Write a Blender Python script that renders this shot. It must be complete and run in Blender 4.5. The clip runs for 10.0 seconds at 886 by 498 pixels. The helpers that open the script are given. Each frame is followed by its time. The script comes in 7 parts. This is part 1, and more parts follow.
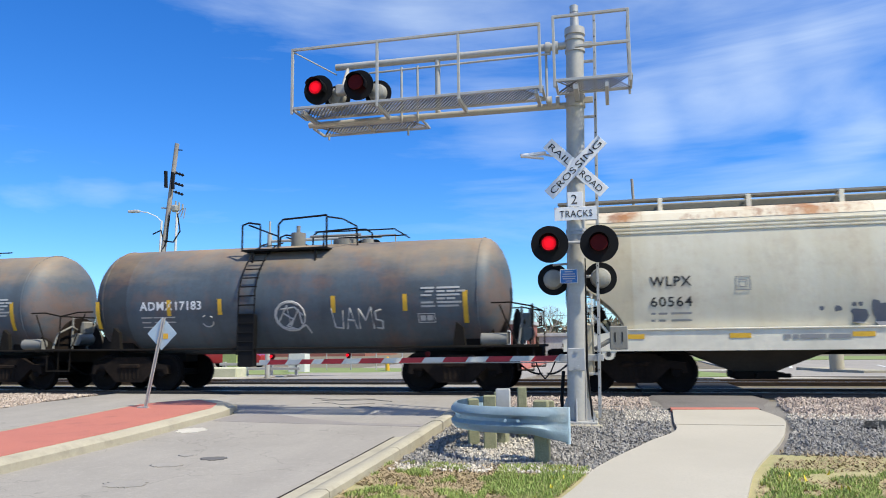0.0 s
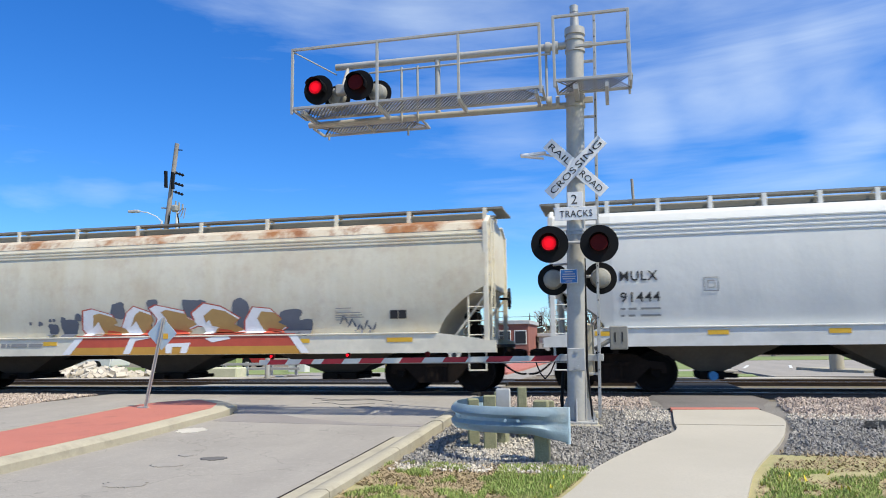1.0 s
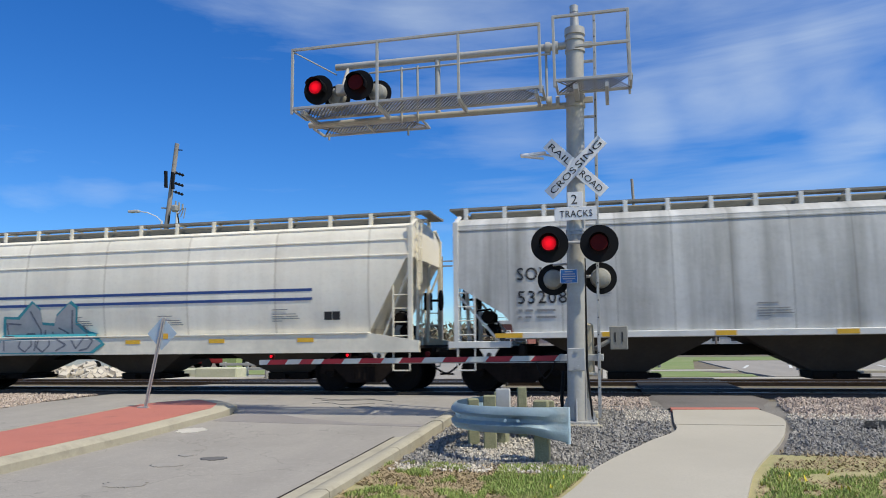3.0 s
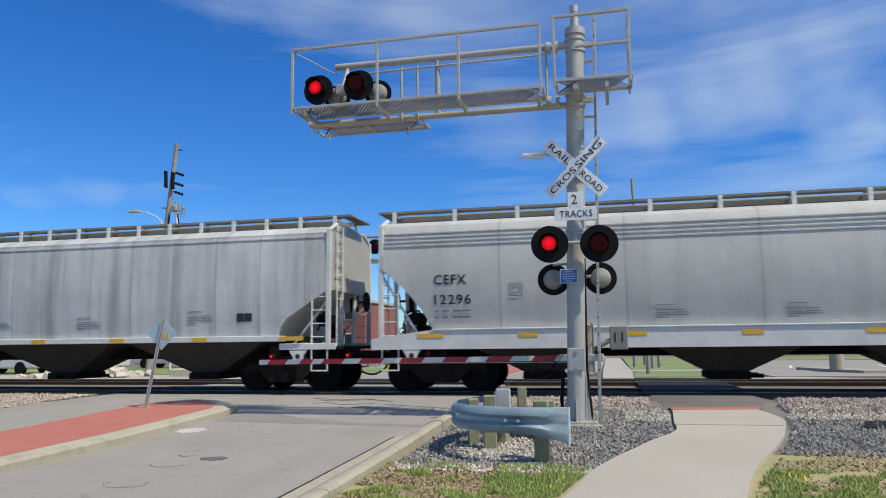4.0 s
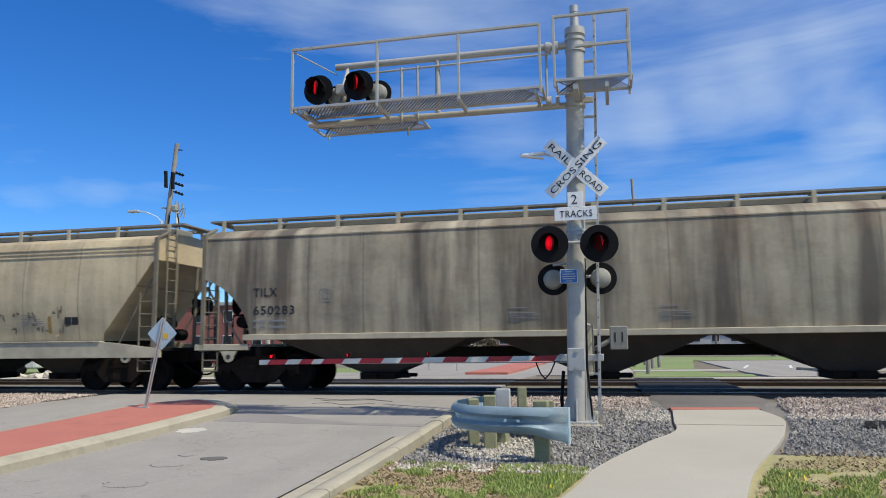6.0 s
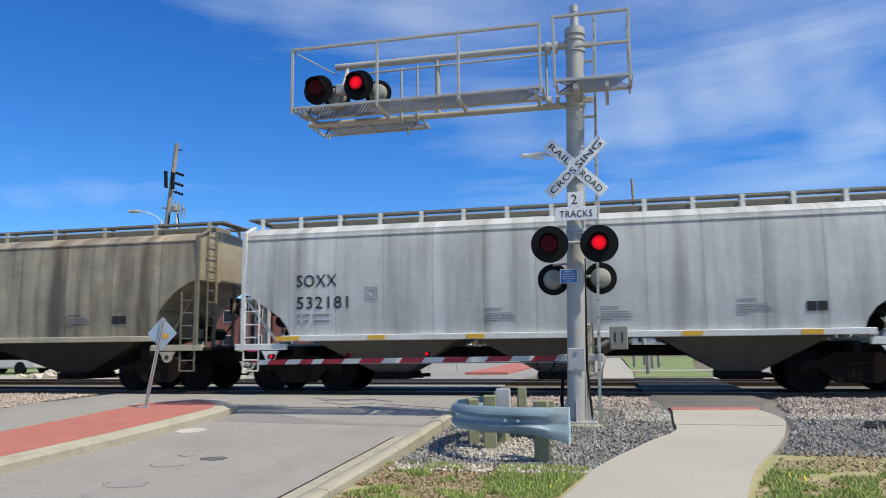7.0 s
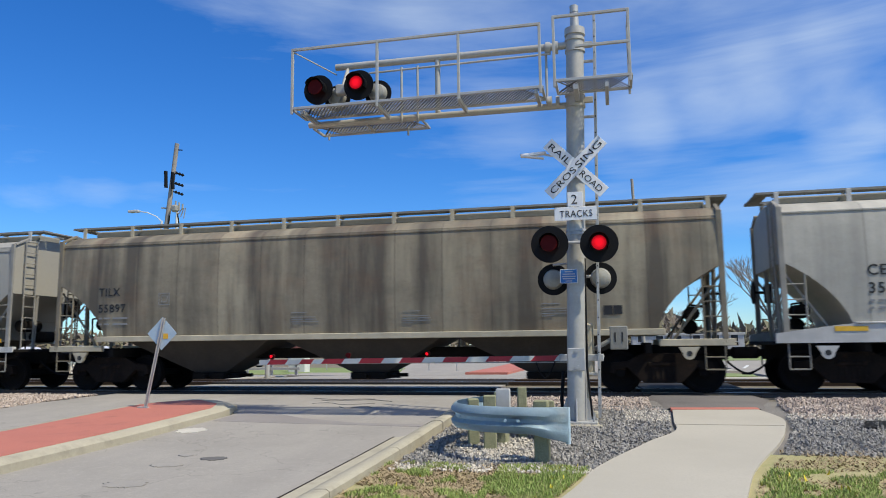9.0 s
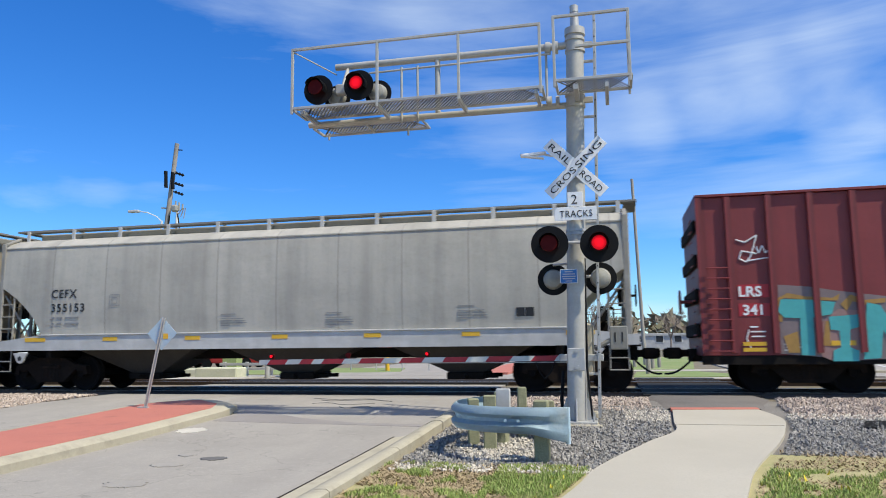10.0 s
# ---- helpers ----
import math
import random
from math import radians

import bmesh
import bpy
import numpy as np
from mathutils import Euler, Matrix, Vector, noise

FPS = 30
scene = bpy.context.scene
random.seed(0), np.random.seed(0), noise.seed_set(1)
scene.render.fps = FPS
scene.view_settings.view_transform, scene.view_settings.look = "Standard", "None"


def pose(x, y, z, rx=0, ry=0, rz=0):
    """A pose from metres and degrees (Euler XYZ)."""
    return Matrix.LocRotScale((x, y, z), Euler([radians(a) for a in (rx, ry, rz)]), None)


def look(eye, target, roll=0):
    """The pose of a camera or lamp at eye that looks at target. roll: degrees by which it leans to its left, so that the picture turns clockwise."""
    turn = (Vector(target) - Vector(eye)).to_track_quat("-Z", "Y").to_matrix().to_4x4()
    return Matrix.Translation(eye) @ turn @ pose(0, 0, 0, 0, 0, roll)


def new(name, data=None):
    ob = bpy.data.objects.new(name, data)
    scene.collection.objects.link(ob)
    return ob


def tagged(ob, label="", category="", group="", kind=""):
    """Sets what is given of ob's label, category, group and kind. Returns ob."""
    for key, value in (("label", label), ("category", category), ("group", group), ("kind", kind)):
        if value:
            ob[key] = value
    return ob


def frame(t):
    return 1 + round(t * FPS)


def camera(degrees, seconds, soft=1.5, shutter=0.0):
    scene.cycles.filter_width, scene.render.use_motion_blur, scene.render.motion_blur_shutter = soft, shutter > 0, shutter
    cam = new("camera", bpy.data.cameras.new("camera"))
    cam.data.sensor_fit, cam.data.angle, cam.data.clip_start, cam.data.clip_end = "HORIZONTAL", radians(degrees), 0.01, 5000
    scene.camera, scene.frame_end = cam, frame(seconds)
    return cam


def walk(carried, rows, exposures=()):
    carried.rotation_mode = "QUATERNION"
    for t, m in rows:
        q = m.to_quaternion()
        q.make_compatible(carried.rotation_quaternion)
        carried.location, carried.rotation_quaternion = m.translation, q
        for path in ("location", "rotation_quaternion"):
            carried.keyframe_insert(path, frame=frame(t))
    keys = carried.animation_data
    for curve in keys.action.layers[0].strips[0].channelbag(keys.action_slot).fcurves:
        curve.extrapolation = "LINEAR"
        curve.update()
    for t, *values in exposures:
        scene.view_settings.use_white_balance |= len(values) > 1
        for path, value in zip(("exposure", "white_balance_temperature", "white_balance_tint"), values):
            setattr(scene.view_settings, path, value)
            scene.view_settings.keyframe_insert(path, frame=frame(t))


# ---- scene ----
cam = camera(62.19, 10.0, soft=1.0, shutter=0.08)
EYE = Vector((0.0, -18.08, 1.111))
CAM_POSE = Matrix(((0.97390, 0.03958, 0.22349, EYE.x), (0.22671, -0.12291, -0.96618, EYE.y), (-0.01078, 0.99163, -0.12868, EYE.z), (0, 0, 0, 1)))
walk(cam, [(0, CAM_POSE), (10, CAM_POSE)], exposures=[(t, e - 0.04, 6500, 5) for t, e in [(0, 0.24), (1.0, 0.18), (1.6, 0.10), (2.5, -0.11), (4, -0.21), (5.5, -0.17), (7, -0.08), (8, -0.10), (9.2, -0.04), (10, 0.13)]])

# ---- world and sun ----
SUN_DIR = Vector((3.6, -1.4, 5.5)).normalized()
world = bpy.data.worlds.new("sky")
scene.world = world
world.use_nodes = True
wt = world.node_tree
wt.nodes.clear()


def wnode(kind, **kw):
    n = wt.nodes.new(kind)
    for k, v in kw.items():
        n.inputs[k].default_value = v
    return n


sky = wt.nodes.new("ShaderNodeTexSky")
sky.sky_type, sky.sun_disc = "NISHITA", False
sky.sun_elevation = math.asin(SUN_DIR.z)
sky.sun_rotation = math.atan2(SUN_DIR.x, SUN_DIR.y)
sky.air_density, sky.dust_density, sky.ozone_density = 1.0, 0.0, 3.0
hsv = wnode("ShaderNodeHueSaturation", Saturation=1.3, Value=1.0)
wt.links.new(sky.outputs[0], hsv.inputs["Color"])
tint = wt.nodes.new("ShaderNodeMix")
tint.data_type, tint.blend_type = "RGBA", "MULTIPLY"
tint.inputs["Factor"].default_value = 1.0
tint.inputs["B"].default_value = (0.69, 1.0, 1.47, 1)
wt.links.new(hsv.outputs[0], tint.inputs["A"])
tc = wt.nodes.new("ShaderNodeTexCoord")
mp = wt.nodes.new("ShaderNodeMapping")
mp.inputs["Rotation"].default_value = (0.0, 0.5, 0.35)
mp.inputs["Scale"].default_value = (0.8, 1.5, 5.5)
wt.links.new(tc.outputs["Generated"], mp.inputs["Vector"])
cl = wnode("ShaderNodeTexNoise", Scale=2.0, Detail=10.0, Roughness=0.58, Distortion=0.35)
wt.links.new(mp.outputs[0], cl.inputs["Vector"])


def wmath(op, a, b):
    n = wt.nodes.new("ShaderNodeMath")
    n.operation = op
    for i, v in enumerate((a, b)):
        if isinstance(v, float):
            n.inputs[i].default_value = v
        else:
            wt.links.new(v, n.inputs[i])
    return n.outputs[0]


# thin cloud banks: directions, outer spread, weight
BANKS = [
    ((-0.047, 0.912, 0.408), 0.962, 0.10),
    ((0.275, 0.895, 0.351), 0.975, 0.05),
    ((0.200, 0.902, 0.382), 0.955, 0.085),
    # unseen veil round the sun, added to whiten the sky's fill light
    (tuple(SUN_DIR), 0.15, 0.34),
    ((-0.299, 0.847, 0.439), 0.9907, 0.11),
    ((-0.400, 0.795, 0.456), 0.9937, 0.109),
    ((-0.175, 0.887, 0.428), 0.9924, 0.067),
    ((-0.122, 0.922, 0.367), 0.9624, 0.042),
    ((0.026, 0.962, 0.274), 0.9978, 0.109),
    ((0.090, 0.953, 0.290), 0.9969, 0.11),
    ((0.156, 0.938, 0.309), 0.9965, 0.16),
    ((0.219, 0.920, 0.326), 0.9967, 0.11),
    ((0.281, 0.898, 0.338), 0.9964, 0.14),
    ((0.182, 0.904, 0.386), 0.9955, 0.059),
    ((0.277, 0.928, 0.249), 0.9982, 0.16),
    ((0.314, 0.913, 0.259), 0.9983, 0.105),
    ((-0.613, 0.764, 0.200), 0.9985, 0.109),
    ((-0.561, 0.803, 0.198), 0.9988, 0.076),
    ((-0.664, 0.722, 0.196), 0.9989, 0.067),
    ((-0.142, 0.945, 0.295), 0.9977, 0.067),
    ((-0.657, 0.687, 0.310), 0.9969, 0.059),
    ((-0.502, 0.774, 0.385), 0.9903, 0.025),
]
cover = None
for way, outer, weight in BANKS:
    dt = wt.nodes.new("ShaderNodeVectorMath")
    dt.operation = "DOT_PRODUCT"
    dt.inputs[1].default_value = way
    wt.links.new(tc.outputs["Generated"], dt.inputs[0])
    rg = wt.nodes.new("ShaderNodeMapRange")
    rg.interpolation_type = "SMOOTHSTEP"
    rg.inputs["From Min"].default_value, rg.inputs["From Max"].default_value, rg.inputs["To Max"].default_value = outer, 1.0, weight
    wt.links.new(dt.outputs["Value"], rg.inputs["Value"])
    cover = rg.outputs[0] if cover is None else wmath("ADD", cover, rg.outputs[0])
cr = wt.nodes.new("ShaderNodeMapRange")
cr.inputs["From Min"].default_value, cr.inputs["From Max"].default_value = 0.54, 0.98
cr.inputs["To Max"].default_value = 0.54
wt.links.new(wmath("ADD", cl.outputs["Fac"], cover), cr.inputs["Value"])
mixc = wt.nodes.new("ShaderNodeMix")
mixc.data_type = "RGBA"
mixc.inputs["B"].default_value = (7.4, 8.3, 9.4, 1)
wt.links.new(cr.outputs[0], mixc.inputs["Factor"])
wt.links.new(tint.outputs["Result"], mixc.inputs["A"])
bg = wnode("ShaderNodeBackground", Strength=0.115)
wt.links.new(mixc.outputs["Result"], bg.inputs["Color"])
wo = wt.nodes.new("ShaderNodeOutputWorld")
wt.links.new(bg.outputs[0], wo.inputs[0])

sun_data = bpy.data.lights.new("sun", "SUN")
sun_data.energy, sun_data.angle, sun_data.color = 5.3, radians(0.53), (1.0, 0.91, 0.76)
sun = new("sun", sun_data)
sun.matrix_world = look(SUN_DIR * 60, (0, 0, 0))

# ---- materials ----


def shader(name, rough=0.7, metal=0.0):
    m = bpy.data.materials.new(name)
    m.use_nodes = True
    t = m.node_tree
    b = t.nodes["Principled BSDF"]
    b.inputs["Roughness"].default_value, b.inputs["Metallic"].default_value = rough, metal
    return m, t, b


def noise_fac(t, vec, scale, lo, hi, detail=5.0, rough=0.6):
    n = t.nodes.new("ShaderNodeTexNoise")
    n.inputs["Scale"].default_value, n.inputs["Detail"].default_value, n.inputs["Roughness"].default_value = scale, detail, rough
    t.links.new(vec, n.inputs["Vector"])
    r = t.nodes.new("ShaderNodeMapRange")
    r.inputs["From Min"].default_value, r.inputs["From Max"].default_value = lo, hi
    t.links.new(n.outputs["Fac"], r.inputs["Value"])
    return r.outputs[0]


def mix(t, fac, a, b, amount=1.0):
    if amount != 1.0:
        k = t.nodes.new("ShaderNodeMath")
        k.operation = "MULTIPLY"
        k.inputs[1].default_value = amount
        t.links.new(fac, k.inputs[0])
        fac = k.outputs[0]
    x = t.nodes.new("ShaderNodeMix")
    x.data_type = "RGBA"
    t.links.new(fac, x.inputs["Factor"])
    for sock, v in (("A", a), ("B", b)):
        if isinstance(v, tuple):
            x.inputs[sock].default_value = (*v, 1)
        else:
            t.links.new(v, x.inputs[sock])
    return x.outputs["Result"]


def coords(t, scale=(1, 1, 1)):
    c = t.nodes.new("ShaderNodeTexCoord")
    mpp = t.nodes.new("ShaderNodeMapping")
    mpp.inputs["Scale"].default_value = scale
    t.links.new(c.outputs["Object"], mpp.inputs["Vector"])
    return mpp.outputs[0]


def bump(t, b, vec, scale, strength, dist=0.02):
    n = t.nodes.new("ShaderNodeTexNoise")
    n.inputs["Scale"].default_value, n.inputs["Detail"].default_value = scale, 6
    t.links.new(vec, n.inputs["Vector"])
    k = t.nodes.new("ShaderNodeBump")
    k.inputs["Strength"].default_value, k.inputs["Distance"].default_value = strength, dist
    t.links.new(n.outputs["Fac"], k.inputs["Height"])
    t.links.new(k.outputs[0], b.inputs["Normal"])


def surface(name, base, second, rough=0.8, metal=0.0, big=0.6, fine=18.0, relief=0.3, third=None, random_amount=0.0):
    """Base colour mottled with a second at a coarse and a fine scale, stained with a third."""
    m, t, b = shader(name, rough, metal)
    v = coords(t)
    c = mix(t, noise_fac(t, v, big, 0.35, 0.7), base, second, 0.75)
    c = mix(t, noise_fac(t, v, fine, 0.4, 0.75), c, second, 0.55)
    if third:
        c = mix(t, noise_fac(t, v, big * 2.3, 0.55, 0.75), c, third, 0.7)
    if random_amount:
        oi = t.nodes.new("ShaderNodeObjectInfo")
        geo = t.nodes.new("ShaderNodeNewGeometry")
        ad = t.nodes.new("ShaderNodeMath")
        ad.operation = "FRACT"
        sm = t.nodes.new("ShaderNodeMath")
        t.links.new(oi.outputs["Random"], sm.inputs[0])
        t.links.new(geo.outputs["Random Per Island"], sm.inputs[1])
        t.links.new(sm.outputs[0], ad.inputs[0])
        c = mix(t, ad.outputs[0], c, third or second, random_amount)
    t.links.new(c, b.inputs["Base Color"])
    if relief:
        bump(t, b, v, fine * 2, relief)
    return m


def car_paint(name, base, dirt, streak=0.5, blotch=0.3, rust=0.0, panel=1.55, rough=0.55, top_tint=None, tone=0.35):
    """Weathered railcar paint: sheet-to-sheet tone, rain streaks, blotches of grime and rust."""
    m, t, b = shader(name, rough)
    v = coords(t)
    sx = t.nodes.new("ShaderNodeSeparateXYZ")
    t.links.new(v, sx.inputs[0])
    d = t.nodes.new("ShaderNodeMath")
    d.operation, d.inputs[1].default_value = "DIVIDE", panel
    t.links.new(sx.outputs["X"], d.inputs[0])
    fl = t.nodes.new("ShaderNodeMath")
    fl.operation = "FLOOR"
    t.links.new(d.outputs[0], fl.inputs[0])
    wn = t.nodes.new("ShaderNodeTexWhiteNoise")
    wn.noise_dimensions = "1D"
    t.links.new(fl.outputs[0], wn.inputs["W"])
    darker = tuple(0.6 * x + 0.4 * y for x, y in zip(base, dirt))
    c = mix(t, wn.outputs["Value"], base, darker, tone)
    seam = t.nodes.new("ShaderNodeMath")
    seam.operation = "FRACT"
    t.links.new(d.outputs[0], seam.inputs[0])
    sl = t.nodes.new("ShaderNodeMath")
    sl.operation, sl.inputs[1].default_value = "LESS_THAN", 0.022
    t.links.new(seam.outputs[0], sl.inputs[0])
    c = mix(t, sl.outputs[0], c, dirt, 0.5)
    lo, hi = (0.40, 0.62) if streak > 0.75 else (0.42, 0.72)
    c = mix(t, noise_fac(t, coords(t, (1.5 if streak > 0.75 else 2.2, 0.05, 0.16)), 1.0, lo, hi, 7), c, dirt, streak)
    c = mix(t, noise_fac(t, coords(t, (0.5, 0.3, 0.9)), 1.0, 0.45, 0.8, 9, 0.7), c, dirt, blotch)
    c = mix(t, noise_fac(t, v, 11.0, 0.5, 0.9), c, dirt, 0.25)
    if rust:
        c = mix(t, noise_fac(t, coords(t, (0.75, 0.5, 0.8)), 1.0, 0.50, 0.62, 9, 0.66), c, (0.33, 0.13, 0.035), rust)
        c = mix(t, noise_fac(t, coords(t, (1.9, 1.0, 1.6)), 1.0, 0.53, 0.63, 9, 0.7), c, (0.24, 0.085, 0.03), rust * 0.7)
    if top_tint:
        # tint mixed in more where normals face up, edge broken by noise
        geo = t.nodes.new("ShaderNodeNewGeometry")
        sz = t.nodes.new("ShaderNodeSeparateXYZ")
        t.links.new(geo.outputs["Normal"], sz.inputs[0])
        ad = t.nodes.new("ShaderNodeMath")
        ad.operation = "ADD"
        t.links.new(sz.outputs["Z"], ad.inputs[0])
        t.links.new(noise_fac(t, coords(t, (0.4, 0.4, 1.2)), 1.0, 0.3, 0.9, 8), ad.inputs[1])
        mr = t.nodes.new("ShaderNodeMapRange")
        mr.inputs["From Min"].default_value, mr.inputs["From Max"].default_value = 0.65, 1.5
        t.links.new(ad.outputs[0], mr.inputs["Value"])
        c = mix(t, mr.outputs[0], c, top_tint, 0.75)
    t.links.new(c, b.inputs["Base Color"])
    bump(t, b, coords(t, (1.1, 1.1, 0.7)), 1.0, 0.5, 0.06)
    return m


def plain(name, col, rough=0.5, metal=0.0, worn=0.6, scale=9.0):
    return surface(name, col, tuple(worn * x for x in col), rough, metal, 1.3, scale, 0.12)


def worn_road(name):
    """Pale worn pavement: speckle, wheel-track tone, stains and fine cracks."""
    m, t, b = shader(name, 0.92)
    v = coords(t)
    c = mix(t, noise_fac(t, coords(t, (0.9, 0.12, 1)), 1.0, 0.35, 0.7), (0.355, 0.33, 0.295), (0.285, 0.265, 0.24), 0.8)
    c = mix(t, noise_fac(t, v, 0.8, 0.45, 0.75, 8, 0.7), c, (0.25, 0.235, 0.21), 0.6)
    c = mix(t, noise_fac(t, v, 60.0, 0.35, 0.75), c, (0.22, 0.20, 0.185), 0.55)
    c = mix(t, noise_fac(t, v, 14.0, 0.55, 0.8), c, (0.42, 0.39, 0.35), 0.5)
    wob = t.nodes.new("ShaderNodeTexNoise")
    wob.inputs["Scale"].default_value, wob.inputs["Detail"].default_value = 1.7, 5
    t.links.new(v, wob.inputs["Vector"])
    add = t.nodes.new("ShaderNodeVectorMath")
    t.links.new(v, add.inputs[0])
    t.links.new(wob.outputs["Color"], add.inputs[1])
    vo = t.nodes.new("ShaderNodeTexVoronoi")
    vo.feature = "DISTANCE_TO_EDGE"
    vo.inputs["Scale"].default_value = 0.42
    t.links.new(add.outputs[0], vo.inputs["Vector"])
    r = t.nodes.new("ShaderNodeMapRange")
    r.inputs["From Min"].default_value, r.inputs["From Max"].default_value = 0.0, 0.006
    r.inputs["To Min"].default_value, r.inputs["To Max"].default_value = 1.0, 0.0
    t.links.new(vo.outputs["Distance"], r.inputs["Value"])
    c = mix(t, r.outputs[0], c, (0.14, 0.13, 0.12), 0.45)
    t.links.new(c, b.inputs["Base Color"])
    bump(t, b, v, 80, 0.3, 0.01)
    return m


def glow(name, col, strength):
    """A lamp lens, brightest at its middle."""
    m, t, b = shader(name, 0.3)
    b.inputs["Base Color"].default_value = (*col, 1)
    b.inputs["Emission Color"].default_value = (*col, 1)
    ln = t.nodes.new("ShaderNodeVectorMath")
    ln.operation = "LENGTH"
    t.links.new(coords(t, (1, 0, 1)), ln.inputs[0])
    r = t.nodes.new("ShaderNodeMapRange")
    r.interpolation_type = "SMOOTHSTEP"
    r.inputs["From Min"].default_value, r.inputs["From Max"].default_value = 0.0, 0.12
    r.inputs["To Min"].default_value, r.inputs["To Max"].default_value = strength, strength * 0.14
    t.links.new(ln.outputs["Value"], r.inputs["Value"])
    t.links.new(r.outputs[0], b.inputs["Emission Strength"])
    return m


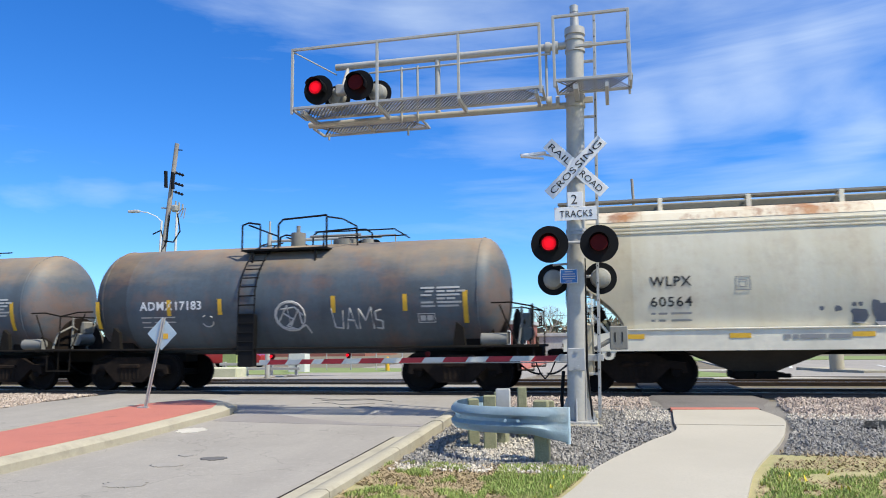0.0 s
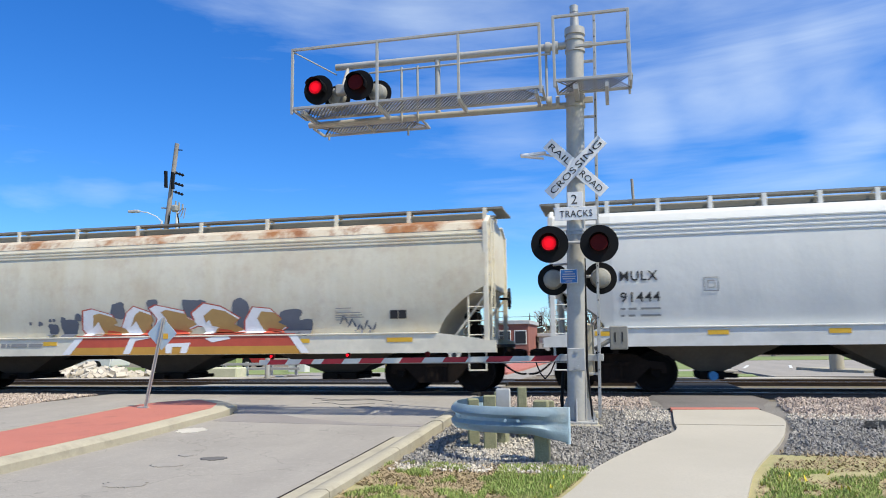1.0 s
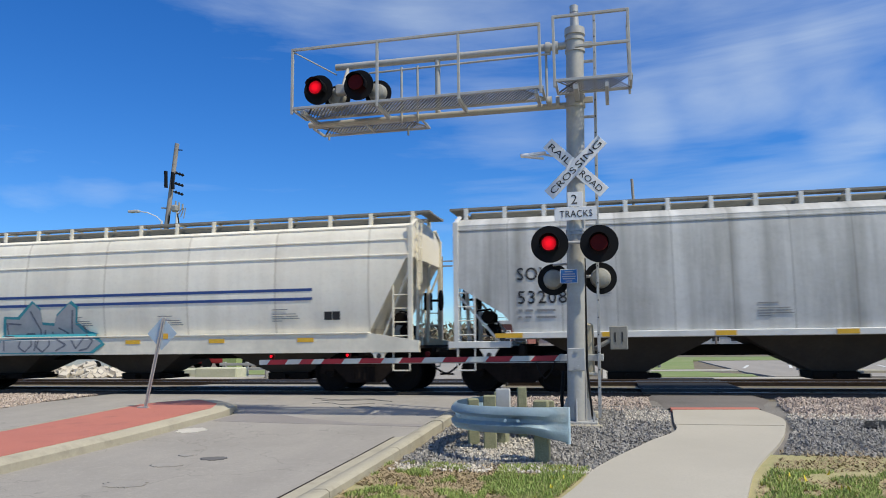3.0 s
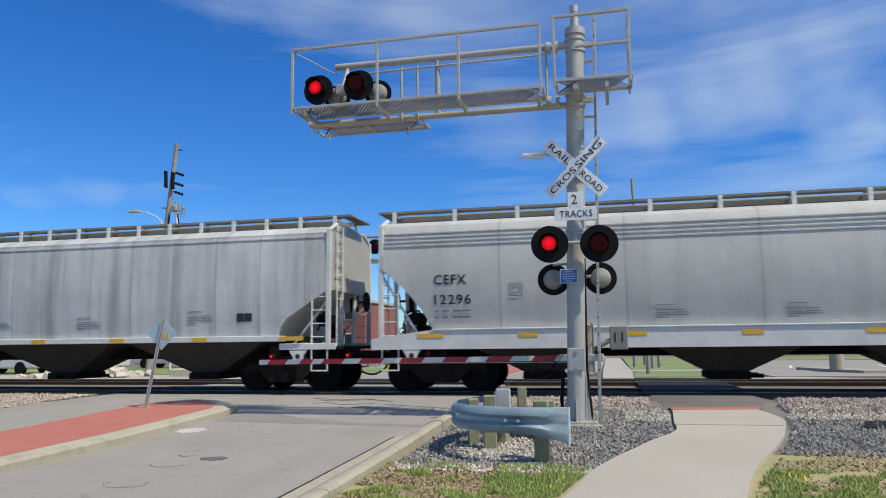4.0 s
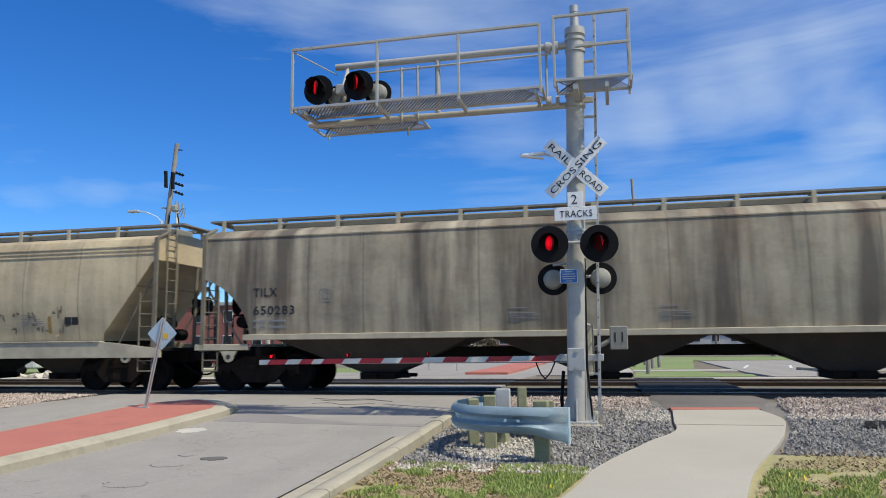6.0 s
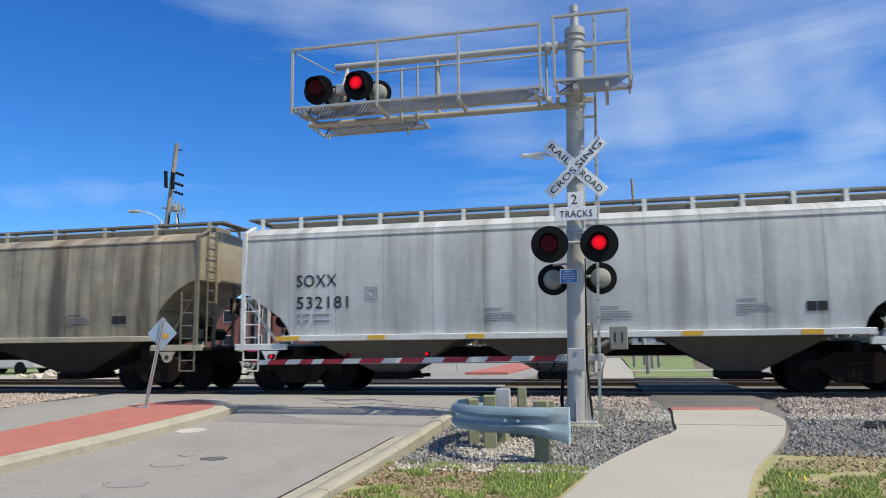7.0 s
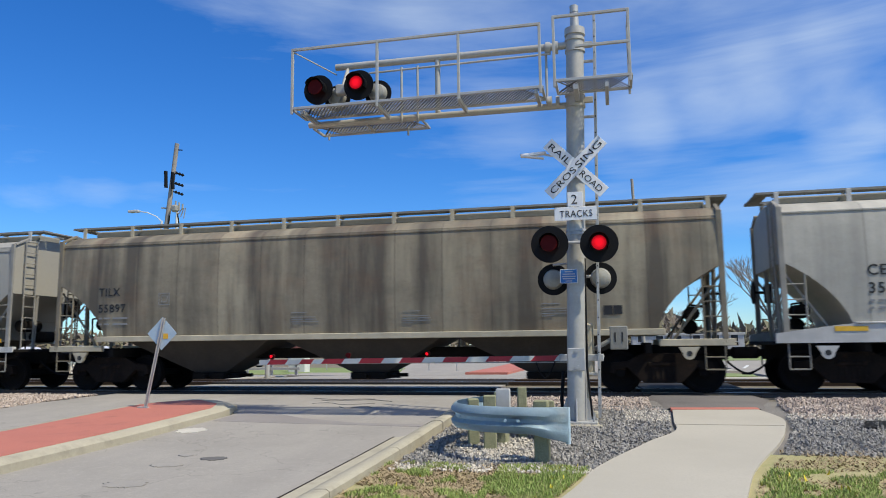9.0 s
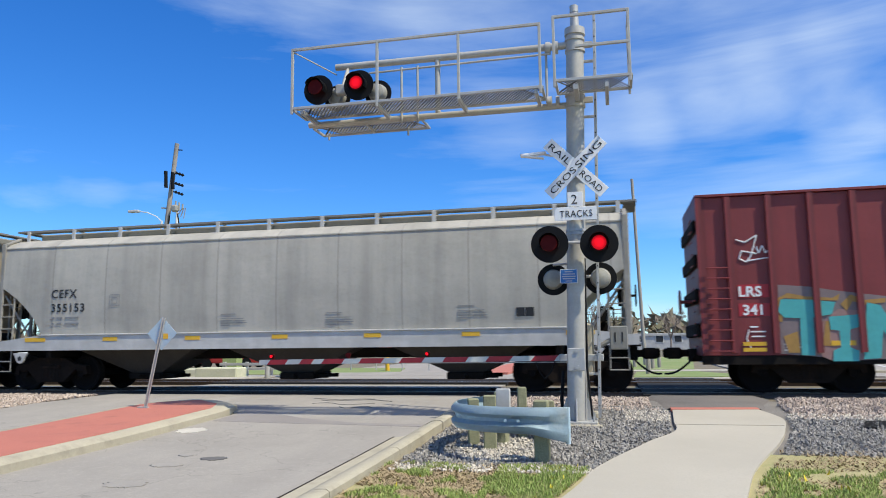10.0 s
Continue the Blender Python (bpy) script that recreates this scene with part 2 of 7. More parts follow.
M = {
    "asphalt": worn_road("worn_road"),
    "concrete": surface("concrete", (0.43, 0.395, 0.33), (0.36, 0.33, 0.275), 0.9, 0, 0.5, 30, 0.2),
    "kerb": surface("kerb_concrete", (0.42, 0.38, 0.29), (0.32, 0.29, 0.22), 0.9, 0, 1.1, 35, 0.35, (0.24, 0.22, 0.17)),
    "red": surface("red_paving", (0.46, 0.16, 0.115), (0.38, 0.13, 0.10), 0.9, 0, 1.2, 60, 0.3, (0.30, 0.11, 0.085)),
    # near-black rubber; the band of shade under the train is put into it
    "rubber": surface("shaded_crossing_rubber", (0.030, 0.029, 0.029), (0.02, 0.02, 0.02), 0.85, 0, 1.5, 30, 0.3, (0.05, 0.048, 0.045)),
    "verge": surface("dry_spring_turf", (0.40, 0.35, 0.19), (0.28, 0.26, 0.11), 1.0, 0, 1.4, 30, 0.6, (0.15, 0.23, 0.05)),
    "pad": surface("crossing_asphalt", (0.19, 0.175, 0.165), (0.13, 0.12, 0.115), 0.95, 0, 0.9, 40, 0.4),
    "soil": surface("soil", (0.20, 0.165, 0.115), (0.13, 0.11, 0.08), 1.0, 0, 0.8, 25, 0.5, (0.10, 0.14, 0.045)),
    "lawn": surface("lawn", (0.15, 0.22, 0.06), (0.24, 0.26, 0.11), 1.0, 0, 0.25, 14, 0.5, (0.32, 0.31, 0.17)),
    "blade": surface("grass_blade", (0.17, 0.31, 0.04), (0.27, 0.36, 0.07), 0.8, 0, 0.9, 3, 0.0, (0.44, 0.39, 0.18), 0.55),
    "straw": surface("dry_leaf", (0.46, 0.37, 0.22), (0.34, 0.26, 0.15), 0.9, 0, 2.0, 20, 0.0, (0.22, 0.155, 0.09), 0.7),
    "gravel": surface("grey_gravel", (0.41, 0.38, 0.34), (0.26, 0.245, 0.22), 0.95, 0, 1.2, 30, 0.3, (0.12, 0.116, 0.11), 0.8),
    "pinkstone": surface("ballast_stone", (0.56, 0.47, 0.39), (0.40, 0.32, 0.26), 0.95, 0, 1.2, 30, 0.3, (0.23, 0.18, 0.15), 0.75),
    "palestone": surface("pale_limestone", (0.62, 0.57, 0.48), (0.48, 0.43, 0.36), 0.95, 0, 1.2, 30, 0.3, (0.40, 0.35, 0.29), 0.6),
    "dust": surface("gravel_dust", (0.24, 0.225, 0.21), (0.16, 0.15, 0.14), 1.0, 0, 1.5, 50, 0.6),
    "galv": surface("galvanised_steel", (0.46, 0.455, 0.44), (0.36, 0.355, 0.345), 0.5, 0.25, 2.5, 24, 0.08, (0.29, 0.29, 0.285)),
    "silver": surface("silver_paint", (0.46, 0.445, 0.405), (0.33, 0.315, 0.285), 0.5, 0.15, 1.8, 20, 0.08),
    "bluegalv": surface("blue_grey_galvanised", (0.46, 0.58, 0.64), (0.34, 0.45, 0.52), 0.5, 0.2, 2.0, 15, 0.15, (0.54, 0.58, 0.57)),
    "black": plain("black_paint", (0.011, 0.011, 0.012), 0.6),
    "white": plain("white_sheeting", (0.78, 0.78, 0.78), 0.4, 0, 0.9),
    "print": plain("faded_print", (0.26, 0.26, 0.26), 0.7, 0, 0.8),
    "board": surface("grimy_shaded_grating", (0.24, 0.235, 0.215), (0.15, 0.145, 0.13), 0.8, 0.0, 1.0, 15, 0.2),
    "ink": plain("black_ink", (0.02, 0.02, 0.022), 0.6),
    "blue": plain("blue_sign", (0.03, 0.15, 0.42), 0.5, 0, 0.8),
    "redstripe": plain("red_reflective", (0.42, 0.02, 0.03), 0.5, 0, 0.75),
    "whitestripe": plain("white_reflective", (0.62, 0.63, 0.58), 0.5, 0, 0.8),
    "wood": surface("weathered_post_wood", (0.30, 0.29, 0.17), (0.19, 0.19, 0.11), 0.9, 0, 3.0, 26, 0.4, (0.13, 0.13, 0.08)),
    "polewood": surface("grey_pole_wood", (0.35, 0.32, 0.285), (0.23, 0.21, 0.185), 0.9, 0, 1.0, 20, 0.4),
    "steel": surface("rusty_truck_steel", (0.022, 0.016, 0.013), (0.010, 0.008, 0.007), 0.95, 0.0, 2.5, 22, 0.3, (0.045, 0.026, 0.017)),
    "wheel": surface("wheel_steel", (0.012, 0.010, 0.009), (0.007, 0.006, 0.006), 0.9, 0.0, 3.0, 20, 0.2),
    "railtop": surface("rail_steel", (0.16, 0.12, 0.10), (0.09, 0.07, 0.06), 0.6, 0.5, 2.0, 30, 0.2),
    "shine": plain("polished_railhead", (0.5, 0.49, 0.47), 0.3, 0.9, 0.8),
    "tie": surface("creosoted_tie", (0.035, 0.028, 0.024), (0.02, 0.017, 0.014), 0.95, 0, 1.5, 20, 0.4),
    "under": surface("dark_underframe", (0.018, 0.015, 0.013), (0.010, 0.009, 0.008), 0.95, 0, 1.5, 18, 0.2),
    "bayblue": plain("blue_outlet_cap", (0.05, 0.28, 0.62), 0.5),
    "yellow": plain("yellow_reflector", (0.72, 0.42, 0.03), 0.5, 0, 0.8),
    "lit": glow("lit_red_lens", (0.88, 0.004, 0.014), 1.35),
    "unlit": plain("unlit_red_lens", (0.075, 0.004, 0.005), 0.6, 0, 0.7),
    "glass": plain("grey_lamp_back", (0.35, 0.34, 0.30), 0.5),
    "brick": surface("red_brick", (0.30, 0.11, 0.08), (0.22, 0.085, 0.065), 0.9, 0, 0.3, 9, 0.2),
    "bark": surface("bare_bark", (0.25, 0.205, 0.17), (0.16, 0.13, 0.11), 0.95, 0, 0.8, 9, 0.4),
}

# sooty and rubbery surfaces have hardly any sheen
for key in ("steel", "wheel", "under", "tie", "rubber", "black", "railtop", "asphalt", "pad", "dust", "lit", "unlit"):
    M[key].node_tree.nodes["Principled BSDF"].inputs["Specular IOR Level"].default_value = 0.12

# ---- mesh building ----
BASES = {}


def thing(name, at, label, category, group="", kind=""):
    ob = new(name)
    ob.location = at
    BASES[ob] = Vector(at)
    return tagged(ob, label, category, group, kind)


def base_of(ob):
    return BASES.get(ob, Vector())


def mesh_from(name, bm, material, smooth=None):
    me = bpy.data.meshes.new(name)
    bmesh.ops.recalc_face_normals(bm, faces=bm.faces)
    bm.to_mesh(me)
    bm.free()
    for mt in material if isinstance(material, (list, tuple)) else [material]:
        me.materials.append(mt)
    if smooth:
        for p in me.polygons:
            p.use_smooth = True
        me.set_sharp_from_angle(angle=radians(smooth))
    return me


def part(name, bm, material, parent, label="", smooth=35):
    """One mesh under a thing; its coordinates are those of the place (or of the railcar)."""
    b = base_of(parent)
    if b.length:
        bmesh.ops.translate(bm, verts=bm.verts, vec=-b)
    ob = new(name, mesh_from(name, bm, material, smooth))
    ob.parent = parent
    BASES[ob] = b
    return tagged(ob, label)


def part_at(name, me, at, parent, label="", rot=(0, 0, 0)):
    """A mesh made round its own origin, set at a place under a thing."""
    ob = new(name, me)
    ob.parent = parent
    ob.location = Vector(at) - base_of(parent)
    ob.rotation_euler = rot
    BASES[ob] = Vector(at)
    return tagged(ob, label)


def solo(name, bm, material, label, category="", kind="", smooth=35, group=""):
    ob = new(name, mesh_from(name, bm, material, smooth))
    return tagged(ob, label, category, group, kind)


def box(bm, x0, x1, y0, y1, z0, z1, bevel=0.0, rot=None, mat_index=0):
    """A box between two corners, its edges eased."""
    g = bmesh.ops.create_cube(bm, size=1.0)
    vs = g["verts"]
    c = Vector(((x0 + x1) / 2, (y0 + y1) / 2, (z0 + z1) / 2))
    m = Matrix.Translation(c)
    if rot is not None:
        m = m @ rot
    bmesh.ops.transform(bm, matrix=m @ Matrix.Diagonal((abs(x1 - x0), abs(y1 - y0), abs(z1 - z0), 1)), verts=vs)
    fs = list({f for v in vs for f in v.link_faces})
    for f in fs:
        f.material_index = mat_index
    if bevel:
        es = list({e for f in fs for e in f.edges})
        r = bmesh.ops.bevel(bm, geom=es, offset=bevel, segments=1, affect="EDGES", profile=0.5)
        vs = list({v for f in r["faces"] for v in f.verts} | {v for v in vs if v.is_valid})
    return vs


def rod(bm, a, b, r, n=8, r2=None, mat_index=0, caps=True):
    a, b = Vector(a), Vector(b)
    d = b - a
    q = d.to_track_quat("Z", "Y").to_matrix().to_4x4()
    g = bmesh.ops.create_cone(bm, cap_ends=caps, segments=n, radius1=r, radius2=r if r2 is None else r2, depth=d.length,
                              matrix=Matrix.Translation((a + b) / 2) @ q)
    for v in g["verts"]:
        for f in v.link_faces:
            f.material_index = mat_index
    return g["verts"]


def tube(bm, pts, r, n=6):
    """A bent tube along points."""
    for a, b in zip(pts[:-1], pts[1:]):
        rod(bm, a, b, r, n)


def prism(bm, outline, y0, y1, mat_index=0):
    """An outline in x and z, given depth in y."""
    a = [bm.verts.new((x, y0, z)) for x, z in outline]
    b = [bm.verts.new((x, y1, z)) for x, z in outline]
    fs = [bm.faces.new(a), bm.faces.new(b[::-1])]
    for i in range(len(a)):
        j = (i + 1) % len(a)
        fs.append(bm.faces.new((a[j], a[i], b[i], b[j])))
    for f in fs:
        f.material_index = mat_index
    return a + b


def ring_z(n):
    return [(math.cos(2 * math.pi * i / n), math.sin(2 * math.pi * i / n)) for i in range(n)]


def disc_y(bm, c, r, depth, n=32, r2=None, mat_index=0):
    """A round plate facing along y."""
    return rod(bm, (c[0], c[1] + depth / 2, c[2]), (c[0], c[1] - depth / 2, c[2]), r, n, r2, mat_index)


def text_mesh(name, words, size, material, depth=0.004, space=1.0, heavy=0.0):
    """Lettering as a mesh in x and z, facing -y, its lower left corner at the origin."""
    cu = bpy.data.curves.new(name, "FONT")
    cu.body, cu.size, cu.extrude, cu.space_character, cu.offset = words, size, depth, space, heavy
    cu.resolution_u = 3
    tmp = new("lettering", cu)
    me = bpy.data.meshes.new_from_object(tmp.evaluated_get(bpy.context.evaluated_depsgraph_get()))
    bpy.data.objects.remove(tmp)
    bpy.data.curves.remove(cu)
    me.transform(Euler((math.pi / 2, 0, 0)).to_matrix().to_4x4())
    me.materials.clear()
    me.materials.append(material)
    me.name = name
    return me


# ---- the lie of the land ----


def gz(y):
    """Height of the ground before and behind the tracks."""
    return float(np.interp(y, [-60, -30, -18, -12, -8, -5.5, -2.6, 8, 14, 40], [-0.9, -0.62, -0.5, -0.38, -0.27, -0.16, -0.06, -0.08, -0.2, -0.2]))


def slab(outline, lift, depth, material, name, label, kind="structure", steps=0.8, category=""):
    """A sheet of paving over an outline in x and y that follows the land."""
    bm = bmesh.new()
    vs = [bm.verts.new((x, y, 0)) for x, y in outline]
    f = bm.faces.new(vs)
    ys = [p[1] for p in outline]
    y = min(ys) + steps
    while y < max(ys) - 0.05:
        bmesh.ops.bisect_plane(bm, geom=list(bm.verts) + list(bm.edges) + list(bm.faces), plane_co=(0, y, 0), plane_no=(0, 1, 0))
        y += steps
    for v in bm.verts:
        v.co.z = gz(v.co.y) + lift
    r = bmesh.ops.extrude_face_region(bm, geom=list(bm.faces))
    low = [v for v in r["geom"] if isinstance(v, bmesh.types.BMVert)]
    bmesh.ops.translate(bm, verts=low, vec=(0, 0, -depth))
    return solo(name, bm, material, label, category, kind, smooth=30)

# ---- ground, road, paths ----
def ground_sheet():
    bm = bmesh.new()
    xs = [-900, -200, -60, -25, 0, 25, 60, 200, 900]
    ys = [-90, -60, -40, -30, -22, -18, -15, -12, -10, -8, -6.8, -5.5, -4, -2.6, 0, 4, 8, 14, 25, 40, 120, 400, 1500]
    grid = [[bm.verts.new((x, y, gz(y) - 0.05)) for x in xs] for y in ys]
    for i in range(len(ys) - 1):
        for j in range(len(xs) - 1):
            bm.faces.new((grid[i][j], grid[i][j + 1], grid[i + 1][j + 1], grid[i + 1][j]))
    solo("ground", bm, M["soil"], "bare soil and thin grass reaching the horizon", "ground", "structure")


ground_sheet()
KERB_X, MED_R, MED_L = -3.05, -7.05, -9.35
slab([(MED_R, -60), (KERB_X, -60), (KERB_X, -6.2), (KERB_X, -1.35), (MED_R - 2.1, -1.35), (MED_R - 2.1, -4.6), (MED_R, -5.0)], 0.0, 0.2, M["asphalt"], "road",
     "pale worn concrete road lane leading to the crossing")
slab([(-16.0, -60), (MED_L, -60), (MED_L, -4.55), (MED_R - 2.1, -4.6), (MED_R - 2.1, -1.35), (-12.6, -1.35), (-12.5, -3.0), (-13.2, -5.2), (-15.2, -12)], 0.0, 0.2,
     M["asphalt"], "road_far_lane", "pale worn road lane beyond the median")
slab([(-12.6, -1.345), (KERB_X - 0.1, -1.345), (KERB_X - 0.1, 12.0), (-12.6, 12.0)], 0.0, 0.2, M["asphalt"], "crossing_road", "worn asphalt across the two tracks")


def median():
    bm = bmesh.new()

    def outline(inset, tip):
        l, r = MED_L + inset, MED_R - inset
        return [(l, -60), (r, -60), (r, -5.6), (r - 0.25, tip - 0.45), (r - 0.8, tip), (l + 0.8, tip + 0.15), (l + 0.2, tip - 0.2), (l, -5.2)]

    lo, hi = outline(0.0, -4.2), outline(0.10, -4.33)
    rings = []
    for pts, lift in ((lo, -0.1), (lo, 0.10), (hi, 0.155)):
        rings.append([(x, y, lift) for x, y in pts])
    vs = [[bm.verts.new(p) for p in r] for r in rings]
    n = len(lo)
    for a, b in zip(vs[:-1], vs[1:]):
        for i in range(n):
            bm.faces.new((a[i], a[(i + 1) % n], b[(i + 1) % n], b[i]))
    bm.faces.new(vs[-1])
    y = -30.0
    while y < -5.0:
        bmesh.ops.bisect_plane(bm, geom=list(bm.verts) + list(bm.edges) + list(bm.faces), plane_co=(0, y, 0), plane_no=(0, 1, 0))
        y += 1.2
    for v in bm.verts:
        v.co.z += gz(v.co.y)
    solo("median_kerb", bm, M["kerb"], "pale concrete kerb round the traffic island", "kerb", "structure")
    inner = outline(0.26, -4.5)
    slab(inner, 0.162, 0.05, M["red"], "median_paving", "red coloured paving on the traffic island", steps=1.2)


median()


def kerb_right():
    """Mountable kerb stones along the lane, one by one."""
    holder = thing("kerb", (KERB_X, -6, gz(-6)), "worn pale concrete road kerb with broken end blocks", "kerb", kind="structure")
    y = -40.0
    while y < -4.9:
        ln = 2.4 if y < -7.4 else 0.5
        bm = bmesh.new()
        y1 = min(y + ln, -4.85)
        sect = [(-0.02, -0.1), (-0.02, 0.015), (0.10, 0.07), (0.15, 0.09), (0.27, 0.095), (0.31, 0.07), (0.31, -0.1)]
        rows = []
        for yy in (y + 0.008, y1 - 0.008):
            jig = random.uniform(-0.015, 0.015) if ln < 1 else 0
            rows.append([bm.verts.new((KERB_X + sx + jig, yy, gz(yy) + sz + jig)) for sx, sz in sect])
        for i in range(len(sect) - 1):
            bm.faces.new((rows[0][i], rows[0][i + 1], rows[1][i + 1], rows[1][i]))
        bm.faces.new(rows[0])
        bm.faces.new(rows[1][::-1])
        part("kerb_stone", bm, M["kerb"], holder)
        y += ln


kerb_right()


slab([(KERB_X - 0.20, -40), (KERB_X - 0.03, -40), (KERB_X - 0.03, -7.3), (KERB_X - 0.20, -7.5)], 0.006, 0.1, M["kerb"], "gutter", "pale concrete gutter beside the kerb", steps=1.2)
slab([(KERB_X - 0.215, -40), (KERB_X - 0.19, -40), (KERB_X - 0.19, -7.4), (KERB_X - 0.215, -7.4)], 0.008, 0.1, M["tie"], "gutter_joint", "dark joint between road and gutter", steps=1.2)


def smooth_line(pts, n=6):
    """A Catmull-Rom line through points."""
    out = []
    p = [pts[0]] + list(pts) + [pts[-1]]
    for i in range(1, len(p) - 2):
        for k in range(n):
            t = k / n
            q = []
            for d in (0, 1):
                a, b, c, e = (p[i + s][d] for s in (-1, 0, 1, 2))
                q.append(0.5 * (2 * b + (c - a) * t + (2 * a - 5 * b + 4 * c - e) * t * t + (3 * b - a - 3 * c + e) * t ** 3))
            out.append(tuple(q))
    out.append(tuple(pts[-1]))
    return out


PATH_L = smooth_line([(-2.4, -20), (-1.35, -14.0), (-0.52, -10.8), (-0.24, -9.33), (0.36, -7.6), (0.80, -6.6), (0.86, -5.6), (0.94, -4.2)])
PATH_R = smooth_line([(2.40, -4.05), (2.55, -5.2), (2.36, -6.3), (2.06, -7.4), (1.52, -9.0), (1.22, -10.2), (0.7, -13), (-0.2, -20)])
slab(PATH_L + PATH_R, 0.03, 0.15, M["concrete"], "footpath", "smooth cream concrete footpath winding to the tracks", steps=0.5)
slab([(0.92, -4.195), (2.42, -4.045), (2.42, -3.80), (0.92, -3.90)], 0.036, 0.14, M["red"], "warning_strip", "narrow red tactile strip across the footpath", steps=5)


def ramp():
    """Asphalt ramp with flared sides between footpath and near rail."""
    bm = bmesh.new()
    top = [(0.93, -3.89), (2.41, -3.79), (2.75, -1.32), (0.72, -1.32)]
    foot = [(0.60, -3.6), (2.85, -3.5), (3.6, -1.30), (0.25, -1.30)]
    t = [bm.verts.new((x, y, gz(y) + (0.03 if i < 2 else 0.035))) for i, (x, y) in enumerate(top)]
    f = [bm.verts.new((x, y, gz(y) - 0.18)) for x, y in foot]
    bm.faces.new(t)
    for i in range(4):
        bm.faces.new((t[i], t[(i + 1) % 4], f[(i + 1) % 4], f[i]))
    solo("footpath_ramp", bm, M["pad"], "dark asphalt ramp with flared sides at the footpath crossing", "ramp", "structure")


ramp()
for x0, x1, nm in ((0.55, 2.95, "footpath_crossing"),):
    slab([(x0, -1.31), (x1, -1.31), (x1, 7.0), (x0, 7.0)], 0.045, 0.1, M["rubber"], nm, "rubber panel between the rails, shade put into its near-black colour", steps=3)

# bed under the stones
slab([(-2.66, -9.6), (-0.05, -9.6), (0.55, -7.8), (1.0, -6.6), (1.05, -5.6), (1.05, -4.2), (0.7, -2.2), (-2.9, -2.2), (-2.66, -6)], -0.02, 0.1, M["dust"], "gravel_bed", "stone dust under loose grey gravel", steps=0.8)
slab([(2.30, -4.3), (2.40, -5.4), (2.15, -6.4), (1.8, -7.6), (1.55, -8.1), (9, -8.4), (60, -8.4), (60, -2.2), (2.9, -2.2)], -0.02, 0.1, M["dust"], "gravel_bed_beside_track", "stone dust under loose gravel beside the track", steps=0.8)
slab([(-80, -6.2), (-13.6, -6.0), (-12.7, -3.0), (-12.7, -2.2), (-80, -2.2)], -0.02, 0.1, M["dust"], "gravel_bed_far", "stone dust under pale ballast beyond the road", steps=0.8)


def stones(name, label, material, areas, size, count, lift=0.0, seed=1):
    """Loose crushed stones over areas (x0, x1, y0, y1), one mesh."""
    rng = np.random.default_rng(seed)
    octa = np.array([(1, 0, 0), (-1, 0, 0), (0, 1, 0), (0, -1, 0), (0, 0, 1), (0, 0, -1)], float)
    tri = np.array([(0, 2, 4), (2, 1, 4), (1, 3, 4), (3, 0, 4), (2, 0, 5), (1, 2, 5), (3, 1, 5), (0, 3, 5)])
    tot = sum((a[1] - a[0]) * (a[3] - a[2]) for a in areas)
    V, F, k = [], [], 0
    for a in areas:
        n = int(count * (a[1] - a[0]) * (a[3] - a[2]) / tot)
        for _ in range(n):
            x, y = rng.uniform(a[0], a[1]), rng.uniform(a[2], a[3])
            if len(a) > 4 and not a[4](x, y):
                continue
            s = size * rng.uniform(0.55, 1.4)
            q = Euler(rng.uniform(0, 6.28, 3)).to_matrix()
            sh = octa * rng.uniform(0.6, 1.15, (6, 1)) * s * np.array((1, rng.uniform(0.6, 1), rng.uniform(0.45, 0.8)))
            pts = sh @ np.array(q) + np.array((x, y, gz(y) + lift + 0.25 * s))
            V.append(pts)
            F.append(tri + k)
            k += 6
    me = bpy.data.meshes.new(name)
    me.from_pydata(np.concatenate(V).tolist(), [], np.concatenate(F).tolist())
    me.materials.append(material)
    return tagged(new(name, me), label, "gravel", kind="stuff")


def left_of_path(x, y):
    return x < np.interp(y, [-9.4, -7.6, -6.6, -5.6, -4.2, -2], [-0.3, 0.3, 0.74, 0.8, 0.85, 0.4]) and x > -2.62


def right_of_path(x, y):
    return x > np.interp(y, [-8.5, -7.4, -6.3, -5.2, -4.0, -2.0], [1.85, 2.14, 2.44, 2.64, 2.75, 3.1])


stones("grey_gravel", "loose blue-grey crushed gravel round the signal mast", M["gravel"], [(-2.62, 0.9, -9.55, -3.6, left_of_path), (1.9, 7.5, -8.2, -5.0, right_of_path)], 0.034, 19000, 0, 3)
stones("pale_gravel", "patch of pale broken limestone in the grey gravel", M["palestone"], [(-2.1, -0.9, -9.2, -7.4, lambda x, y: (x + 1.5) ** 2 / 0.3 + (y + 8.3) ** 2 / 0.8 < 1), (0.1, 0.85, -5.6, -4.3, left_of_path), (2.6, 5.0, -5.2, -4.6, right_of_path), (-2.6, -0.3, -9.8, -9.45)], 0.03, 2600, 0.012, 4)
stones("ballast", "tan and pink crushed track ballast", M["pinkstone"], [(-2.7, 0.75, -4.2, -1.75, lambda x, y: x < 0.6 or y < -3.8), (2.85, 9.5, -5.1, -1.75, right_of_path), (-19, -12.7, -5.6, -1.75)], 0.042, 21000, 0.0, 5)

# grass in front
slab([(KERB_X + 0.32, -40), (-2.5, -14), (-1.1, -14), (-0.3, -10.8), (-0.1, -9.62), (-2.66, -9.68), (KERB_X + 0.32, -10.2)], 0.0, 0.1, M["verge"], "verge", "patchy verge of dry and green grass", steps=1)
slab([(0.95, -10.2), (1.55, -8.15), (12, -8.4), (60, -8.4), (60, -40), (-0.4, -40), (0.42, -13)], 0.0, 0.1, M["verge"], "verge_beyond_path", "patchy verge with fallen dry leaves", steps=1.5)


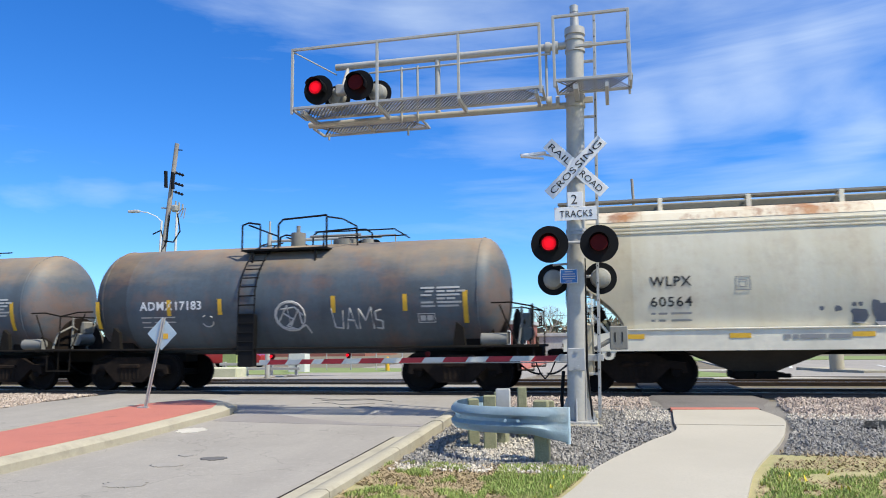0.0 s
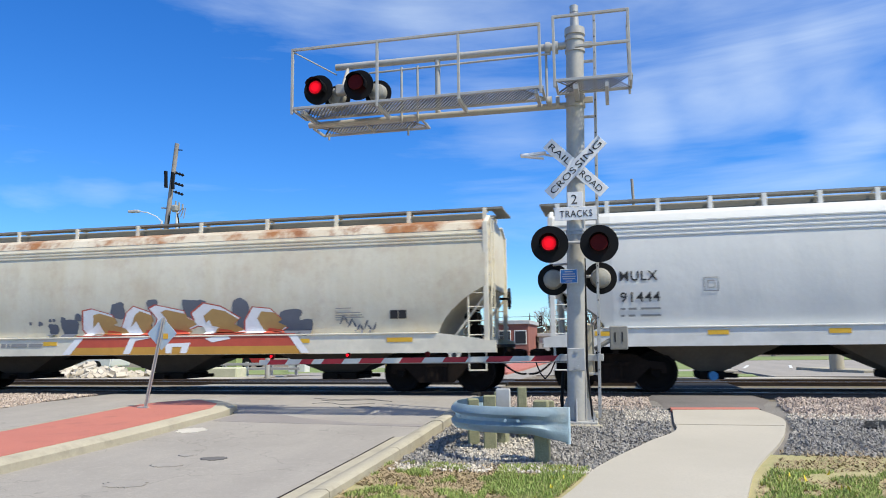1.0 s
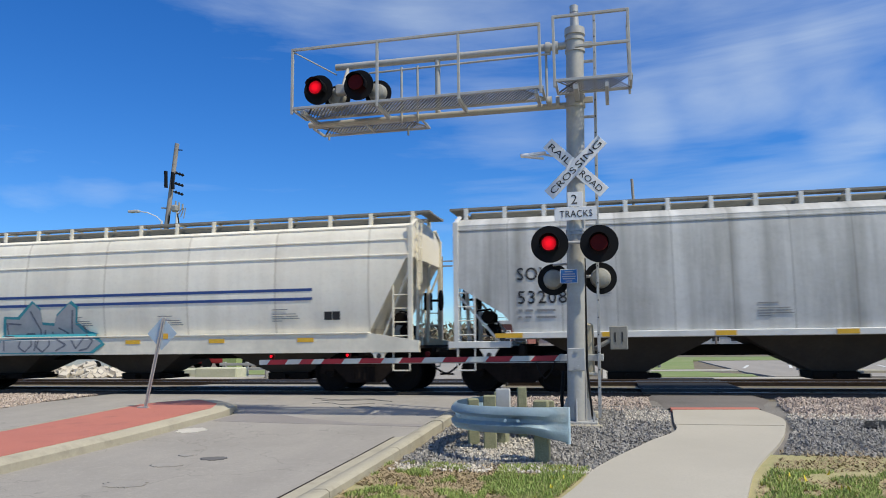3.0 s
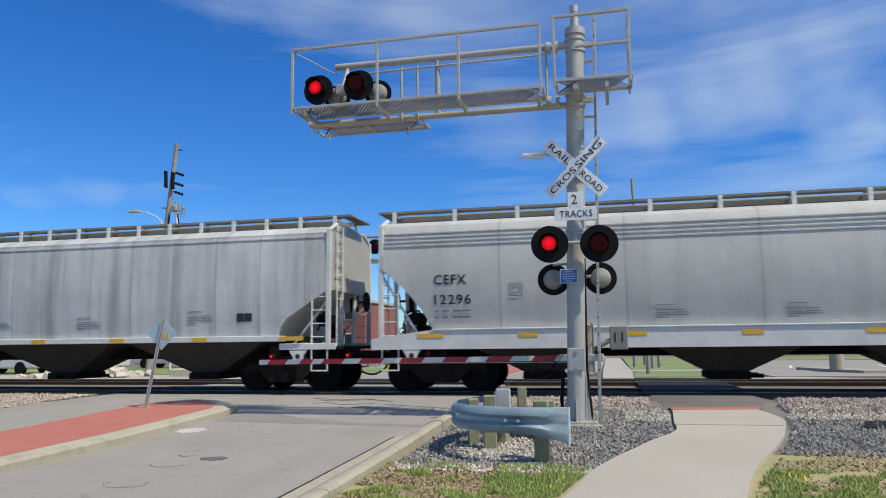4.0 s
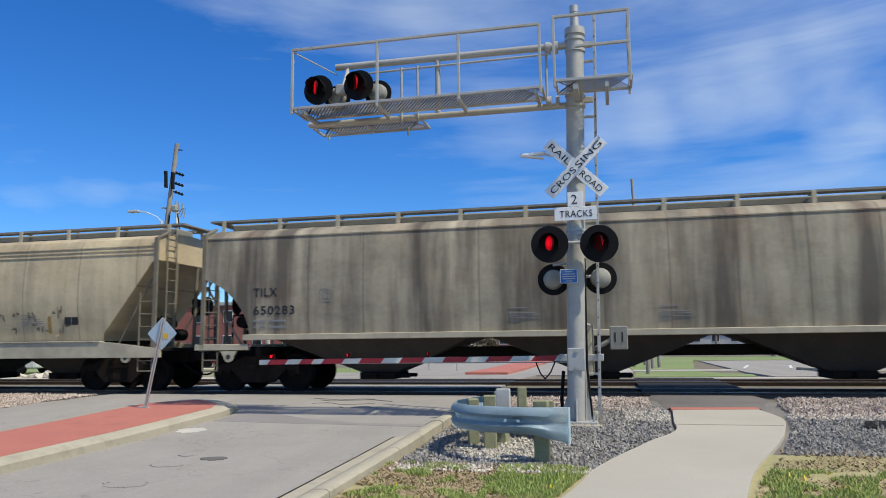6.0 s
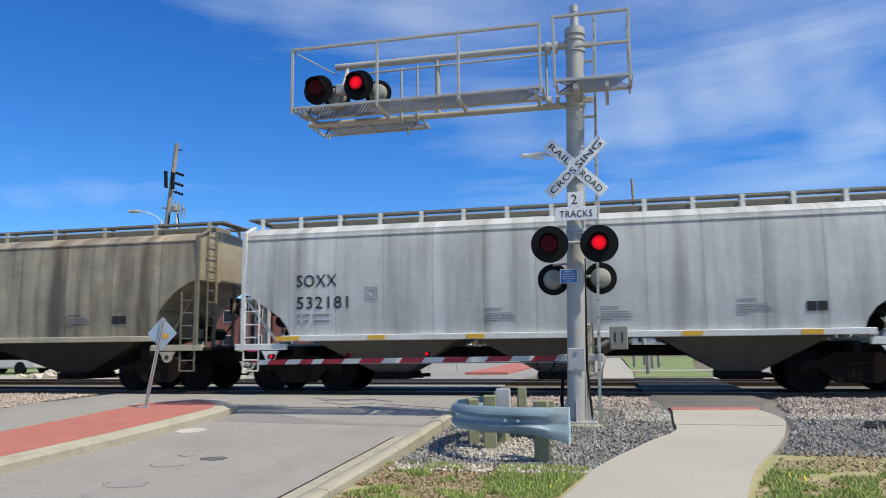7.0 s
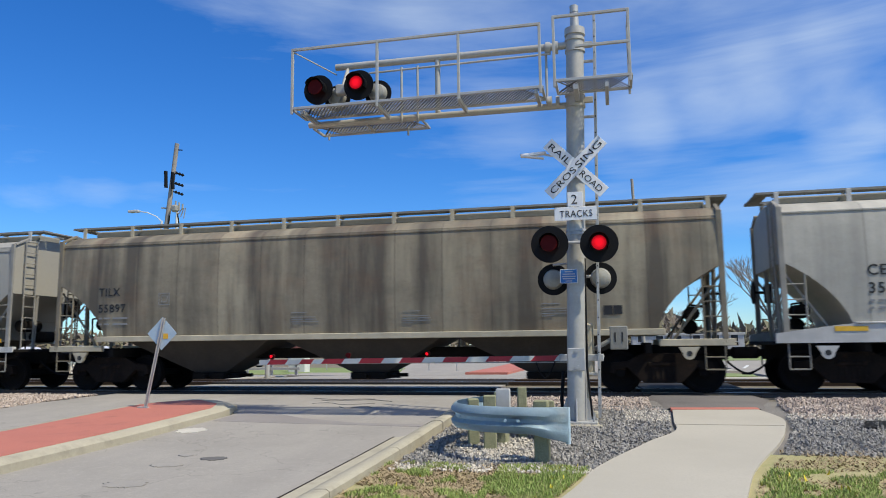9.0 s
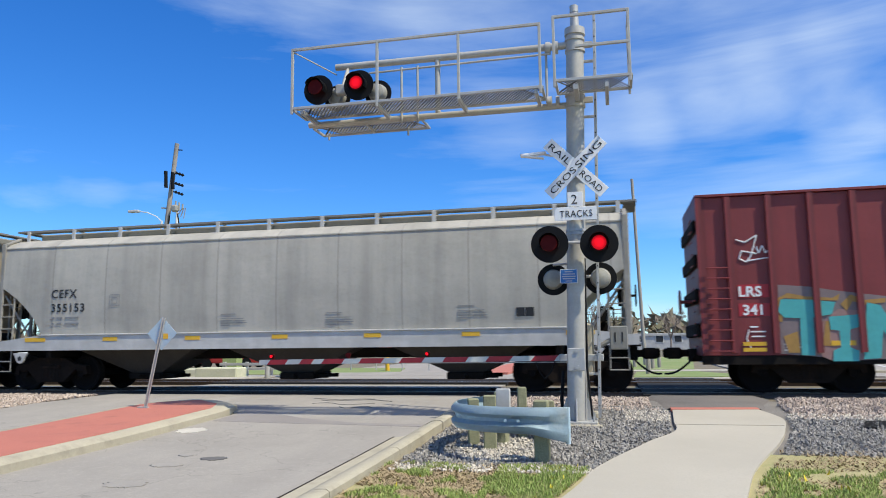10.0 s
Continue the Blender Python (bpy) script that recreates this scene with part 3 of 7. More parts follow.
def blades(name, label, material, areas, height, count, seed, flat=0.35, width=0.008):
    rng = np.random.default_rng(seed)
    V, F, k = [], [], 0
    for a in areas:
        for _ in range(int(count * a[4])):
            x, y = rng.uniform(a[0], a[1]), rng.uniform(a[2], a[3])
            if not a[5](x, y):
                continue
            clump = noise.noise(Vector((x * 2.2, y * 2.2, seed)))
            if clump < a[6]:
                continue
            h = height * rng.uniform(0.4, 1.3)
            an = rng.uniform(0, 6.28)
            dx, dy = math.cos(an), math.sin(an)
            lean = h * rng.uniform(flat, 2.2 * flat)
            z = gz(y) + 0.0
            V += [(x - dy * width, y + dx * width, z), (x + dy * width, y - dx * width, z), (x + dx * lean * 0.45 - dy * width * 0.7, y + dy * lean * 0.45 + dx * width * 0.7, z + h * 0.6), (x + dx * lean, y + dy * lean, z + h)]
            F += [(k, k + 1, k + 2), (k + 1, k + 3, k + 2)]
            k += 4
    me = bpy.data.meshes.new(name)
    me.from_pydata(V, [], F)
    me.materials.append(material)
    return tagged(new(name, me), label, "grass", kind="stuff")


def in_verge(x, y):
    return KERB_X + 0.33 < x < np.interp(y, [-14, -10.8, -9.6], [-1.45, -0.6, -0.35]) and (x > -1.35 or noise.noise(Vector((x * 3, y * 3, 5))) > 0.12)


def in_verge2(x, y):
    return x > np.interp(y, [-13, -10.2, -8.2], [0.75, 1.28, 1.92])


blades("grass", "short green spring grass with dry tufts", M["blade"], [(-2.7, -0.3, -12.6, -9.35, 1.0, in_verge, -0.25), (0.7, 5.5, -12.0, -9.2, 0.9, in_verge2, -0.1)], 0.05, 60000, 7, 0.35, 0.005)
blades("dry_leaves", "fallen dry brown leaves and dead grass", M["straw"], [(1.2, 6.5, -11.5, -7.9, 1.0, in_verge2, -0.35), (-2.7, -0.4, -12.5, -9.3, 1.1, lambda x, y: KERB_X + 0.33 < x < np.interp(y, [-14, -10.8, -9.6], [-1.45, -0.6, -0.35]), -0.4)], 0.028, 16000, 8, 1.1, 0.011)

blades("dandelions", "scattered yellow dandelion heads in the grass", plain("dandelion_yellow", (0.75, 0.60, 0.03), 0.7), [(-0.75, -0.35, -10.6, -9.3, 1.0, in_verge, -0.2), (1.3, 2.2, -10.2, -9.0, 0.6, in_verge2, -0.1), (-2.5, -0.5, -11.5, -9.4, 0.8, in_verge, 0.1)], 0.06, 60, 12, 0.3, 0.016)

# ---- tracks ----
def track(yc, x0, x1, nm):
    t = thing(nm, (0, yc, 0), "dark steel railway track on timber ties", "track", "tracks", "structure")
    for s in (-1, 1):
        bm = bmesh.new()
        y = yc + s * 0.755
        sect = [(-0.075, -0.185), (0.075, -0.185), (0.075, -0.17), (0.012, -0.15), (0.012, -0.045), (0.037, -0.03), (0.037, -0.004), (0.028, 0.0), (-0.028, 0.0), (-0.037, -0.004), (-0.037, -0.03), (-0.012, -0.045), (-0.012, -0.15), (-0.075, -0.17)]
        ends = [[bm.verts.new((x, y + a, b)) for a, b in sect] for x in (x0, x1)]
        n = len(sect)
        for i in range(n):
            f = bm.faces.new((ends[0][i], ends[0][(i + 1) % n], ends[1][(i + 1) % n], ends[1][i]))
            f.material_index = 1 if i == 7 else 0
        part("rail", bm, [M["railtop"], M["shine"]], t)
    bm = bmesh.new()
    box(bm, -0.11, 0.11, -1.29, 1.29, -0.36, -0.188, 0.012)
    me = mesh_from("tie", bm, M["tie"])
    x = -20.0
    while x < 12.0:
        if not (-12.6 < x < -3.1) and not (0.5 < x < 3.0):
            part_at("tie", me, (x + random.uniform(-0.03, 0.03), yc, 0), t)
        x += 0.53


track(0.0, -260, 160, "track_near")
track(4.6, -260, 160, "track_far")
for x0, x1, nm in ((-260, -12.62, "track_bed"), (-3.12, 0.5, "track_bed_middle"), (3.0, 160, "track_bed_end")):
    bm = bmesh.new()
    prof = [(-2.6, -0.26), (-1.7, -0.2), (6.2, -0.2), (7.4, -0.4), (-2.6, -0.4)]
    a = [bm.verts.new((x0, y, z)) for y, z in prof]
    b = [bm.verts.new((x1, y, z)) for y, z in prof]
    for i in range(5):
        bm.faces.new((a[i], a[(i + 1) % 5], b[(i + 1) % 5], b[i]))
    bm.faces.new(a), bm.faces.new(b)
    # bed takes the tie colour: shade by the rails is put into it
    solo(nm, bm, M["tie"], "ballast bed near black with the rail-side shade put in", "track bed", "structure")
for yc in (0.0, 4.6):
    cp = thing("crossing_panels", (-8, yc, -0.02), "rubber crossing panels, shade under the train put into their colour", "crossing", kind="structure")
    for y0, y1 in ((-1.2, -0.84), (-0.66, 0.66), (0.84, 1.2)):
        x = -12.6
        while x < -3.3:
            bm = bmesh.new()
            box(bm, x + 0.005, x + 1.89, yc + y0, yc + y1, -0.1, -0.012, 0.01)
            part("panel", bm, M["rubber"], cp)
            x += 1.9

# ---- railcar running gear ----
WHEEL_R = 0.457


def wheelset_mesh():
    bm = bmesh.new()
    for s in (-1, 1):
        y = s * 0.755
        sect = [(0.09, -0.07), (0.09, 0.07), (0.20, 0.03), (0.36, 0.035), (0.39, 0.065), (WHEEL_R, 0.07), (WHEEL_R, -0.045), (WHEEL_R + 0.03, -0.05), (WHEEL_R + 0.03, -0.075), (0.39, -0.06), (0.36, -0.02), (0.20, -0.01)]
        n = 28
        rings = [[bm.verts.new((r * c, y + s * d, r * q)) for r, d in sect] for c, q in ring_z(n)]
        for i in range(n):
            for j in range(len(sect)):
                bm.faces.new((rings[i][j], rings[(i + 1) % n][j], rings[(i + 1) % n][(j + 1) % len(sect)], rings[i][(j + 1) % len(sect)]))
    rod(bm, (0, -0.98, 0), (0, 0.98, 0), 0.085, 12)
    for s in (-1, 1):
        disc_y(bm, (0, s * 0.97, 0), 0.11, 0.06, 12)
        for k in range(3):
            a = k * 2.094
            rod(bm, (0.06 * math.cos(a), s * 0.99, 0.06 * math.sin(a)), (0.06 * math.cos(a), s * 1.02, 0.06 * math.sin(a)), 0.016, 6)
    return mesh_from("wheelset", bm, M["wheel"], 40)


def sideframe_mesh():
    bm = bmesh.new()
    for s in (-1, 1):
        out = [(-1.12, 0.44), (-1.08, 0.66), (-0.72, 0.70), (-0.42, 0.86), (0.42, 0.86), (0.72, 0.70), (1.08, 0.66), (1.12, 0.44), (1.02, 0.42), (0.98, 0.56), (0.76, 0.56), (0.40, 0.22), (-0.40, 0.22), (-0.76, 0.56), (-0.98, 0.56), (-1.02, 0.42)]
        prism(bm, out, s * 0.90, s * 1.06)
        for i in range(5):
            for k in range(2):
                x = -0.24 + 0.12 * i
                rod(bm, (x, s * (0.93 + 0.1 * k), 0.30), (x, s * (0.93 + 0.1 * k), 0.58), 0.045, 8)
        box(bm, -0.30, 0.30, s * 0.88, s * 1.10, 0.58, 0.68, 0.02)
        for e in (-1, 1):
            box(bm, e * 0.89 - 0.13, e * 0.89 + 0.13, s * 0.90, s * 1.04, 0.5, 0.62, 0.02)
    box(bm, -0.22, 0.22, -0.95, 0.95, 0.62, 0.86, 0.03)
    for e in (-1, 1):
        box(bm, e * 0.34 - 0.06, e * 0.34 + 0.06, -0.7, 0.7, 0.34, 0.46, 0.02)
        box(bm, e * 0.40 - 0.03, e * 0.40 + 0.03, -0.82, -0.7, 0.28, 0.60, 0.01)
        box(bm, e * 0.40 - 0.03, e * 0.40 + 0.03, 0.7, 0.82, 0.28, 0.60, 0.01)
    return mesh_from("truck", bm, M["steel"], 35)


WHEELSET, TRUCK = wheelset_mesh(), sideframe_mesh()
SPINNING, CARS = [], []


def running_gear(car, length, inset, ends=(True, True)):
    """Two trucks with their wheelsets, couplers and hoses under a car that spans 0 to length."""
    for k, x in enumerate((inset, length - inset)):
        tr = part_at("truck", TRUCK, (x, 0, 0), car, "rusty brown cast truck frame")
        for e in (-1, 1):
            w = part_at("wheelset", WHEELSET, (x + e * 0.889, 0, WHEEL_R), tr)
            w.rotation_mode = "QUATERNION"
            SPINNING.append(w)
    for s, x in ((-1, 0.0), (1, length)):
        bm = bmesh.new()
        box(bm, x - s * 0.6, x + s * 0.42, -0.09, 0.09, 0.77, 0.93, 0.03)
        box(bm, x + s * 0.30, x + s * 0.66, -0.16, 0.14, 0.72, 0.98, 0.05)
        box(bm, x + s * 0.52, x + s * 0.72, 0.02, 0.20, 0.74, 0.96, 0.04)
        part("coupler", bm, M["steel"], car)
        bm = bmesh.new()
        pts = [(x + s * 0.05, -0.36, 0.80)]
        for i in range(1, 8):
            a = i / 7
            pts.append((x + s * (0.1 + 0.62 * a), -0.36 + 0.22 * a, 0.72 - 0.34 * math.sin(a * 1.75)))
        tube(bm, pts, 0.024, 7)
        part("air_hose", bm, M["black"], car)


# ---- covered hoppers ----
PROFILE = {
    "round": [(1.345, 1.2), (1.462, 1.7), (1.530, 2.2), (1.555, 2.7), (1.535, 3.15), (1.50, 3.5), (1.47, 3.75), (1.38, 3.92), (1.08, 4.04), (0.7, 4.11), (0.35, 4.15), (0.0, 4.16)],
    "flat": [(1.43, 1.2), (1.49, 1.7), (1.52, 2.2), (1.53, 2.7), (1.52, 3.2), (1.50, 3.6), (1.47, 3.82), (1.30, 3.95), (1.02, 4.05), (0.7, 4.12), (0.35, 4.16), (0.0, 4.17)],
}


def half_width(kind, z):
    p = PROFILE[kind]
    return float(np.interp(z, [q[1] for q in p], [q[0] for q in p]))


def hopper_body(kind, length, bottom, slope, shoulder, arc=0.0):
    """The tank of a covered hopper: a lofted section whose ends slope in underneath."""
    bm = bmesh.new()
    side_top = [q for q in PROFILE[kind] if q[1] > 3.45]
    bend = slope * 0.86
    st = [(0.0, shoulder), (0.10, shoulder - 0.06), (bend, bottom + 0.42), (slope, bottom + 0.2), (slope + 0.06, bottom)]
    if arc:
        st = [(slope * math.sin(k * math.pi / 16), bottom + (shoulder - bottom) * (arc * math.cos(k * math.pi / 16) + (1 - arc) * (1 - math.sin(k * math.pi / 16)))) for k in range(9)]
    stations = st + [(length * k / 12, bottom) for k in range(2, 11)] + [(length - a, b) for a, b in st[::-1]]
    rows = []
    for x, zb in stations:
        half = [(half_width(kind, zb + (3.45 - zb) * i / 7), zb + (3.45 - zb) * i / 7) for i in range(8)] + side_top
        full = [(-y, z) for y, z in half] + [(y, z) for y, z in half[-2::-1]]
        rows.append([bm.verts.new((x, y, z)) for y, z in full])
    n = len(rows[0])
    for a, b in zip(rows[:-1], rows[1:]):
        for i in range(n - 1):
            bm.faces.new((a[i], a[i + 1], b[i + 1], b[i]))
        bm.faces.new((a[n - 1], a[0], b[0], b[n - 1]))
    bm.faces.new(rows[0])
    bm.faces.new(rows[-1][::-1])
    return bm


def bay_mesh(w_top, w_low, z_top, z_low, mat, cap):
    """One discharge hopper with its outlet gate."""
    bm = bmesh.new()
    lv = [(w_top, 1.36, z_top), (w_top * 0.62 + w_low * 0.38, 0.95, (z_top * 0.6 + z_low * 0.4)), (w_low, 0.48, z_low)]
    rows = []
    for w, d, z in lv:
        rows.append([bm.verts.new((sx * w / 2, sy * d, z)) for sx, sy in ((-1, -1), (1, -1), (1, 1), (-1, 1))])
    for a, b in zip(rows[:-1], rows[1:]):
        for i in range(4):
            bm.faces.new((a[i], a[(i + 1) % 4], b[(i + 1) % 4], b[i]))
    bm.faces.new(rows[0]), bm.faces.new(rows[-1])
    return mesh_from("hopper_bay", bm, mat, 30)


def gate_mesh(w_low, z_low, cap):
    bm = bmesh.new()
    box(bm, -w_low / 2 - 0.08, w_low / 2 + 0.08, -0.62, 0.62, z_low - 0.14, z_low + 0.03, 0.02)
    for s in (-1, 1):
        rod(bm, (0, s * 0.6, z_low - 0.06), (0, s * 0.86, z_low - 0.06), 0.10 if cap else 0.05, 14, mat_index=1)
        box(bm, w_low / 2, w_low / 2 + 0.38, s * 0.35 - 0.05, s * 0.35 + 0.05, z_low - 0.12, z_low - 0.03, 0.01)
    return mesh_from("outlet_gate", bm, [M["under"], cap or M["under"]], 30)


def bars_mesh(rows, material, height=0.035, gap=0.075):
    """Small lettering too fine to read: plain bars, row by row (x start, width)."""
    bm = bmesh.new()
    for i, row in enumerate(rows):
        for x, w in row:
            box(bm, x, x + w, -0.003, 0.003, -i * gap - height, -i * gap)
    return mesh_from("fine_print", bm, material, None)


def on_side(me, x, z, kind, car, name="lettering", label="", off=0.008):
    """Lay a flat mesh in x and z on the car's curved flank."""
    me = me.copy()
    for v in me.vertices:
        zz = v.co.z + z
        v.co = Vector((v.co.x + x, -half_width(kind, zz) - off + v.co.y, zz)) if kind else Vector((v.co.x + x, v.co.y, zz))
    ob = new(name, me)
    ob.parent = car
    return tagged(ob, label)


REFLECTORS = []
for wide in (0.62, 0.42):
    rbm = bmesh.new()
    box(rbm, 0, wide, -0.004, 0.006, -0.05, 0.05)
    REFLECTORS.append((wide, mesh_from("reflector", rbm, M["yellow"], None)))
BRACKET = {}


def bracket_mesh(mat_):
    """A walkway bracket that stands on the roof's edge."""
    if mat_.name not in BRACKET:
        b = bmesh.new()
        box(b, -0.05, 0.05, -0.83, -0.80, 4.06, 4.375, 0.006)
        box(b, -0.03, 0.03, -0.81, -0.42, 4.325, 4.35)
        BRACKET[mat_.name] = mesh_from("walkway_bracket", b, mat_, None)
    return BRACKET[mat_.name]


def rungs(bm, x0, x1, y, zs, r=0.014):
    for z in zs:
        rod(bm, (x0, y, z), (x1, y, z), r, 6)


def hopper(name, label, left, right, paint, trim, kind="round", deep=True, bays=3, pitch=1.12, slope=1.25, shoulder=2.45, marks=None, ink=None,
           ribs=(3.50, 3.58, 3.68), cap=None, board=None, reflect=2.35, roof=None, bay_mat=None, gate_w=0.75, sill=(1.0, 1.42), arc=0.0, ends=None):
    """A covered hopper from left to right end of its body at the start of the clip."""
    L = right - left
    car = thing(name, (0, 0, 0), label, "railcar", "freight train")
    bottom = 1.30 if deep else 1.36
    ends = ends or trim
    body = part("body", hopper_body(kind, L, bottom, slope, shoulder, arc), paint, car, smooth=28)
    # roof cap in its own paint
    if roof:
        bm = bmesh.new()
        pts = [q for q in PROFILE[kind] if q[1] > 3.72]
        full = [(-y * 1.004, z + 0.006) for y, z in pts] + [(y * 1.004, z + 0.006) for y, z in pts[-2::-1]]
        a = [bm.verts.new((0.05, y, z)) for y, z in full]
        b = [bm.verts.new((L - 0.05, y, z)) for y, z in full]
        for i in range(len(full) - 1):
            bm.faces.new((a[i], a[i + 1], b[i + 1], b[i]))
        part("roof", bm, roof, car, "roof sheets with rust and peeling paint")
    for z in ribs:
        bm = bmesh.new()
        for s in (-1, 1):
            y = s * half_width(kind, z)
            box(bm, 0.04, L - 0.04, y - 0.024, y + 0.024, z - 0.02, z + 0.02, 0.006)
        part("side_bead", bm, trim if z > 3.9 else paint, car)
    # side sills
    for s in (-1, 1):
        bm = bmesh.new()
        lo, hi = sill
        if deep:
            y0, y1 = sorted((s * 1.46, s * 1.57))
            prism(bm, [(-0.22, lo), (L + 0.22, lo), (L + 0.22, hi - 0.2), (L - slope * 0.7, hi - 0.05), (L - slope - 0.1, hi), (slope + 0.1, hi), (slope * 0.7, hi - 0.05), (-0.22, hi - 0.2)], y0, y1)
            box(bm, slope, L - slope, *sorted((s * 1.40, s * 1.60)), hi - 0.02, hi + 0.015, 0.008)
        else:
            box(bm, slope * 0.9, L - slope * 0.9, *sorted((s * 1.43, s * 1.57)), lo, hi, 0.012)
            for e0, e1 in ((-0.2, slope), (L - slope, L + 0.2)):
                box(bm, e0, e1, *sorted((s * 1.40, s * 1.53)), 1.02, 1.17, 0.012)
        part("side_sill", bm, trim, car)
    # reflectors
    zr = (sill[0] + sill[1]) / 2 + (0.08 if deep else 0)
    x = 0.9 if reflect < 50 else L
    while x < L - 0.7:
        me = REFLECTORS[0 if (x < 1.2 or x > L - 2.4) else 1][1]
        part_at("reflector", me, (x, -1.576, zr), car)
        x += reflect
    # end platforms, corner posts, ladders
    for s, xe in ((-1, 0.0), (1, L)):
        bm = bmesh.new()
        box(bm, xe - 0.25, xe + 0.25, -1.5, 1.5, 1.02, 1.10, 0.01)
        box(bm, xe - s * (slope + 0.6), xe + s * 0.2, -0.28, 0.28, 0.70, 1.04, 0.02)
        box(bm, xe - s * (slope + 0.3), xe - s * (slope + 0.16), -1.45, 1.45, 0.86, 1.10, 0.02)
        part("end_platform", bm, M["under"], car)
        for sy in (-1, 1):
            bm = bmesh.new()
            y = sy * 1.50
            box(bm, xe - 0.06, xe + 0.06, y - 0.03, y + 0.03, 1.05, 3.93, 0.01)
            box(bm, xe - 0.045, xe + 0.045, *sorted((sy * 0.95, sy * 1.47)), 4.00, 4.06, 0.01, rot=Matrix.Rotation(sy * -0.42, 4, "X"))
            part("corner_post", bm, ends, car)
            bm = bmesh.new()
            x2 = xe - s * 0.42
            rod(bm, (x2, y, 1.05), (x2, y, 2.35 if shoulder < 2.6 else 2.5), 0.022, 6)
            lad = part("ladder", bm, ends, car)
            for z in (1.32, 1.64, 1.96, 2.28):
                bm = bmesh.new()
                rod(bm, (xe, y, z), (x2, y, z), 0.014, 6)
                part("rung", bm, ends, lad)
            bm = bmesh.new()
            tube(bm, [(xe - s * 0.02, y, 1.05), (xe - s * 0.02, y, 0.52), (xe - s * 0.42, y, 0.52), (xe - s * 0.42, y, 1.05)], 0.017, 6)
            rod(bm, (xe - s * 0.02, y, 0.78), (xe - s * 0.42, y, 0.78), 0.016, 6)
            part("stirrup_step", bm, ends, car)
        # ladder and bracing on the end sheet
        bm = bmesh.new()
        xx = xe + s * 0.07
        for yy in (-1.12, -0.72):
            rod(bm, (xx, yy, 1.1), (xx, yy, 4.08), 0.02, 6)
        lad = part("end_ladder", bm, ends, car)
        for i in range(10):
            bm = bmesh.new()
            rod(bm, (xx, -1.12, 1.35 + 0.3 * i), (xx, -0.72, 1.35 + 0.3 * i), 0.013, 6)
            part("rung", bm, ends, lad)
        bm = bmesh.new()
        xj = xe - s * 0.75
        prism(bm, [(xj - 0.22, 1.0), (xj + 0.22, 1.0), (xj + 0.13, 0.86), (xj - 0.13, 0.86)], -1.56, -1.50)
        rod(bm, (xj, -1.50, 0.86), (xj, -1.56, 0.86), 0.13, 16)
        pad = part("jacking_pad", bm, trim, car)
        bm = bmesh.new()
        rod(bm, (xj, -1.558, 0.86), (xj, -1.566, 0.86), 0.06, 14)
        part("pad_hole", bm, M["ink"], pad)
        for yy in (-0.5, 0.5):
            bm = bmesh.new()
            rod(bm, (xe - s * 0.05, yy, shoulder), (xe - s * 0.1, yy, 1.08), 0.05, 8)
            part("end_brace", bm, ends, car)
            bm = bmesh.new()
            rod(bm, (xe - s * 0.02, yy * 2.8, shoulder - 0.2), (xe - s * (slope * 0.8), yy * 2.6, 1.1), 0.03, 6)
            part("end_brace", bm, ends, car)
        bm = bmesh.new()
        for yy, zz in ((0.35, 1.45), (-0.2, 1.75)):
            rod(bm, (xe - s * 0.55, yy - 0.35, zz), (xe - s * 0.55, yy + 0.35, zz), 0.16, 12)
        part("brake_cylinder", bm, M["under"], car)
        bm = bmesh.new()
        rod(bm, (xe + s * 0.22, 0.62, 2.25), (xe + s * 0.25, 0.62, 2.25), 0.27, 18)
        rod(bm, (xe, 0.62, 2.25), (xe + s * 0.22, 0.62, 2.25), 0.03, 6)
        box(bm, xe - s * 0.2, xe - s * 0.02, 0.5, 0.75, 2.0, 2.45, 0.02)
        part("hand_brake", bm, M["under"], car, "round hand brake wheel and gear box")
        bm = bmesh.new()
        tube(bm, [(xe - s * 0.3, -0.55, 1.1), (xe - s * 0.32, -0.6, 1.9), (xe - s * 0.6, -0.3, 1.95), (xe - s * 0.8, -0.2, 1.5)], 0.022, 6)
        part("brake_pipe", bm, M["under"], car)
    # roof walkway
    bx0, bx1 = -0.30, L + 0.30
    for s in (-1, 1):
        bm = bmesh.new()
        for k in range(3):
            box(bm, bx0, bx1, s * 0.60 + 0.11 * k - 0.17, s * 0.60 + 0.11 * k - 0.075, 4.35, 4.40)
        part("running_board", bm, board or M["board"], car, "grimy steel roof walkway")
    for xx in (bx0, bx1 - 0.30):
        bm = bmesh.new()
        box(bm, xx, xx + 0.30, -0.42, 0.42, 4.35, 4.39, 0.005)
        part("end_board", bm, board or M["board"], car)
    n = max(8, int(round(L / pitch)))
    bk = bracket_mesh(trim)
    for k in range(n + 1):
        x = 0.12 + (L - 0.24) * k / n
        part_at("walkway_bracket", bk, (x, 0, 0), car)
        part_at("walkway_bracket", bk, (x, 0, 0), car, rot=(0, 0, math.pi))
    # dark hatch closes the gap; shade under the walkway is its colour
    bm = bmesh.new()
    box(bm, 0.15, L - 0.15, -0.40, 0.40, 4.10, 4.335, 0.03)
    part("hatch", bm, board or M["board"], car, "trough hatch, dark for the shade under the roof walkway")
    # bays
    span = (L - 2 * slope - 0.7) / bays
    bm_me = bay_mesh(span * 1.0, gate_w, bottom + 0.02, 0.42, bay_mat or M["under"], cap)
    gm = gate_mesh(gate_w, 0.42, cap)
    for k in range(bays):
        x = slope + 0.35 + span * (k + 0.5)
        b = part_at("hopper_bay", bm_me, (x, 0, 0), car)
        part_at("outlet_gate", gm, (x, 0, 0), b)
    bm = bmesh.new()
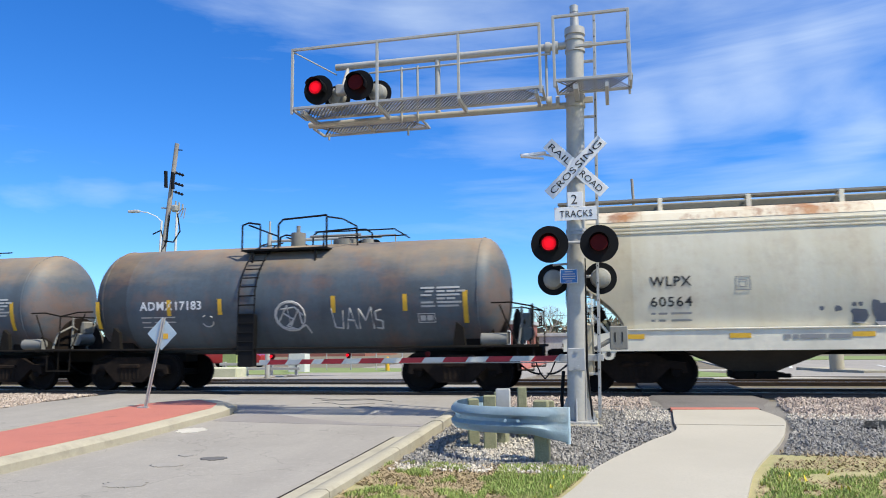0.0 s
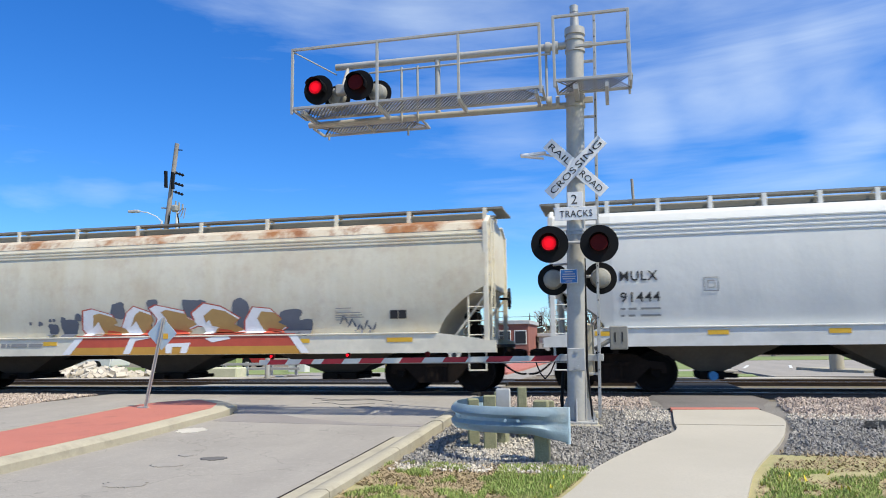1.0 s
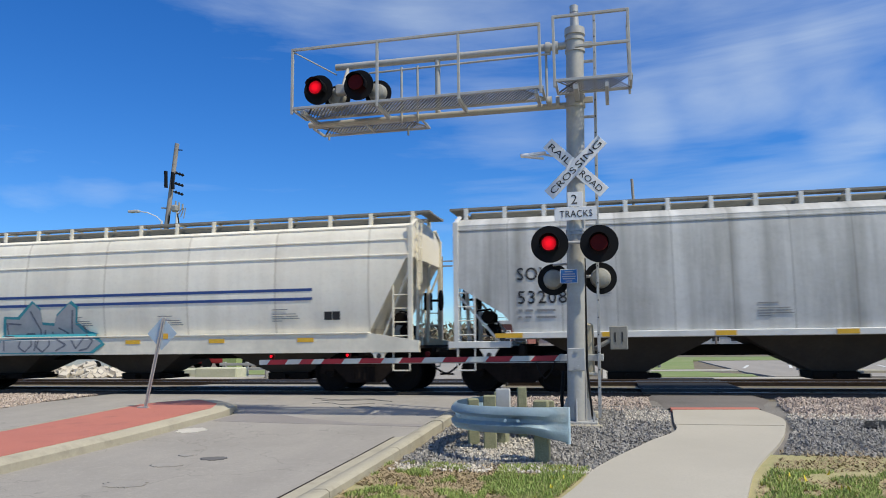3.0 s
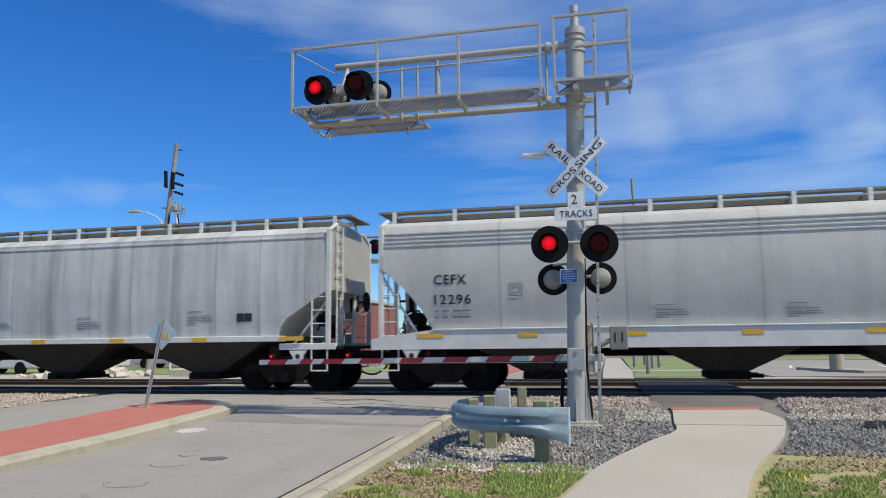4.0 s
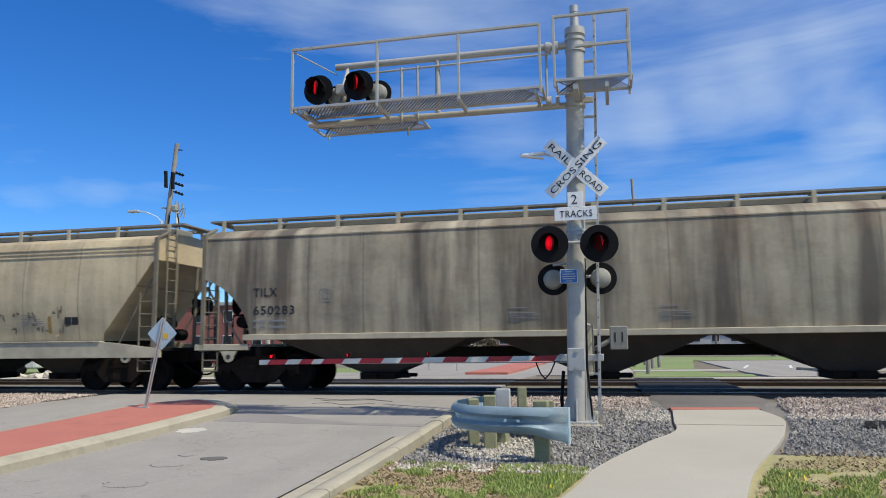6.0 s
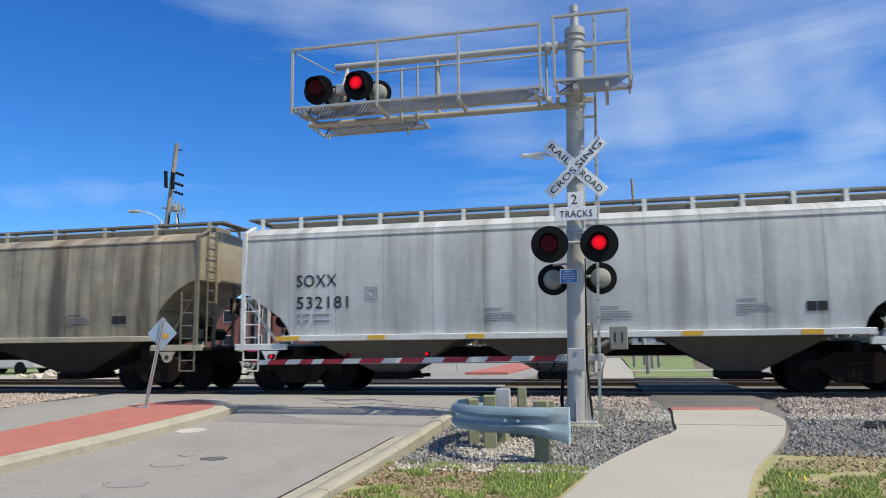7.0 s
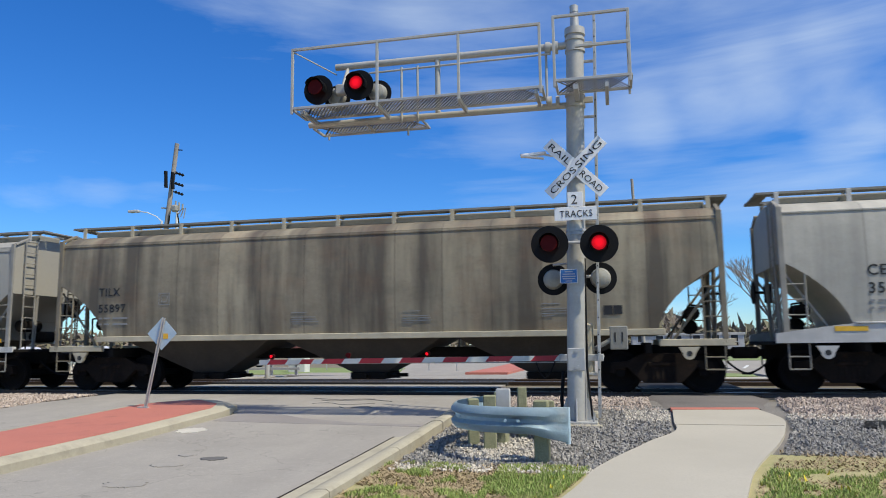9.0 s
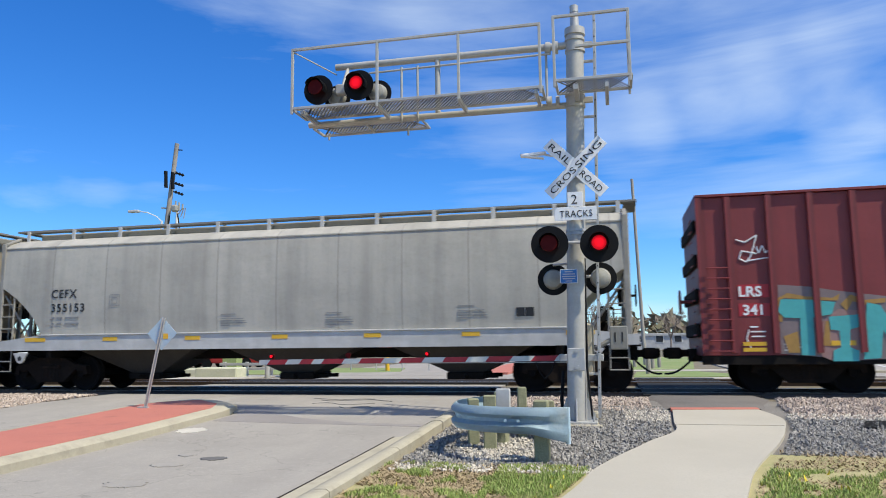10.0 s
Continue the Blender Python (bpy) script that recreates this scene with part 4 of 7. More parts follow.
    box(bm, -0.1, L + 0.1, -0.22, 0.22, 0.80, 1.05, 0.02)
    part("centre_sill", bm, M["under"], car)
    # lettering
    inkm = ink or M["ink"]
    if marks:
        tx, w1, w2, z1, z2, cap_h = marks[2:]
        for nm, words, w, z in (("reporting_mark", marks[0], w1, z1), ("car_number", marks[1], w2, z2)):
            me = text_mesh(nm, words, cap_h / 0.71, inkm, 0.003, 1.12, 0.003)
            xs = [v.co.x for v in me.vertices]
            me.transform(Matrix.Diagonal((w / (max(xs) - min(xs)), 1, 1, 1)) @ Matrix.Translation((-min(xs), 0, 0)))
            on_side(me, tx, z, kind, car, nm)
        fp = bars_mesh([[(0, 0.1), (0.16, 0.18), (0.42, 0.42)], [(0, 0.08), (0.16, 0.14), (0.42, 0.42)]], M["print"], 0.045, 0.15)
        on_side(fp, tx, z2 - 0.13, kind, car, "fine_print")
        fp = bars_mesh([[(0, 0.4)], [], [(0, 0.62)], [(0, 0.3), (0.36, 0.3)], [(0, 0.7)], [(0, 0.25)]], M["print"], 0.018, 0.055)
        on_side(fp, L * 0.40, 1.92, kind, car, "fine_print")
        on_side(fp, L * 0.57, 1.90, kind, car, "fine_print")
        on_side(fp, L - slope - 2.5, 2.0, kind, car, "fine_print")
        bm = bmesh.new()
        for w in (0.0, 0.07):
            for a, b, c, d in ((w, 0.3 - w, w, w + 0.014), (w, 0.3 - w, 0.286 - w, 0.3 - w), (w, w + 0.014, w, 0.3 - w), (0.286 - w, 0.3 - w, w, 0.3 - w)):
                box(bm, a, b, -0.002, 0.002, c, d)
        on_side(mesh_from("stencil_box", bm, M["print"], None), tx + 1.75, 2.18, kind, car, "stencil_box")
        bm = bmesh.new()
        box(bm, 0, 0.19, -0.003, 0.003, 0, 0.2)
        box(bm, 0.21, 0.40, -0.003, 0.003, 0, 0.2)
        plate = mesh_from("data_plate", bm, M["ink"], None)
        on_side(plate, L - slope - 1.15, 1.72, kind, car, "data_plate")
    running_gear(car, L, 1.3)
    CARS.append((car, left))
    return car


WHT, CRM = (0.66, 0.66, 0.64), (0.66, 0.60, 0.47)
P = {
    "wlpx": car_paint("cream_white_paint", (0.69, 0.65, 0.53), (0.54, 0.44, 0.26), 0.3, 0.4, 0.16, 60.0),
    "wlpx_roof": car_paint("rusting_roof_paint", (0.66, 0.60, 0.48), (0.45, 0.33, 0.2), 0.3, 0.4, 0.95),
    "mulx": car_paint("clean_white_paint", (0.68, 0.68, 0.655), (0.47, 0.47, 0.45), 0.14, 0.14, 0.0, 60.0),
    "cmhx": car_paint("cream_paint", (0.92, 0.86, 0.72), (0.50, 0.43, 0.32), 0.25, 0.25, 0.0, 2.4),
    "soxx": car_paint("streaked_grey_paint", (0.63, 0.625, 0.60), (0.20, 0.19, 0.165), 0.7, 0.35, 0.0, 1.2, 0.55, None, 0.5),
    "cefx": car_paint("light_grey_paint", (0.57, 0.555, 0.52), (0.32, 0.31, 0.29), 0.3, 0.35, 0.05, 2.8),
    "aex": car_paint("dirty_tan_paint", (0.64, 0.53, 0.33), (0.17, 0.125, 0.08), 0.5, 0.6, 0.10, 1.7),
    "tilx": car_paint("grimy_beige_paint", (0.47, 0.41, 0.29), (0.07, 0.056, 0.04), 0.85, 0.7, 0.12, 1.4, 0.55, None, 0.7),
    "aokx": car_paint("taupe_grey_paint", (0.36, 0.34, 0.295), (0.24, 0.225, 0.19), 0.45, 0.3, 0.0, 1.35),
    "ti2": car_paint("grimy_taupe_paint", (0.35, 0.30, 0.205), (0.055, 0.043, 0.031), 0.8, 0.65, 0.1, 1.15, 0.55, None, 0.8),
    "ce2": car_paint("dusty_grey_paint", (0.47, 0.44, 0.375), (0.20, 0.185, 0.16), 0.45, 0.5, 0.0, 1.6),
    "trim_white": plain("white_trim_paint", (0.70, 0.69, 0.65), 0.5, 0, 0.75, 5),
    "trim_cream": plain("cream_trim_paint", (0.80, 0.74, 0.60), 0.5, 0, 0.72, 5),
    "trim_tan": plain("tan_trim_paint", (0.50, 0.44, 0.32), 0.6, 0, 0.6, 4),
    "trim_grey": plain("grey_trim_paint", (0.52, 0.51, 0.49), 0.6, 0, 0.65, 4),
    # darker trims for car ends: grime, plus end shade put into the colour
    "grime": plain("grimy_shaded_end_paint", (0.21, 0.18, 0.13), 0.7, 0, 0.5, 4),
    "trim_dull": plain("dull_shaded_end_paint", (0.30, 0.285, 0.255), 0.7, 0, 0.55, 4),
    # hopper bays coloured far darker than the flanks above them
    "bay_grey": surface("dark_grey_hopper_bay", (0.14, 0.125, 0.105), (0.085, 0.075, 0.065), 0.85, 0, 1.0, 14, 0.2, (0.09, 0.08, 0.07)),
    "bay_dark": surface("near_black_hopper_bay", (0.06, 0.05, 0.042), (0.032, 0.027, 0.023), 0.9, 0, 1.0, 14, 0.2),
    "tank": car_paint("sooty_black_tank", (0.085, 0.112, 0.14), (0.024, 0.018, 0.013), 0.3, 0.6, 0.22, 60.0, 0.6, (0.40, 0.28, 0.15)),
    "maroon": car_paint("maroon_boxcar_paint", (0.21, 0.028, 0.03), (0.10, 0.018, 0.018), 0.4, 0.3, 0.0, 9.0),
}

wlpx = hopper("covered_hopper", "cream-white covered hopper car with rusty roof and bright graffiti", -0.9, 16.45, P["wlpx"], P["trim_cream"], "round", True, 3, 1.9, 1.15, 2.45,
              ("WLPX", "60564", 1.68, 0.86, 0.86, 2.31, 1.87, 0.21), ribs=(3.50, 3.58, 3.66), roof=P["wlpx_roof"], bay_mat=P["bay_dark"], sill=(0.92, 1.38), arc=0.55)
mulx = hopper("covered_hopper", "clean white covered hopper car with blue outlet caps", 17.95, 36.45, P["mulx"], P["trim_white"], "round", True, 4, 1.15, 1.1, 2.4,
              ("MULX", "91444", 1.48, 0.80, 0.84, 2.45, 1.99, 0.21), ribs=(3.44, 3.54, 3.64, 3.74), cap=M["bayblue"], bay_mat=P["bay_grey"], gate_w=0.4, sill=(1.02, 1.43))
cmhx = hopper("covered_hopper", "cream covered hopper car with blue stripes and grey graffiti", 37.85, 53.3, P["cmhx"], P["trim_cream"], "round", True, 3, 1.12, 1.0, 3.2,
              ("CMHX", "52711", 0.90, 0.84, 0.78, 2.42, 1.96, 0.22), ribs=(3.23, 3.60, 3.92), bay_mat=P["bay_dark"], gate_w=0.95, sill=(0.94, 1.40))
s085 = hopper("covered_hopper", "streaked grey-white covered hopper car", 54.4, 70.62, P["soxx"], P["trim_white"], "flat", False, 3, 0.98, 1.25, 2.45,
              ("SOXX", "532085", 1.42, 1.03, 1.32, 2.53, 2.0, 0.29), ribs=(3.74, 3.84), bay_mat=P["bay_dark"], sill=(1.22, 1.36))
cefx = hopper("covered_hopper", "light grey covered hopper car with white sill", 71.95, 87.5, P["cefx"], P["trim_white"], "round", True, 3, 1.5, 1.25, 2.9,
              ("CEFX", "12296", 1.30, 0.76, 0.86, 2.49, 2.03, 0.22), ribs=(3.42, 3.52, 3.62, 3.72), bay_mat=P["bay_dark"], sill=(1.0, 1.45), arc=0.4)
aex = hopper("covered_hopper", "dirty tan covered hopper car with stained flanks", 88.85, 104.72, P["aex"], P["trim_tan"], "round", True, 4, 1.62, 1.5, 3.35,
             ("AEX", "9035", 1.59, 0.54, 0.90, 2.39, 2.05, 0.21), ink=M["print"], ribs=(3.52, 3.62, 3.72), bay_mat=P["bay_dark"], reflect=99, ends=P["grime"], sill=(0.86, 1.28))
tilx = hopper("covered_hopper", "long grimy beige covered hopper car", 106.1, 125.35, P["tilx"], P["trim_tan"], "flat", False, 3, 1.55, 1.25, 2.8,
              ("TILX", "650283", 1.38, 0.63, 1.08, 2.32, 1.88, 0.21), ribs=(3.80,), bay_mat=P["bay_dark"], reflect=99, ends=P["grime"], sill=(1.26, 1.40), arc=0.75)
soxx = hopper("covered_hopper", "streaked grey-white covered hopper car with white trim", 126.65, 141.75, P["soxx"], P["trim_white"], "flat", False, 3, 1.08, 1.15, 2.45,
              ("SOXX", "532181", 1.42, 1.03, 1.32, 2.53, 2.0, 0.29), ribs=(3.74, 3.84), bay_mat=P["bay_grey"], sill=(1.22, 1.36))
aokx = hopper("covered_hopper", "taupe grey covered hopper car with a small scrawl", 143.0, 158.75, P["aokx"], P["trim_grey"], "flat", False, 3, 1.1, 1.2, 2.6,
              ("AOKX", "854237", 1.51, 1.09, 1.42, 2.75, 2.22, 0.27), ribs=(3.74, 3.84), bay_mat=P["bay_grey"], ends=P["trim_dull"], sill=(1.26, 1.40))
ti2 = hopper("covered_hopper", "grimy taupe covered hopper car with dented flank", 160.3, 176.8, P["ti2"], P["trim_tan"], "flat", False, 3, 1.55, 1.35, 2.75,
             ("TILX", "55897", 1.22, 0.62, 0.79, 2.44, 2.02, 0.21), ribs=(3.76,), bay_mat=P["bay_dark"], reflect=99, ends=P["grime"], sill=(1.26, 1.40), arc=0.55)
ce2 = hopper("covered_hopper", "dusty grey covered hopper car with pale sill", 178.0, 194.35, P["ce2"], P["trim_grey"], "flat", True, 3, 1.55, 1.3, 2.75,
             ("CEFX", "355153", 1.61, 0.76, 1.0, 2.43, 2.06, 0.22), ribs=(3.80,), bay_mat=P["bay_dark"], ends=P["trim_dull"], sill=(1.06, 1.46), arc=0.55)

# ---- tank cars ----
def tank_car(left):
    """A black tank car between couplings; local x runs from the left truck's end."""
    L = 11.15
    car = thing("tank_car", (0, 0, 0), "sooty black tank car with yellow marks and graffiti scrawl", "railcar", "freight train")
    R, zc, n = 1.42, 2.33, 40
    bm = bmesh.new()
    sec = [(0.0, 0.02)] + [(0.62 * (1 - math.cos(k / 7 * math.pi / 2)), R * math.sin(k / 7 * math.pi / 2)) for k in range(1, 8)]
    line = sec + [(L * q, R) for q in (0.2, 0.4, 0.6, 0.8)] + [(L - x, r) for x, r in sec[::-1]]
    rings = [[bm.verts.new((x, r * c, zc + r * s)) for c, s in ring_z(n)] for x, r in line]
    for a, b in zip(rings[:-1], rings[1:]):
        for i in range(n):
            bm.faces.new((a[i], a[(i + 1) % n], b[(i + 1) % n], b[i]))
    bm.faces.new(rings[0]), bm.faces.new(rings[-1])
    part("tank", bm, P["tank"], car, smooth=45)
    for x in (0.62, L - 0.62):
        bm = bmesh.new()
        for k in range(n):
            (c0, s0), (c1, s1) = ring_z(n)[k], ring_z(n)[(k + 1) % n]
            rod(bm, (x, (R + 0.003) * c0, zc + (R + 0.003) * s0), (x, (R + 0.003) * c1, zc + (R + 0.003) * s1), 0.014, 5)
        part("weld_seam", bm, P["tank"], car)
    # underframe
    bm = bmesh.new()
    box(bm, -0.75, 2.4, -0.3, 0.3, 0.72, 1.06, 0.02)
    box(bm, L - 2.4, L + 0.75, -0.3, 0.3, 0.72, 1.06, 0.02)
    for x0, x1 in ((-0.75, 0.05), (L - 0.05, L + 0.75)):
        box(bm, x0, x1, -1.45, 1.45, 1.03, 1.09, 0.01)
    for s in (-1, 1):
        box(bm, 0.0, L, s * 1.40, s * 1.47, 1.03, 1.08, 0.01)
        for x in (1.05, L - 1.05):
            prism(bm, [(x - 0.16, 1.05), (x + 0.16, 1.05), (x + 0.1, 1.5), (x - 0.06, 1.62)], s * 1.30, s * 1.42)
    part("underframe", bm, M["under"], car)
    for x in (0.75, L - 0.75):
        bm = bmesh.new()
        prism(bm, [(x - 0.5, 1.05), (x + 0.5, 1.05), (x + 0.34, 1.9), (x - 0.34, 1.9)], -0.9, 0.9)
        part("saddle", bm, M["under"], car)
    # arched end shield with brake gear, and a pale air reservoir
    bm = bmesh.new()
    fan = [(0.95 * math.cos(math.pi * k / 14), 1.08 + 0.88 * math.sin(math.pi * k / 14)) for k in range(15)]
    for sx in (0.12, 0.16):
        for y, z in fan:
            bm.verts.new((L + sx, y, z))
    bm.verts.ensure_lookup_table()
    bm.faces.new(bm.verts[:15]), bm.faces.new(bm.verts[15:])
    for k in range(15):
        bm.faces.new((bm.verts[k], bm.verts[(k + 1) % 15], bm.verts[15 + (k + 1) % 15], bm.verts[15 + k]))
    part("end_shield", bm, M["steel"], car, "sooty arched end plate")
    bm = bmesh.new()
    rod(bm, (L + 0.38, -0.45, 1.35), (L + 0.38, 0.1, 1.35), 0.17, 14)
    rod(bm, (L + 0.3, -0.5, 1.1), (L + 0.3, -0.5, 2.0), 0.03, 8)
    rod(bm, (L + 0.45, -0.1, 1.1), (L + 0.4, 0.35, 1.95), 0.03, 8)
    rod(bm, (L + 0.42, 0.5, 1.85), (L + 0.46, 0.5, 1.85), 0.26, 18)
    box(bm, L + 0.28, L + 0.44, -0.2, 0.15, 1.5, 1.85, 0.03)
    tube(bm, [(L + 0.3, -1.2, 1.1), (L + 0.34, -1.1, 1.5), (L + 0.34, -0.6, 1.7), (L + 0.34, -0.3, 1.6)], 0.025, 6)
    part("brake_gear", bm, M["board"], car, "grimy brake cylinder and rods")
    bm = bmesh.new()
    rod(bm, (L - 0.55, -1.25, 1.22), (L + 0.05, -1.25, 1.22), 0.14, 16)
    part("air_reservoir", bm, M["board"], car, "grimy grey air reservoir")
    # end hand rails
    for s, x in ((-1, -0.65), (1, L + 0.65)):
        bm = bmesh.new()
        for y in (-1.4, 1.4):
            tube(bm, [(x, y, 0.5), (x, y, 1.95), (x - s * 0.5, y * 0.97, 2.05), (x - s * 0.95, y * 0.97, 2.05)], 0.018, 6)
            rod(bm, (x - s * 0.35, y, 0.5), (x - s * 0.35, y, 1.05), 0.016, 6)
            rod(bm, (x, y, 0.52), (x - s * 0.35, y, 0.52), 0.018, 6)
            rod(bm, (x - s * 0.35, y, 1.05), (x - s * 0.75, y, 2.0), 0.018, 6)
        rod(bm, (x, -1.4, 1.95), (x, 1.4, 1.95), 0.018, 6)
        part("end_rail", bm, M["under"], car)
    # loading platform, railings and fittings
    px0, px1 = 4.4, 6.7
    bm = bmesh.new()
    for s in (-1, 1):
        box(bm, px0, px1, s * 0.62, s * 1.12, 3.66, 3.71, 0.008)
        for x in (px0 + 0.3, px1 - 0.3):
            rod(bm, (x, s * 1.08, 3.66), (x, s * 1.1, 3.2), 0.025, 6)
    bmesh.ops.translate(bm, verts=bm.verts[:], vec=(0, 0, -0.15))
    part("platform", bm, M["black"], car)
    bm = bmesh.new()
    for s in (-1, 1):
        y = s * 1.1
        tube(bm, [(px0, y, 3.68), (px0, y, 4.36), (px0 + 0.18, y, 4.42), (px0 + 0.5, y, 4.36)], 0.024, 6)
        tube(bm, [(px0 + 0.5, y, 4.36), (px0 + 0.5, y, 3.68)], 0.022, 6)
        rod(bm, (px0 + 0.18, y, 4.36), (px0 + 0.95, y * 0.9, 4.05), 0.02, 6)
        tube(bm, [(px0 + 1.0, y, 3.68), (px0 + 1.0, y, 4.34), (px0 + 1.12, y, 4.46), (px1 + 0.0, y, 4.52), (px1, y, 3.68)], 0.026, 6)
        tube(bm, [(px1, y, 4.48), (px1 + 0.35, y * 0.8, 4.44), (px1 + 0.62, y * 0.55, 4.28), (px1 + 0.62, y * 0.5, 3.75)], 0.022, 6)
        rod(bm, (px0 + 2.0, y, 4.1), (px1, y, 4.1), 0.018, 6)
    for y in (-0.55, 0.55):
        rod(bm, (px1 - 0.3, y, 3.74), (px1 - 0.3, y, 4.2), 0.02, 6)
        rod(bm, (px1 - 0.3, y, 4.18), (px1 + 1.6, y, 4.18), 0.018, 6)
    rod(bm, (px1 + 1.6, -0.55, 4.18), (px1 + 1.9, -0.2, 3.98), 0.018, 6)
    bmesh.ops.translate(bm, verts=bm.verts[:], vec=(0, 0, -0.17))
    part("railing", bm, M["black"], car)
    bm = bmesh.new()
    rod(bm, (px0 + 1.05, 0, 3.7), (px0 + 1.05, 0, 4.1), 0.2, 14)
    rod(bm, (px0 + 1.05, 0, 4.1), (px0 + 1.05, 0, 4.3), 0.06, 8)
    rod(bm, (px0 + 1.5, -0.25, 3.95), (px0 + 2.9, -0.25, 3.95), 0.035, 8)
    rod(bm, (px0 + 2.4, 0, 3.68), (px0 + 2.4, 0, 3.86), 0.33, 16)
    rod(bm, (px0 + 3.0, 0, 3.68), (px0 + 3.0, 0, 3.85), 0.16, 12)
    part("fittings", bm, M["board"], car)
    bm = bmesh.new()
    for x in (px0 + 0.32, px0 + 0.75):
        pts = []
        for k in range(9):
            a = math.radians(78 - k * 9)
            pts.append((x - 0.16 * k / 8, -(R + 0.09) * math.cos(a), zc + (R + 0.09) * math.sin(a)))
        pts.append((x - 0.18, -1.5, 0.9))
        tube(bm, pts, 0.02, 6)
    box(bm, px0 + 0.16, px0 + 0.58, -1.5, -1.3, 0.62, 1.9, 0.01)
    lad = part("ladder", bm, M["black"], car)
    for k in range(13):
        z = 1.0 + 0.225 * k
        y = -max(0.4, math.sqrt(max(0.05, (R + 0.09) ** 2 - max(0.0, z - zc) ** 2)))
        o = 0.16 * max(0, (3.7 - z) / 1.6) if z > 2.1 else 0.18
        bm = bmesh.new()
        rod(bm, (px0 + 0.32 - min(o, 0.18), y, z), (px0 + 0.75 - min(o, 0.18), y, z), 0.016, 6)
        part("rung", bm, M["black"], lad)
    # markings
    def y_at(z):
        return -math.sqrt(max(0.01, R * R - (z - zc) ** 2)) - 0.008

    def lay(me, x, z, nm):
        me = me.copy()
        for v in me.vertices:
            v.co = Vector((v.co.x + x, y_at(v.co.z + z) + v.co.y, v.co.z + z))
        ob = new(nm, me)
        ob.parent = car
        return ob

    lay(text_mesh("reporting_mark", "ADMX", 0.30, M["white"], 0.003, 1.12, 0.005), 1.73, 2.05, "reporting_mark")
    lay(text_mesh("car_number", "17183", 0.30, M["white"], 0.003, 1.08, 0.005), 2.69, 2.05, "car_number")
    lay(bars_mesh([[(0, 0.3), (0.36, 0.6)], [(0, 0.25), (0.36, 0.6)], [(0, 0.28)]], P["trim_grey"], 0.03, 0.12), 1.75, 1.88, "fine_print")
    lay(bars_mesh([[(0, 0.32), (0.38, 0.55)], [(0.1, 0.2), (0.38, 0.2), (0.62, 0.2), (0.86, 0.2)], [(0, 0.25), (0.38, 0.55)], [(0.38, 0.2), (0.62, 0.2)], [(0, 0.3), (0.38, 0.6)], [(0, 0.34), (0.4, 0.5)]], P["trim_grey"], 0.045, 0.085), 9.2, 2.45, "fine_print")
    bm = bmesh.new()
    for a, b, c, d in ((0, 0.42, 0, 0.02), (0, 0.42, 0.2, 0.22), (0, 0.02, 0, 0.22), (0.4, 0.42, 0, 0.22), (0.06, 0.19, 0.05, 0.17), (0.22, 0.36, 0.05, 0.17)):
        box(bm, a, b, -0.003, 0.003, c, d)
    lay(mesh_from("data_plate", bm, P["trim_grey"], None), 9.1, 1.62, "data_plate")
    for x, z0, z1 in ((0.42, 1.6, 2.3), (2.5, 1.9, 2.3), (3.93, 1.9, 2.3), (6.95, 1.9, 2.3), (8.75, 1.9, 2.3), (10.2, 1.6, 2.35)):
        bm = bmesh.new()
        for k in range(6):
            box(bm, 0, 0.11, -0.003, 0.003, (z1 - z0) * k / 6, (z1 - z0) * (k + 1) / 6)
        ob = lay(mesh_from("reflector", bm, M["yellow"], None), x, z0, "reflector")
    # pale spray-can scrawl: a ringed face, a small one and a word
    def scribble(strokes, r=0.016):
        for pts in strokes:
            bm = bmesh.new()
            for a, b in zip(pts[:-1], pts[1:]):
                rod(bm, (a[0], -0.002, a[1]), (b[0], -0.002, b[1]), r, 4)
            lay(mesh_from("scrawl", bm, P["trim_grey"], None), 0, 0, "scrawl")

    ring = [(5.86 + 0.40 * math.cos(0.45 * i), 1.84 + 0.36 * math.sin(0.45 * i)) for i in range(15)]
    scribble([ring, [(x * 0.92 + 0.47, z * 0.9 + 0.19) for x, z in ring[2:12]]], 0.02)
    scribble([[(5.55, 1.7), (5.8, 2.1), (5.85, 1.6), (6.1, 2.0), (6.15, 1.65)], [(5.7, 1.9), (5.95, 1.75), (5.75, 1.6), (6.05, 1.5)], [(6.0, 1.5), (6.25, 1.62), (6.35, 1.42)], [(5.62, 2.0), (6.0, 2.05), (6.2, 1.85)]], 0.02)
    scribble([[(3.62 + 0.16 * math.cos(0.7 * i), 1.74 + 0.13 * math.sin(0.7 * i)) for i in range(5, 10)], [(3.5, 1.86), (3.56, 1.9)], [(3.7, 1.88), (3.76, 1.84)]])
    scribble([[(6.95, 2.0), (7.0, 1.55), (7.2, 1.52), (7.24, 1.95)], [(7.3, 1.5), (7.42, 2.0), (7.55, 1.5)], [(7.34, 1.72), (7.52, 1.7)], [(7.62, 1.5), (7.64, 1.98), (7.8, 1.7), (7.95, 2.02), (7.98, 1.5)], [(8.2, 1.95), (8.05, 1.9), (8.06, 1.72), (8.22, 1.68), (8.2, 1.5), (8.05, 1.52)]], 0.022)
    running_gear(car, L, 1.25)
    CARS.append((car, left))
    return car


tank_a = tank_car(-13.6)
tank_b = tank_car(-26.05)


